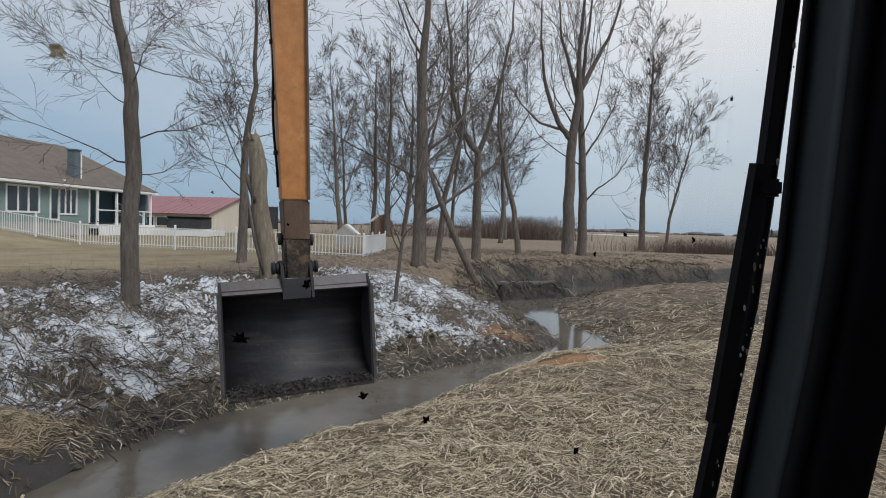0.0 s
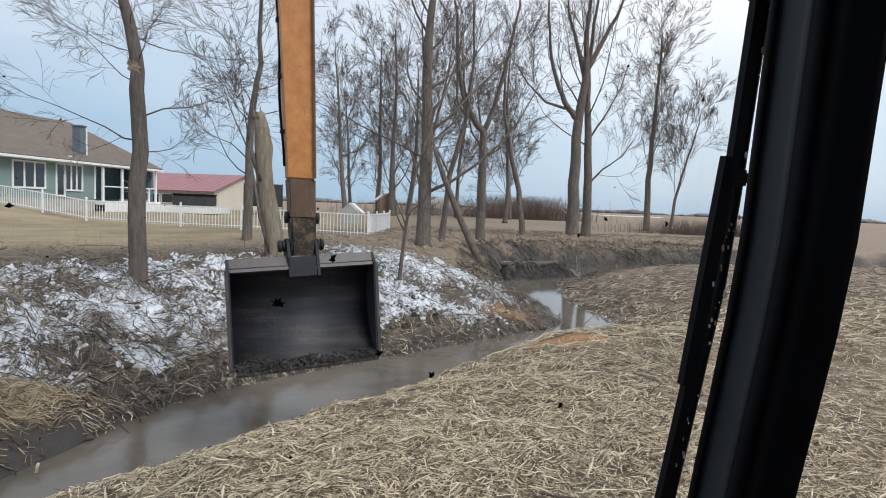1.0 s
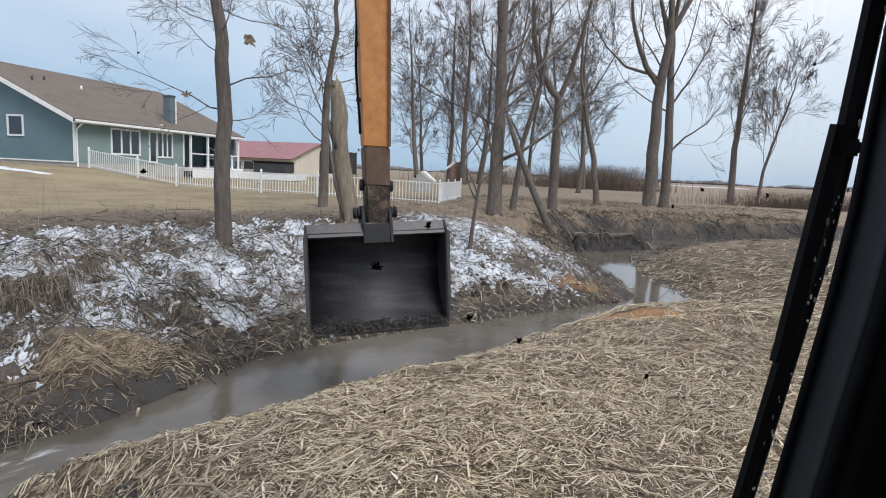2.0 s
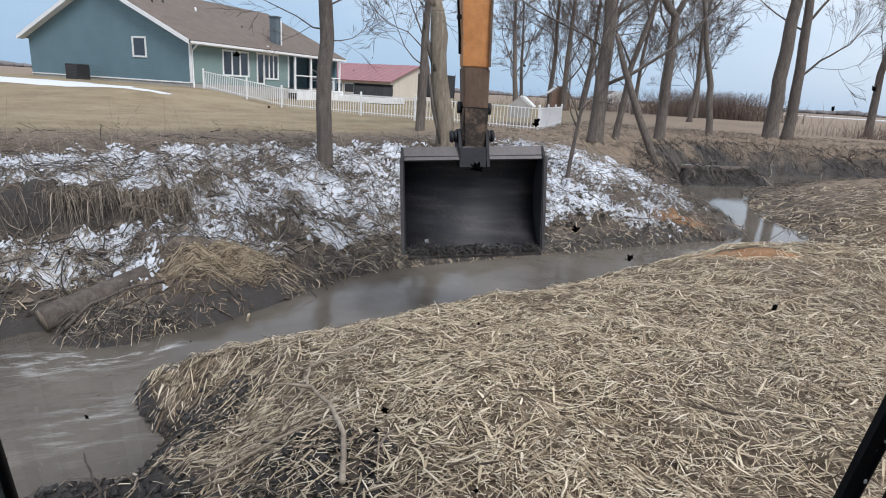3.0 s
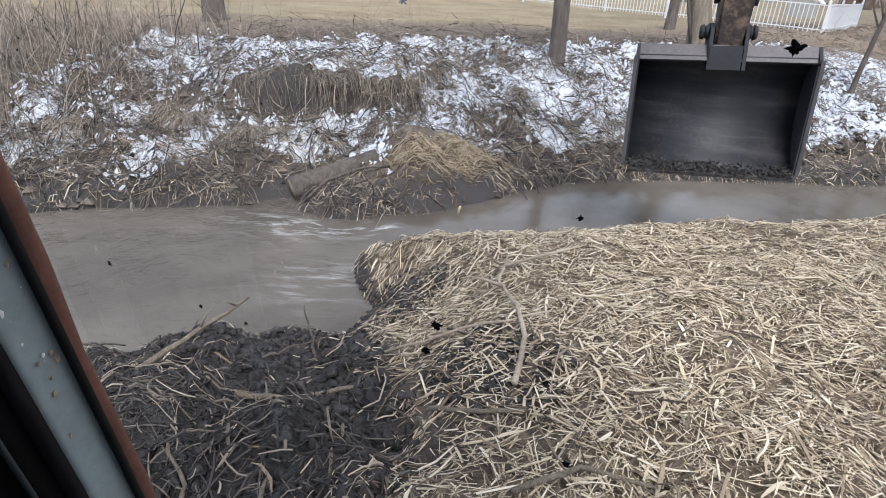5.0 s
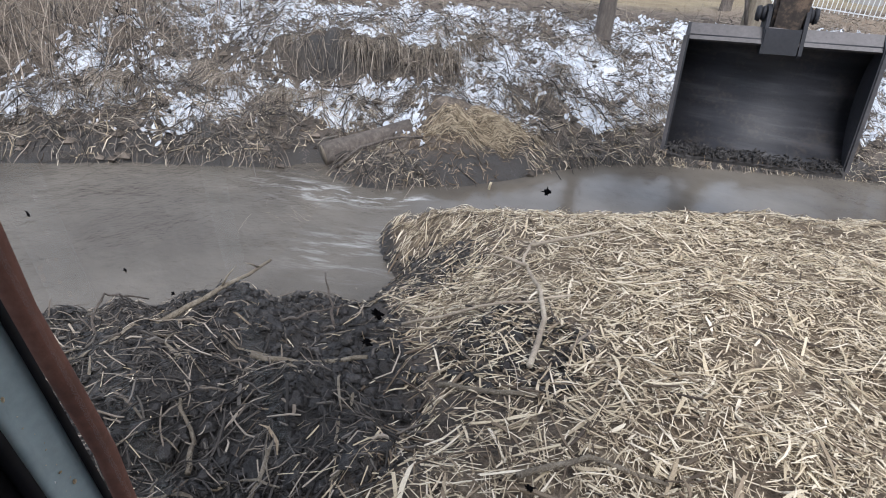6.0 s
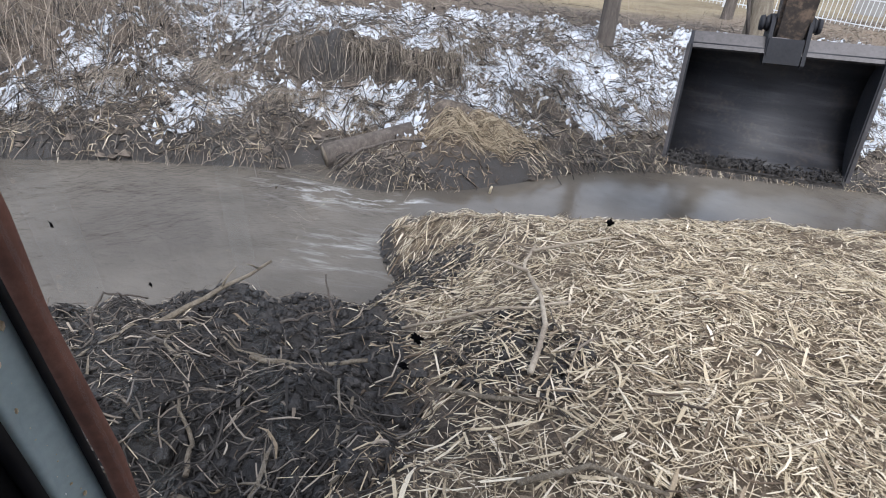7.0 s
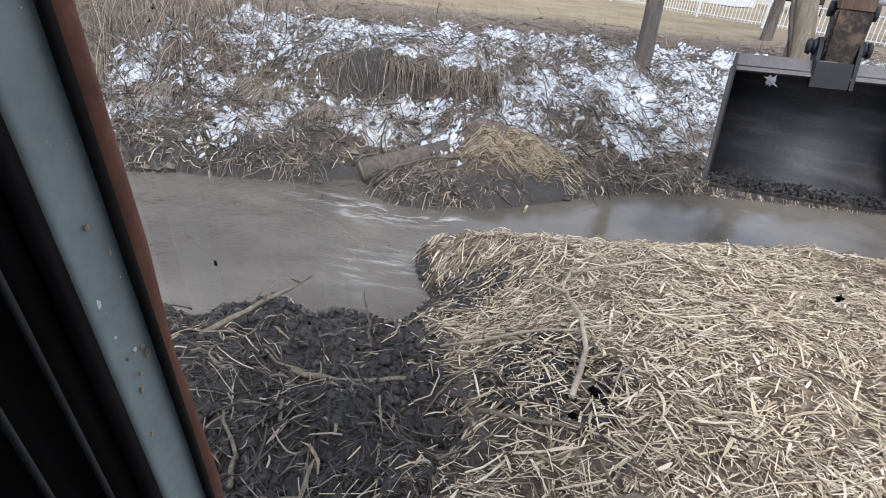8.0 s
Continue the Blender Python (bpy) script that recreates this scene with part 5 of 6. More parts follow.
def strands(name, pts, radius, material, parent=None, sides=4, flat=1.0, label="", category="", kind="stuff"):
    """Many thin pieces at once. pts: pieces x points x 3; radius: pieces x points; flat squeezes the section upright."""
    pts = np.asarray(pts, float)
    n, k, _ = pts.shape
    d = pts[:, -1] - pts[:, 0]
    d /= np.maximum(np.linalg.norm(d, axis=1, keepdims=True), 1e-9)
    up = np.tile([0.0, 0.0, 1.0], (n, 1))
    up[np.abs(d[:, 2]) > 0.85] = (1.0, 0.0, 0.0)
    side = np.cross(d, up)
    side /= np.maximum(np.linalg.norm(side, axis=1, keepdims=True), 1e-9)
    nor = np.cross(side, d)
    ring = np.linspace(0, 2 * math.pi, sides, endpoint=False) + math.pi / sides
    c, s = np.cos(ring), np.sin(ring)
    off = side[:, None, None, :] * c[None, None, :, None] + nor[:, None, None, :] * (s * flat)[None, None, :, None]
    v = pts[:, :, None, :] + off * radius[:, :, None, None]
    base = (np.arange(n) * k * sides)[:, None, None]
    i, j = np.meshgrid(np.arange(k - 1), np.arange(sides), indexing="ij")
    a, b2 = i * sides + j, i * sides + (j + 1) % sides
    quads = np.stack([a, b2, b2 + sides, a + sides], -1).reshape(1, -1, 4) + base
    quads = quads.reshape(-1, 4)
    me = bpy.data.meshes.new(name)
    me.from_pydata(v.reshape(-1, 3), [], quads)
    me.materials.append(material)
    ob = new(name, me)
    if parent is not None:
        ob.parent = parent
    return tagged(ob, label, category, kind=kind)


def scatter(count, x0, x1, y0, y1, weight):
    """Random places in a rectangle, kept by a weight of position and cover."""
    xs, ys = G.uniform(x0, x1, count), G.uniform(y0, y1, count)
    z, c = terrain(xs, ys)
    w = in_water(xs, ys)
    dl, dr = to_line(xs, ys, FAR_BANK), to_line(xs, ys, NEAR_BANK)
    keepers = G.uniform(0, 1, count) < weight(xs, ys, c, dl, dr, w)
    return xs[keepers], ys[keepers], z[keepers], {q: val[keepers] for q, val in c.items()}, dl[keepers], dr[keepers]


def lying(xs, ys, z, length, tilt, lift, bend=0.0, k=3, heading=None):
    """Pieces that lie on the ground about their middle."""
    n = len(xs)
    a = G.uniform(0, 2 * math.pi, n) if heading is None else heading
    up = G.normal(0, tilt, n)
    d = np.stack([np.cos(a) * np.cos(up), np.sin(a) * np.cos(up), np.sin(up)], -1)
    across = np.stack([-np.sin(a), np.cos(a), np.zeros(n)], -1)
    s = np.linspace(-0.5, 0.5, k)
    mid = np.stack([xs, ys, z + lift], -1)
    pts = mid[:, None, :] + d[:, None, :] * (s[None, :, None] * length[:, None, None])
    kink = G.normal(0, 1, n)[:, None] * bend * length[:, None] * (0.25 - s[None, :] ** 2) * 4
    pts += across[:, None, :] * kink[..., None]
    pts[..., 2] += np.abs(G.normal(0, 0.3, n))[:, None] * bend * length[:, None] * (0.25 - s[None, :] ** 2) * 4
    # ends follow the slope of the ground under them
    ze = terrain(pts[..., 0].ravel(), pts[..., 1].ravel())[0].reshape(n, k)
    pts[..., 2] = ze + np.maximum((pts[..., 2] - mid[:, 2:3]) * 0.8 + lift[:, None], 0.002)
    return pts


def straw_ok(xs, ys, c, dl, dr, w):
    far = np.hypot(xs + 0.1, ys)
    return np.where((dr <= dl) & ~w, np.clip(c["straw"] * 1.35, 0, 1) * np.clip(1.15 - 1.1 * c["mud"], 0, 1) * np.clip(1.25 - 1.3 * c["clay"], 0.1, 1) * np.clip(5.0 / np.maximum(far, 1.5), 0.12, 1.0) ** 1.1 * (0.5 + 0.5 * rise(lumps(xs, ys, 3.2, 55) + 0.6 * lumps(xs, ys, 9, 56), -1.0, -0.2)), 0)


xs, ys, z, c, dl, dr = scatter(120000, -4.6, 6.2, 0.6, 9.5, straw_ok)
n = len(xs)
ln = np.clip(G.lognormal(-2.5, 0.6, n), 0.02, 0.4)
wd = np.clip(G.lognormal(-5.72, 0.5, n), 0.0012, 0.010)
pts = lying(xs, ys, z, ln, 0.2, G.uniform(0.002, 0.055, n), 0.012, k=3, heading=G.normal(0.35, 1.6, n))
strands("straw_litter", pts, np.stack([wd * 0.85, wd, wd * 0.6], 1), STRAW, flat=0.3, label="deep litter of chopped pale straw and stalks on the bank", category="straw")
far_y = lambda xs, ys, c, dl, dr, w: np.where((dr <= dl) & ~w, np.clip(c["straw"] * 1.3, 0, 1) * np.clip(1 - c["clay"], 0.08, 1), 0)
xs, ys, z, c, dl, dr = scatter(15000, -1, 14, 8, 20, far_y)
n = len(xs)
wd = np.clip(G.lognormal(-4.75, 0.35, n), 0.005, 0.018)
pts = lying(xs, ys, z, np.clip(G.lognormal(-1.4, 0.4, n), 0.1, 0.6), 0.14, G.uniform(0.004, 0.05, n), 0.1)
strands("straw_litter", pts, np.stack([wd, wd * 1.05, wd * 0.7], 1), STRAW, flat=0.45, label="thinner straw litter farther along the bank", category="straw")
# darker, wetter stalks where the straw thins out to mud and along the lip of the bank
edge_ok = lambda xs, ys, c, dl, dr, w: np.where((dr <= dl) & ~w, np.clip(1 - c["clay"], 0.1, 1) * np.clip(0.9 * c["mud"] * (c["mud"] < 0.5) + 0.9 * (dr < 0.7) * (c["mud"] < 0.72) + 0.12, 0, 1) * (1 - 0.8 * ((c["mud"] > 0.4) & (xs < -1.8))), 0)
xs, ys, z, c, dl, dr = scatter(17000, -4.8, 4.5, 0.3, 12.0, edge_ok)
n = len(xs)
wd = np.clip(G.lognormal(-5.2, 0.35, n), 0.003, 0.012)
pts = lying(xs, ys, z, np.clip(G.lognormal(-2.0, 0.5, n), 0.04, 0.5), 0.2, G.uniform(0.0, 0.05, n), 0.05)
strands("wet_stalks", pts, np.stack([wd, wd, wd * 0.6], 1), STRAW_DARK, flat=0.6, label="dark wet stalks along the lip of the bank", category="stalks")
# broad curled leaves and split husks among the straw
xs, ys, z, c, dl, dr = scatter(5200, -3.8, 4.2, 0.8, 7.5, straw_ok)
n = len(xs)
wd = np.clip(G.lognormal(-5.0, 0.35, n), 0.004, 0.012)
pts = lying(xs, ys, z, np.clip(G.lognormal(-1.95, 0.4, n), 0.07, 0.32), 0.10, G.uniform(0.015, 0.05, n), 0.07, k=5, heading=G.normal(0.35, 1.2, n))
strands("husks", pts, np.stack([wd * 0.35, wd * 0.9, wd, wd * 0.8, wd * 0.25], 1), STRAW, sides=3, flat=0.22, label="broad curled leaves and husks among the straw", category="straw")
# short chaff between the stalks
xs, ys, z, c, dl, dr = scatter(60000, -3.4, 3.2, 0.6, 5.0, straw_ok)
n = len(xs)
wd = np.clip(G.lognormal(-6.1, 0.4, n), 0.001, 0.005)
pts = lying(xs, ys, z, np.clip(G.lognormal(-3.2, 0.4, n), 0.015, 0.09), 0.15, G.uniform(0.01, 0.052, n), 0.0, k=2)
strands("chaff", pts, np.stack([wd, wd * 0.8], 1), STRAW, sides=3, flat=0.5, label="short chaff among the straw", category="straw")
# roots and twigs on the mud shelf
shelf_ok = lambda xs, ys, c, dl, dr, w: np.where((dr <= dl) & ~w & (c["mud"] > 0.35), np.clip(0.10 + 0.5 * rise(-ys, -1.9, -1.1), 0, 1), 0)
xs, ys, z, c, dl, dr = scatter(21000, -4.3, -0.2, 0.0, 3.4, shelf_ok)
n = len(xs)
wd = np.clip(G.lognormal(-6.0, 0.55, n), 0.0012, 0.011)
pts = lying(xs, ys, z, np.clip(G.lognormal(-2.45, 0.55, n), 0.03, 0.5), 0.35, G.uniform(0.0, 0.05, n), 0.05, k=4)
strands("mud_twigs", pts, np.stack([wd, wd, wd * 0.9, wd * 0.5], 1), BRUSH, label="tangle of dark roots and twigs in black mud", category="twigs")
xs, ys, z, c, dl, dr = scatter(2400, -4.2, -0.2, 0.0, 3.2, shelf_ok)
n = len(xs)
wd = np.clip(G.lognormal(-5.6, 0.5, n), 0.0015, 0.014)
pts = lying(xs, ys, z, np.clip(G.lognormal(-2.3, 0.6, n), 0.03, 0.45), 0.22, G.uniform(0.02, 0.08, n), 0.08, k=4)
strands("pale_stalks", pts, np.stack([wd, wd, wd * 0.9, wd * 0.6], 1), DRY, flat=0.6, label="pale broken stalks scattered on the mud", category="stalks")


# larger broken wood and bark at the near end of the shelf
xs, ys, z, c, dl, dr = scatter(150, -3.2, -0.3, 0.2, 1.5, lambda xs, ys, c, dl, dr, w: np.where((dr <= dl) & ~w & (c["mud"] > 0.35), 0.55, 0))
n = len(xs)
wd = 0.004 + 0.010 * G.uniform(0, 1, n) ** 2
pts = lying(xs, ys, z, G.uniform(0.08, 0.38, n), 0.3, G.uniform(0.02, 0.06, n), 0.02, k=6)
strands("broken_wood", pts, np.stack([wd * 0.5, wd, wd * 0.8, wd * 0.95, wd * 0.8, wd * 0.3], 1), DEADWOOD, sides=5, flat=0.6, label="splintered sticks and bark strips on the mud", category="sticks")


def clods():
    xs, ys, z, c, dl, dr = scatter(26000, -4.2, -0.2, 0.2, 3.5, lambda xs, ys, c, dl, dr, w: np.where((dr <= dl) & ~w & (c["mud"] > 0.35), 0.6, 0))
    base = [Vector(q).normalized() for q in ((1, 0, 0), (-1, 0, 0), (0, 1, 0), (0, -1, 0), (0, 0, 1), (0, 0, -1))]
    fa = ((0, 2, 4), (2, 1, 4), (1, 3, 4), (3, 0, 4), (2, 0, 5), (1, 2, 5), (3, 1, 5), (0, 3, 5))
    v, f = [], []
    for x, y, zz in zip(xs, ys, z):
        r = 0.005 + 0.045 * rng.random() ** 4
        o = len(v)
        v += [Vector((x, y, zz + r * 0.25)) + Vector((q.x, q.y, q.z * 0.55)) * r * rng.uniform(0.5, 1.6) for q in base]
        f += [tuple(o + i for i in t) for t in fa]
    tagged(solid("mud_clods", v, f, MUD, smooth=True), "clods of wet black mud", "mud", kind="stuff")


clods()

# ---- far bank: dry grass, brush, snow and roots ----


def clear(xs, ys):
    """False on the low mound and along the sawn log, which lie free of grass."""
    mound = ((xs + 4.55) / 0.95) ** 2 + ((ys - 5.75) / 0.8) ** 2 < 1
    return ~mound & (to_line(xs, ys, [(-5.7, 4.2), (-5.15, 5.5)]) > 0.26)



bank_ok = lambda xs, ys, c, dl, dr, w: np.where((dl < dr) & ~w, np.clip(1.1 - 0.11 * dl, 0.05, 1) * np.clip(9.0 / np.maximum(np.hypot(xs, ys), 5), 0.15, 1) * (0.55 + 0.45 * (lumps(xs, ys, 2.2, 31) > 0)) * clear(xs, ys) * (1 - 0.4 * c["cut"]), 0)
xs, ys, z, c, dl, dr = scatter(21000, -12.5, 3.5, -0.5, 17, bank_ok)
n = len(xs)
ln = np.clip(G.lognormal(-1.35, 0.45, n), 0.08, 0.8)
wd = np.clip(G.lognormal(-5.6, 0.35, n), 0.0018, 0.008)
pts = lying(xs, ys, z, ln, 0.5, G.uniform(0.0, 0.10, n), 0.22, k=4)
strands("bank_grass", pts, np.stack([wd, wd, wd * 0.8, wd * 0.4], 1), DRY, sides=3, label="matted dead grass and stems on the far bank", category="grass")
xs, ys, z, c, dl, dr = scatter(8000, -12.5, 3.5, -0.5, 15, bank_ok)
n = len(xs)
wd = np.clip(G.lognormal(-5.3, 0.4, n), 0.002, 0.012)
pts = lying(xs, ys, z, np.clip(G.lognormal(-1.1, 0.5, n), 0.1, 1.1), 0.45, G.uniform(0.0, 0.14, n), 0.25, k=4)
strands("bank_twigs", pts, np.stack([wd, wd, wd * 0.8, wd * 0.4], 1), BRUSH, sides=3, label="dark twigs tangled in the far bank", category="twigs")


# a denser tangle where the far bank is closest
near_ok = lambda xs, ys, c, dl, dr, w: np.where((dl < dr) & ~w & (dl < 5.2), (0.35 + 0.65 * (lumps(xs, ys, 3.0, 35) > -0.1)) * np.clip(1.15 - 0.14 * dl, 0.2, 1) * clear(xs, ys) * (1 - 0.3 * c["cut"]), 0)
xs, ys, z, c, dl, dr = scatter(24000, -10.5, -1.0, 1.0, 11.5, near_ok)
n = len(xs)
wd = np.clip(G.lognormal(-5.9, 0.45, n), 0.0013, 0.007)
pts = lying(xs, ys, z, np.clip(G.lognormal(-1.6, 0.5, n), 0.06, 0.8), 0.3, G.uniform(0.0, 0.07, n), 0.25, k=4)
strands("bank_tangle", pts, np.stack([wd, wd, wd * 0.8, wd * 0.4], 1), DRY, sides=3, label="tangled pale stems over the far bank", category="grass")
xs, ys, z, c, dl, dr = scatter(11000, -10.5, -1.0, 1.0, 11.5, near_ok)
n = len(xs)
wd = np.clip(G.lognormal(-5.5, 0.5, n), 0.0015, 0.011)
pts = lying(xs, ys, z, np.clip(G.lognormal(-1.3, 0.5, n), 0.08, 0.9), 0.4, G.uniform(0.0, 0.14, n), 0.25, k=4)
strands("bank_tangle_twigs", pts, np.stack([wd, wd, wd * 0.8, wd * 0.4], 1), BRUSH, sides=3, label="dark twigs tangled over the far bank", category="twigs")


def bank_clods():
    """Lumps of earth and rotten wood that break up the far slope."""
    ok = lambda xs, ys, c, dl, dr, w: np.where((dl < dr) & ~w & clear(xs, ys), np.clip(1.2 - 0.35 * dl, 0.1, 1), 0)
    xs, ys, z, c, dl, dr = scatter(9000, -9.5, 3.0, 1.0, 13.0, ok)
    base = [Vector(q) for q in ((1, 0, 0), (-1, 0, 0), (0, 1, 0), (0, -1, 0), (0, 0, 1), (0, 0, -1))]
    fa = ((0, 2, 4), (2, 1, 4), (1, 3, 4), (3, 0, 4), (2, 0, 5), (1, 2, 5), (3, 1, 5), (0, 3, 5))
    v, f = [], []
    for x, y, zz in zip(xs, ys, z):
        r = 0.010 + 0.075 * rng.random() ** 3.5
        o = len(v)
        v += [Vector((x, y, zz + r * 0.2)) + Vector((q.x, q.y, q.z * 0.6)) * r * rng.uniform(0.5, 1.6) for q in base]
        f += [tuple(o + i for i in t) for t in fa]
    tagged(solid("bank_clods", v, f, EARTH, smooth=False), "brown clods of earth on the far slope", "soil", kind="stuff")


bank_clods()

# short broken stems and roots in the bare strip above the far waterline
strip_ok = lambda xs, ys, c, dl, dr, w: np.where((dl < dr) & ~w & (dl < 1.5) & clear(xs, ys), 1.0 - 0.5 * dl, 0)
xs, ys, z, c, dl, dr = scatter(38000, -8.5, 3.2, 1.0, 13.0, strip_ok)
n = len(xs)
wd = np.clip(G.lognormal(-5.6, 0.5, n), 0.0018, 0.010)
pts = lying(xs, ys, z, np.clip(G.lognormal(-2.2, 0.5, n), 0.04, 0.45), 0.3, G.uniform(0.0, 0.06, n), 0.2, k=3)
half = n // 2
for q, m2, tone in ((slice(0, half), STRAW, "pale"), (slice(half, n), BRUSH, "dark")):
    strands("bank_debris", pts[q], np.stack([wd, wd, wd * 0.5], 1)[q], m2, sides=3, label=tone + " broken stems and roots above the far waterline", category="debris")


def standing(name, xs, ys, z, hgt, lean, wd, material, label, category, droop=0.0):
    n = len(xs)
    a = G.uniform(0, 2 * math.pi, n)
    ll = np.abs(G.normal(0, lean, n)) * hgt
    s = np.linspace(0, 1, 4)
    pts = np.stack([xs, ys, z - 0.03], -1)[:, None, :] + np.zeros((n, 4, 3))
    pts[..., 0] += np.cos(a)[:, None] * ll[:, None] * s[None, :] ** 1.6
    pts[..., 1] += np.sin(a)[:, None] * ll[:, None] * s[None, :] ** 1.6
    pts[..., 2] += hgt[:, None] * (s[None, :] - droop * s[None, :] ** 3)
    strands(name, pts, np.stack([wd, wd * 0.85, wd * 0.6, wd * 0.3], 1), material, sides=3, label=label, category=category)


stand_ok = lambda xs, ys, c, dl, dr, w: np.where((dl < dr) & ~w, np.exp(-((dl - 5.2) / 2.2) ** 2) * (0.25 + 0.75 * (lumps(xs, ys, 1.6, 33) > 0.2)), 0)
xs, ys, z, c, dl, dr = scatter(9000, -12.5, 2.5, 1, 21, stand_ok)
n = len(xs)
standing("dry_weeds", xs, ys, z, np.clip(G.lognormal(-1.1, 0.5, n), 0.12, 1.1), 0.35, np.clip(G.lognormal(-6.0, 0.3, n), 0.0015, 0.005), DRY, "thin standing dry weeds along the top of the bank", "weeds")
# brush clump at the downstream end of the far bank
brush_ok = lambda xs, ys, c, dl, dr, w: np.where((dl < dr) & ~w & (dl > 0.3), np.clip(1.3 - np.hypot((xs + 10.9) * 0.9, (ys - 2.4) * 0.6) / 2.3, 0, 1), 0)
xs, ys, z, c, dl, dr = scatter(5200, -14.0, -7.2, -2.0, 8.5, brush_ok)
n = len(xs)
standing("brush", xs, ys, z, np.clip(G.lognormal(-0.5, 0.45, n), 0.2, 1.9), 0.75, np.clip(G.lognormal(-5.6, 0.4, n), 0.002, 0.008), PALEBRUSH, "dense dry brush on the bank", "brush")
xs, ys, z, c, dl, dr = scatter(900, -14.0, -7.2, -2.0, 8.5, brush_ok)
n = len(xs)
standing("brush_stems", xs, ys, z, np.clip(G.lognormal(-0.3, 0.4, n), 0.3, 2.2), 0.6, np.clip(G.lognormal(-5.2, 0.4, n), 0.003, 0.012), BRUSH, "dark stems in the brush", "brush")


def tufts(places, name, material, label):
    """Bunches of long dead grass that spill down the slope."""
    P, W = [], []
    s = np.linspace(0, 1, 5)
    for x, y, count, size in places:
        zz = ground_z(x, y)
        a = G.uniform(0, 2 * math.pi, count)
        dirx, diry = 0.62 + 0.75 * np.cos(a), -0.6 + 0.75 * np.sin(a)
        l2 = size * G.uniform(0.5, 1.15, count)
        p = np.zeros((count, 5, 3))
        p[..., 0] = x + G.normal(0, size * 0.16, count)[:, None] + dirx[:, None] * l2[:, None] * 0.6 * s[None, :]
        p[..., 1] = y + G.normal(0, size * 0.16, count)[:, None] + diry[:, None] * l2[:, None] * 0.6 * s[None, :]
        p[..., 2] = zz + 0.02 + l2[:, None] * (0.75 * s[None, :] - 1.25 * s[None, :] ** 2) * G.uniform(0.5, 1, count)[:, None]
        floor_z = terrain(p[..., 0].ravel(), p[..., 1].ravel())[0].reshape(count, 5)
        p[..., 2] = np.maximum(p[..., 2], floor_z + 0.01)
        P.append(p)
        w2 = G.uniform(0.0012, 0.0035, count)
        W.append(np.stack([w2, w2, w2 * 0.9, w2 * 0.7, w2 * 0.3], 1))
    strands(name, np.concatenate(P), np.concatenate(W), material, sides=3, label=label, category="grass")


tufts([(-6.4, 8.0, 420, 0.8), (-6.2, 7.75, 300, 0.65), (-6.75, 7.55, 110, 0.5), (-7.4, 6.95, 90, 0.45), (-7.75, 6.4, 80, 0.5), (-7.5, 5.5, 90, 0.5), (-7.9, 4.4, 160, 0.6), (-7.5, 4.3, 240, 0.55), (-7.0, 4.9, 200, 0.6), (-8.3, 3.3, 220, 0.7), (-6.6, 5.2, 140, 0.45), (-6.3, 5.9, 100, 0.35),
       (-5.0, 8.6, 160, 0.5), (-4.2, 8.9, 180, 0.5), (-3.6, 9.4, 140, 0.45), (-4.9, 7.9, 120, 0.4), (-2.2, 10.6, 140, 0.45), (1.8, 15.0, 240, 0.7), (1.6, 16.6, 240, 0.7), (2.2, 15.6, 240, 0.6), (2.0, 18.5, 240, 0.7), (-1.3, 11.5, 120, 0.4), (-5.2, 10.15, 160, 0.4), (-5.45, 10.2, 120, 0.4)], "grass_tufts", DRY, "long dead grass spilling down the bank")


def cut_edge(t):
    """The brink of the washed-out bank at a share t of its length."""
    bx, by = -8.0 + 1.15 * t, 6.45 + 1.5 * t
    u = np.linspace(0, 2.2, 56)
    z = terrain(bx + 0.85 * u, by - 0.53 * u)[0]
    drop = np.argmax(z[:-5] - z[5:])
    return bx + 0.85 * u[drop], by - 0.53 * u[drop], float(z[drop])


def hanging_roots():
    """Roots and stems that hang over the undercut of the far bank."""
    count = 700
    t = G.uniform(0, 1, count)
    t = t + 0.06 * np.sin(t * 40)
    brink = np.array([cut_edge(q) for q in np.clip(t, 0, 1)])
    x, y = brink[:, 0] + G.normal(0.04, 0.07, count), brink[:, 1] + G.normal(0, 0.07, count)
    z = brink[:, 2] + 0.05
    l2 = 0.1 + 0.7 * G.uniform(0, 1, count) ** 2
    s = np.linspace(0, 1, 5)
    p = np.zeros((count, 5, 3))
    ox, oy = 0.7 + G.normal(0, 0.35, count), -0.45 + G.normal(0, 0.35, count)
    p[..., 0] = x[:, None] + ox[:, None] * l2[:, None] * 0.5 * s[None, :] ** 0.6
    p[..., 1] = y[:, None] + oy[:, None] * l2[:, None] * 0.5 * s[None, :] ** 0.6
    p[..., 2] = z[:, None] + l2[:, None] * (0.25 * s[None, :] - 1.0 * s[None, :] ** 2)
    w2 = 0.0015 + 0.006 * G.uniform(0, 1, count) ** 3
    half = count // 3
    strands("hanging_roots", p[:half], np.stack([w2 * 1.2, w2, w2, w2 * 0.8, w2 * 0.4], 1)[:half], BRUSH, sides=3, label="dark roots hanging over the undercut bank", category="roots")
    p, w2 = p[half:], w2[half:]
    strands("hanging_roots", p, np.stack([w2 * 1.2, w2, w2, w2 * 0.8, w2 * 0.4], 1), DRY, sides=3, label="roots and stems hanging over the undercut bank", category="roots")


hanging_roots()


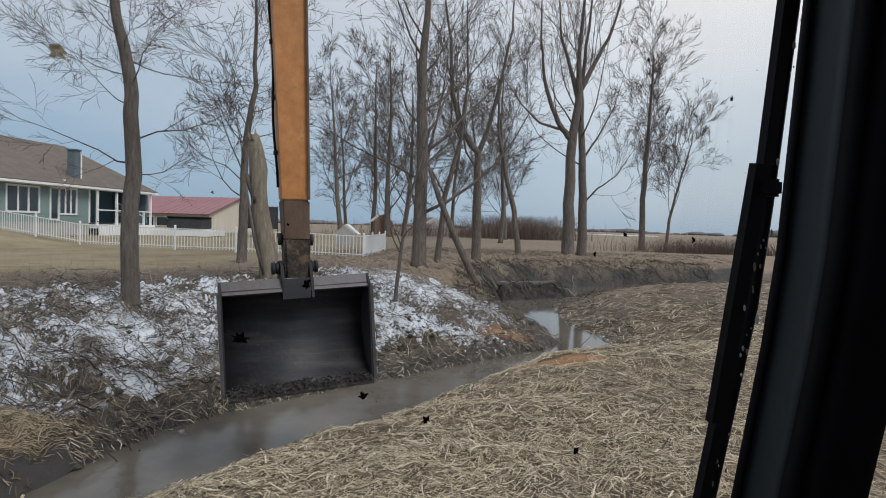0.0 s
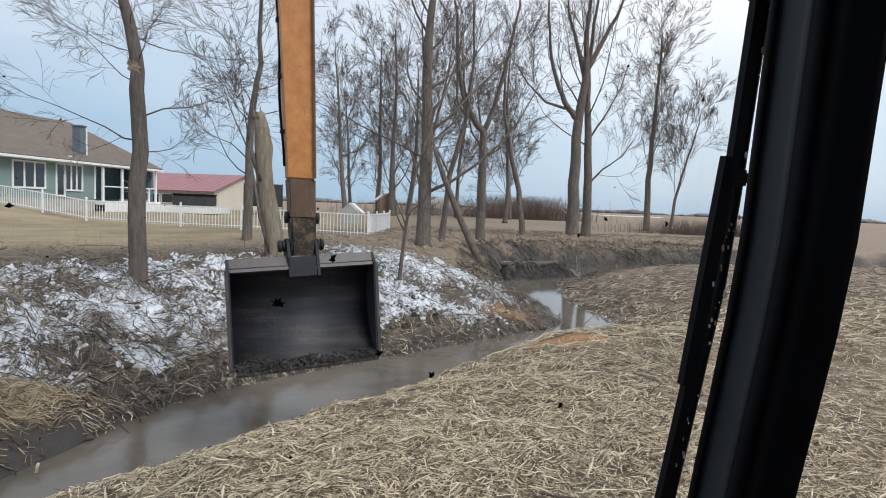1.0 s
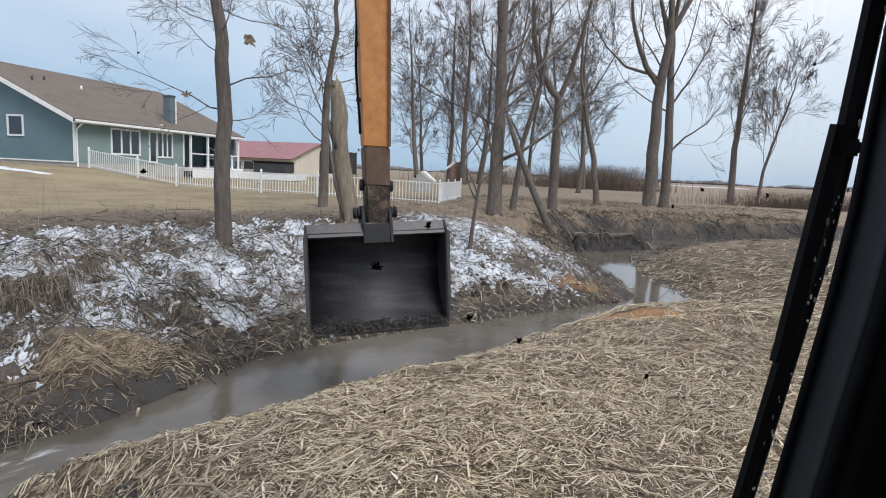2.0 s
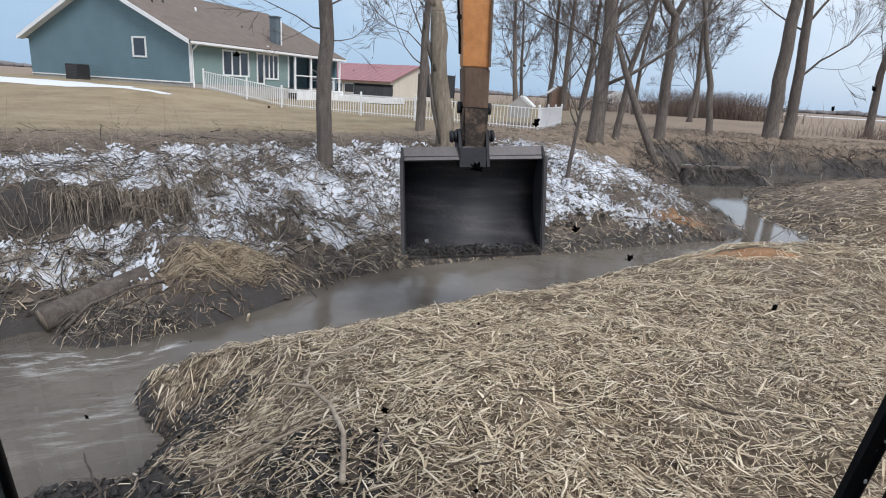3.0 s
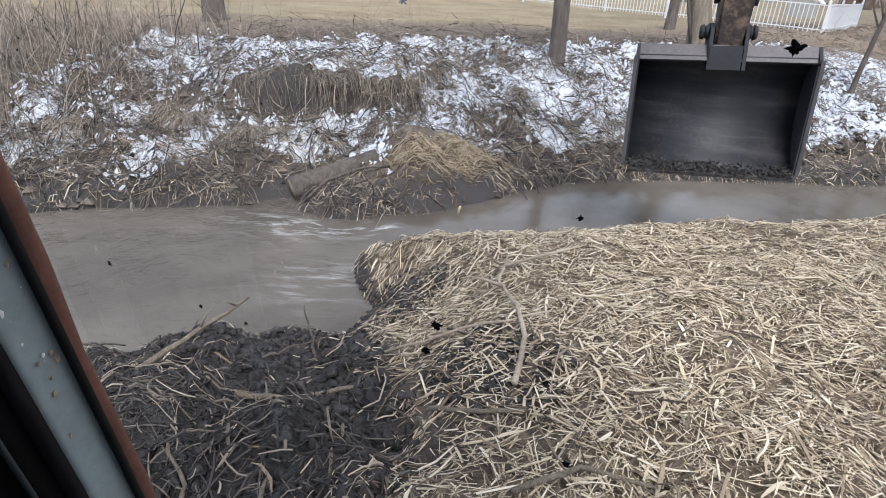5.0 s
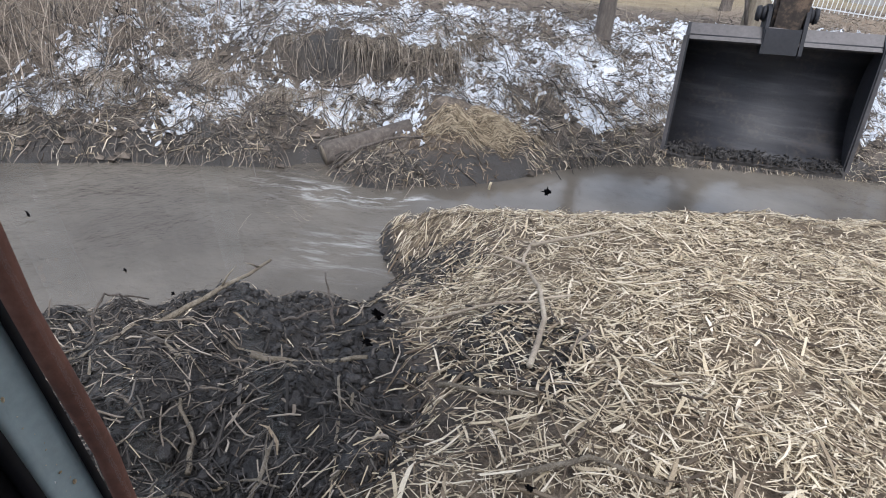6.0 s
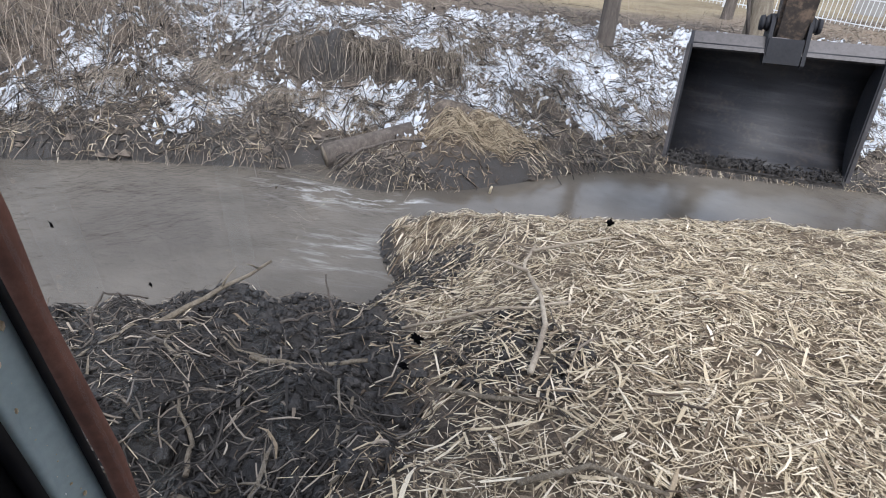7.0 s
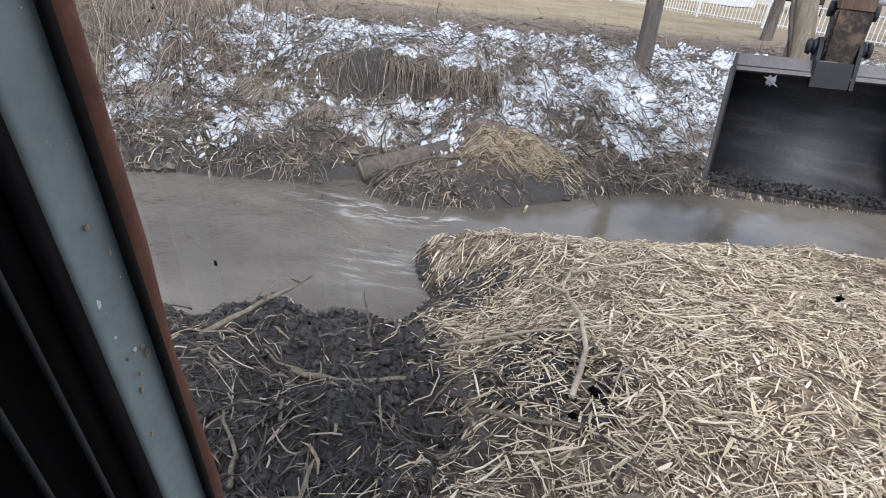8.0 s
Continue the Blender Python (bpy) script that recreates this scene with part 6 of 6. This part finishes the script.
def sod_lip():
    """A ragged lip of turf that overhangs the washed-out bank."""
    v, f = [], []
    na, nu = 34, 6
    for layer in (0, 1):
        for i in range(na):
            t = i / (na - 1)
            bx, by, bz = cut_edge(t)
            reach = 0.38 * math.sin(math.pi * min(max(t, 0.02), 0.98)) ** 0.5 * (0.7 + 0.3 * math.sin(t * 17) + 0.2 * math.sin(t * 41))
            for j in range(nu):
                u = j / (nu - 1)
                x, y = bx + (u * reach - 0.1) * 0.85, by - (u * reach - 0.1) * 0.5
                z = bz + 0.05 - 0.10 * u * u + rng.gauss(0, 0.012)
                v.append(Vector((x, y, z - layer * (0.10 - 0.06 * u))))
    q = na * nu
    for i in range(na - 1):
        for j in range(nu - 1):
            a = i * nu + j
            f.append((a, a + 1, a + nu + 1, a + nu))
            f.append((q + a, q + a + nu, q + a + nu + 1, q + a + 1))
        a = i * nu + nu - 1
        f.append((a, q + a, q + a + nu, a + nu))
    tagged(solid("sod_lip", v, f, EARTH), "ragged lip of turf overhanging the washed-out bank", "turf", kind="stuff")
    n = 2600
    k2 = G.randint(0, q, n)
    p = np.array([tuple(v[i]) for i in k2])
    d = np.stack([G.normal(0.3, 0.7, n), G.normal(-0.2, 0.7, n), G.normal(-0.1, 0.5, n)], -1) * G.uniform(0.05, 0.2, n)[:, None]
    s = np.linspace(0, 1, 4)
    pts = p[:, None, :] + d[:, None, :] * s[None, :, None]
    pts[..., 2] += 0.01 - 0.12 * s[None, :] ** 2 * G.uniform(0, 1, n)[:, None]
    w2 = G.uniform(0.0012, 0.0035, n)
    strands("sod_grass", pts, np.stack([w2, w2, w2 * 0.8, w2 * 0.4], 1), DRY, sides=3, label="dead grass on the overhanging turf", category="grass")


sod_lip()


def snow_lumps():
    """Thin, broken snow cushions caught in the grass."""
    ok = lambda xs, ys, c, dl, dr, w: np.where((dl < dr) & ~w, np.clip((c["snow"] - 0.2) * 2.0, 0, 1) * (c["cut"] < 0.5) * (1 - 0.25 * rise(ys, 8, 11)) * rise(0.6 * lumps(xs, ys, 2.2, 43) + lumps(xs, ys, 5, 41) + 1.1 * lumps(xs, ys, 14, 42), 0.0, 0.8), 0)
    xs, ys, z, c, dl, dr = scatter(120000, -10.5, 3, 2, 18, ok)
    v, f = [], []
    for x, y, zz in zip(xs, ys, z):
        r = 0.007 + 0.030 * rng.random() ** 2.2
        a0, st = rng.uniform(0, 6.28), rng.uniform(0.9, 2.6)
        o = len(v)
        k = 6
        for i in range(k):
            a = 6.283 * i / k
            rr = r * rng.uniform(0.5, 1.25)
            lx, ly = rr * st * math.cos(a), rr * math.sin(a)
            v.append(Vector((x + lx * math.cos(a0) - ly * math.sin(a0), y + lx * math.sin(a0) + ly * math.cos(a0), zz + 0.0)))
        for i in range(k):
            q = v[o + i]
            v.append(Vector((x + (q.x - x) * 0.7, y + (q.y - y) * 0.7, zz + 0.02 + r * rng.uniform(0.15, 0.4))))
        v.append(Vector((x, y, zz + 0.02 + r * 0.4)))
        for i in range(k):
            j = (i + 1) % k
            f.append((o + i, o + j, o + k + j, o + k + i))
            f.append((o + k + i, o + k + j, o + 2 * k))
    bz = terrain(np.array([q.x for q in v]), np.array([q.y for q in v]))[0]
    per = 13
    for i, q in enumerate(v):
        if i % per < 6:
            q.z = bz[i] + 0.012 + 0.03 * (i // per % 5) / 5
        else:
            q.z = max(q.z, bz[i] + 0.028 + 0.03 * (i // per % 5) / 5)
    tagged(solid("snow_patches", v, f, SNOW), "broken patches of thin snow on the far bank", "snow", kind="stuff")


snow_lumps()

# rough litter over both banks farther upstream
mid_ok = lambda xs, ys, c, dl, dr, w: np.where(~w & (c["lawn"] < 0.3), 0.8, 0)
xs, ys, z, c, dl, dr = scatter(10000, -5, 17, 13.5, 36, mid_ok)
n = len(xs)
wd = np.clip(G.lognormal(-4.9, 0.4, n), 0.004, 0.016)
pts = lying(xs, ys, z, np.clip(G.lognormal(-1.2, 0.5, n), 0.1, 0.9), 0.25, G.uniform(0.0, 0.08, n), 0.1)
strands("field_litter", pts, np.stack([wd, wd, wd * 0.5], 1), DRY, sides=3, label="dead stems and litter over the upstream banks", category="litter")
xs, ys, z, c, dl, dr = scatter(26000, 0, 15, 14, 31, lambda xs, ys, c, dl, dr, w: np.where(~w & (dl < 1.7) & (dl < dr) & (ys > 19), 1.0, np.where(~w & (np.minimum(dl, dr) < 1.5), 0.25, 0)))
n = len(xs)
wd = np.clip(G.lognormal(-5.0, 0.4, n), 0.004, 0.014)
pts = lying(xs, ys, z, np.clip(G.lognormal(-1.4, 0.5, n), 0.1, 0.8), 0.6, G.uniform(0.0, 0.12, n), 0.1)
strands("bank_roots", pts, np.stack([wd, wd, wd * 0.5], 1), BRUSH, sides=3, label="dark roots and stems in the upstream banks", category="roots")

xs, ys = G.uniform(2.2, 5.6, 1500), G.uniform(20.8, 23.8, 1500)
ok = to_line(xs, ys, [(2.3, 22.1), (3.6, 22.6), (5.4, 23.5)]) < 0.75
xs, ys = xs[ok], ys[ok]
n = len(xs)
wd = np.clip(G.lognormal(-4.6, 0.4, n), 0.005, 0.025)
pts = lying(xs, ys, terrain(xs, ys)[0], np.clip(G.lognormal(-1.2, 0.5, n), 0.1, 0.9), 0.35, G.uniform(0.0, 0.12, n), 0.1)
strands("bar_debris", pts, np.stack([wd, wd, wd * 0.5], 1), BRUSH, sides=4, label="dark rotten branches caught under the log", category="debris")

# ---- single things on the banks ----


def log(name, pts, radii, material, label, end_mat=None, category="log", snow=False):
    v, f = [], []
    P = [Vector(q) for q in pts]
    tube(v, f, P, radii, 14)
    g = random.Random(len(name))
    v = [q + Vector((g.gauss(0, 0.006), g.gauss(0, 0.006), g.gauss(0, 0.006))) for q in v]
    th = thing(name, label, category)
    solid("bark", v, f, material, th)
    d = (P[0] - P[1]).normalized()
    v, f = [], []
    tube(v, f, [P[0] + d * 0.004, P[0] + d * 0.012], [radii[0] * 0.86] * 2, 14)
    solid("cut_end", v, f, end_mat or DEADWOOD, th)
    if snow:
        v, f = [], []
        tube(v, f, [q + Vector((g.gauss(0, 0.02), g.gauss(0, 0.02), r * 0.82)) for q, r in zip(P, radii)], [r * g.uniform(0.08, 0.3) if i < len(radii) - 3 else 0.01 for i, r in enumerate(radii)], 8)
        solid("snow_cap", v, f, SNOW, th, "snow along the top")
    return th


log("fallen_log", [(-5.6, 4.46, -0.82), (-5.5, 4.72, -0.76), (-5.36, 5.05, -0.67), (-5.16, 5.5, -0.55)], [0.15, 0.145, 0.14, 0.125], BARK, "sawn log lying down the far bank into the water", DEADWOOD)
log("bridging_log", [(2.7, 22.3, -0.34), (3.1, 22.5, -0.36), (3.5, 22.65, -0.38), (3.9, 22.85, -0.37), (4.3, 23.05, -0.36), (4.7, 23.2, -0.33), (5.1, 23.4, -0.29)], [0.10, 0.12, 0.11, 0.12, 0.10, 0.09, 0.07], BARK, "snow-topped log lying across the ditch", snow=True)


def branch(pts, r0, r1, material, label, twigs=()):
    """A loose branch that rests on the ground."""
    P = [Vector((x, y, ground_z(x, y) + h)) for x, y, h in pts]
    fine, rad = [], []
    for i in range(len(P) - 1):
        for s in range(4):
            fine.append(P[i].lerp(P[i + 1], s / 4) + Vector((rng.gauss(0, 0.006), rng.gauss(0, 0.006), rng.gauss(0, 0.003))))
    fine.append(P[-1])
    k = len(fine)
    v, f = [], []
    tube(v, f, fine, [r0 + (r1 - r0) * i / (k - 1) for i in range(k)], 8)
    th = thing("branch", label, "branch")
    solid("stem", v, f, material, th)
    for at, dx, dy, dz in twigs:
        p = fine[int(at * (k - 1))]
        v, f = [], []
        q = p + Vector((dx, dy, dz))
        tube(v, f, [p, p.lerp(q, 0.5) + Vector((0.01, -0.01, 0.015)), q], [r1 * 0.9, r1 * 0.6, r1 * 0.25], 6)
        solid("side_twig", v, f, material, th)
    return th


PALE = "long pale barkless branch lying on the straw"
branch([(-1.85, 3.3, 0.14), (-1.78, 3.1, 0.10), (-1.48, 2.82, 0.09), (-1.25, 2.52, 0.08), (-1.09, 2.15, 0.07)], 0.008, 0.016, PALEWOOD, PALE, ((0.1, 0.35, 0.5, 0.1), (0.35, -0.15, -0.2, 0.1)))
branch([(-1.95, 2.2, 0.08), (-1.6, 2.45, 0.08), (-1.3, 2.9, 0.07)], 0.010, 0.007, PALEWOOD, "pale forked stalk lying on the straw")
branch([(-2.95, 1.25, 0.05), (-2.95, 1.65, 0.20), (-3.02, 2.05, 0.40)], 0.020, 0.009, DEADWOOD, "bare stick jutting from the mud over the water", ((0.6, -0.02, 0.12, 0.1), (0.9, 0.02, -0.1, 0.08)))
branch([(-3.2, 1.0, 0.0), (-3.27, 1.05, 0.15), (-3.31, 1.14, 0.24), (-3.33, 1.27, 0.26), (-3.34, 1.38, 0.17)], 0.009, 0.005, BARK, "thin crooked twig at the water's edge")
branch([(-2.5, 2.15, 0.0), (-2.6, 2.2, 0.18), (-2.75, 2.28, 0.36)], 0.012, 0.005, BARK, "thin twig standing at the water's edge")
branch([(-2.7, 1.9, 0.05), (-2.65, 2.1, 0.1), (-2.6, 2.35, 0.12)], 0.010, 0.005, BARK, "dark twig lying at the water's edge")
branch([(-2.3, 1.45, 0.06), (-2.05, 1.68, 0.05), (-1.85, 1.85, 0.05)], 0.016, 0.012, DEADWOOD, "broken grey stick on the mud")
branch([(-1.75, 0.85, 0.05), (-1.9, 0.95, 0.06), (-2.1, 1.0, 0.08)], 0.012, 0.007, DEADWOOD, "broken grey stick on the mud")
branch([(-1.35, 1.85, 0.06), (-1.15, 1.9, 0.06), (-0.95, 2.02, 0.05)], 0.013, 0.010, DEADWOOD, "split pale stalk on the mud")
branch([(-0.75, 1.55, 0.05), (-0.6, 1.8, 0.06), (-0.35, 1.95, 0.05)], 0.013, 0.008, DEADWOOD, "split pale stalk on the straw")
branch([(-3.78, 5.4, -0.02), (-3.74, 5.38, 0.12), (-3.7, 5.36, 0.26)], 0.018, 0.014, STRAW, "pale peg of wood stuck in the mound")
branch([(-5.25, 4.35, 0.05), (-5.1, 4.6, 0.14), (-4.9, 5.0, 0.12), (-4.75, 5.3, 0.06)], 0.022, 0.012, BARK, "dark root beside the log")
branch([(2.6, 11.9, 0.1), (3.2, 12.4, 0.3), (3.7, 12.9, 0.55)], 0.015, 0.005, BARK, "thin bare branch arching over the stream")
branch([(0.2, 8.35, 0.05), (0.5, 8.75, 0.05), (0.85, 9.2, 0.05)], 0.03, 0.02, BARK, "dark stick along the lip of the bank")


def mound_straw():
    n = 3400
    off = np.clip(G.normal(0, 0.36, n), -0.8, 0.8)
    acr = np.clip(G.normal(0.04, 0.16, n), -0.4, 0.4)
    xs, ys = -4.42 + 0.62 * off - 0.78 * acr, 6.05 + 0.78 * off + 0.62 * acr
    z = terrain(xs, ys)[0]
    a = G.normal(0.75, 0.45, n)
    ln = np.clip(G.lognormal(-2.3, 0.4, n), 0.04, 0.22)
    wd = np.clip(G.lognormal(-5.9, 0.3, n), 0.0015, 0.005)
    pts = lying(xs, ys, z, ln, 0.08, G.uniform(0.0, 0.06, n), 0.05, k=4, heading=a)
    strands("mound_straw", pts, np.stack([wd, wd, wd, wd * 0.5], 1), HAY, sides=3, label="combed straw on the mound by the far bank", category="straw")
    n = 600
    xs, ys = -4.7 + G.normal(0, 0.42, n), 5.45 + G.normal(0, 0.3, n)
    ok = ~in_water(xs, ys)
    xs, ys = xs[ok], ys[ok]
    n = len(xs)
    wd = np.clip(G.lognormal(-5.3, 0.3, n), 0.002, 0.008)
    pts = lying(xs, ys, terrain(xs, ys)[0], np.clip(G.lognormal(-2.6, 0.4, n), 0.03, 0.16), 0.1, G.uniform(0.0, 0.03, n), 0.08, k=4)
    strands("mound_stalks", pts, np.stack([wd, wd, wd, wd * 0.5], 1), STRAW_DARK, sides=3, label="wet stalks on the low mound", category="straw")


mound_straw()


# ---- distance: thicket, hedge and far woods ----
def thicket(name, n, fx, fy, h, wd, label):
    xs, ys = fx(n), fy(n)
    z = terrain(xs, ys)[0]
    standing(name, xs, ys, z, h * G.uniform(0.3, 1.15, n), 0.5, np.full(n, wd), THICKET, label, "thicket")


thicket("thicket", 3200, lambda n: 11 + G.normal(0, 3.2, n), lambda n: 72 + G.uniform(-6, 6, n), 2.6, 0.022, "brown leafless thicket beyond the trees")
thicket("thicket", 900, lambda n: 1 + G.normal(0, 6, n), lambda n: 74 + G.uniform(-6, 6, n), 2.0, 0.02, "brown leafless thicket behind the yard")
thicket("bank_brush", 1500, lambda n: 5.5 + G.normal(0, 3.2, n), lambda n: 30.3 + G.normal(0, 1.1, n), 0.4, 0.004, "dry weeds along the upstream bank")
thicket("bank_brush", 2400, lambda n: 20 + G.normal(0, 3.0, n), lambda n: 40.5 + G.normal(0, 0.6, n), 1.0, 0.010, "dark weeds along a ditch in the field")


def far_woods():
    """A low, ragged line of woods on the horizon."""
    v, f = [], []
    for a in np.linspace(-1.5, 1.5, 520):
        d = 1150 + 250 * math.sin(a * 9) + rng.uniform(-60, 60)
        dense = 0.5 + 0.5 * math.sin(a * 23 + 1.3) + 0.4 * math.sin(a * 61)
        if dense < 0.15 and rng.random() < 0.7:
            continue
        h = rng.uniform(2, 4) + 5 * max(dense, 0)
        x, y = d * math.sin(a), d * math.cos(a)
        w = rng.uniform(5, 12)
        P = [Vector((x, y, 0.3)), Vector((x, y, h * 0.4)), Vector((x, y, h * 0.8)), Vector((x, y, h))]
        tube(v, f, P, [w * 0.8, w, w * 0.7, w * 0.2], 6)
    tagged(solid("far_woods", v, f, FARWOOD), "low line of leafless woods on the horizon", "woods", kind="stuff")


far_woods()

# the straw and the twigs run on beside and behind the machine
xs, ys, z, c, dl, dr = scatter(16000, -2.2, 5.5, -4.5, 0.62, straw_ok)
n = len(xs)
wd = np.clip(G.lognormal(-5.5, 0.45, n), 0.0015, 0.010)
pts = lying(xs, ys, z, np.clip(G.lognormal(-2.3, 0.5, n), 0.03, 0.4), 0.2, G.uniform(0.002, 0.05, n), 0.012, k=3)
strands("straw_litter", pts, np.stack([wd * 0.85, wd, wd * 0.6], 1), STRAW, flat=0.3, label="chopped straw litter beside the machine", category="straw")
xs, ys, z, c, dl, dr = scatter(5000, -5.6, -0.4, -4.0, 0.02, lambda xs, ys, c, dl, dr, w: np.where((dr <= dl) & ~w & (c["mud"] > 0.35), 0.6, 0))
n = len(xs)
wd = np.clip(G.lognormal(-5.7, 0.5, n), 0.0015, 0.011)
pts = lying(xs, ys, z, np.clip(G.lognormal(-2.2, 0.5, n), 0.04, 0.5), 0.3, G.uniform(0.0, 0.05, n), 0.05, k=4)
strands("mud_twigs", pts, np.stack([wd, wd, wd * 0.9, wd * 0.5], 1), BRUSH, label="dark twigs in the mud beside the machine", category="twigs")
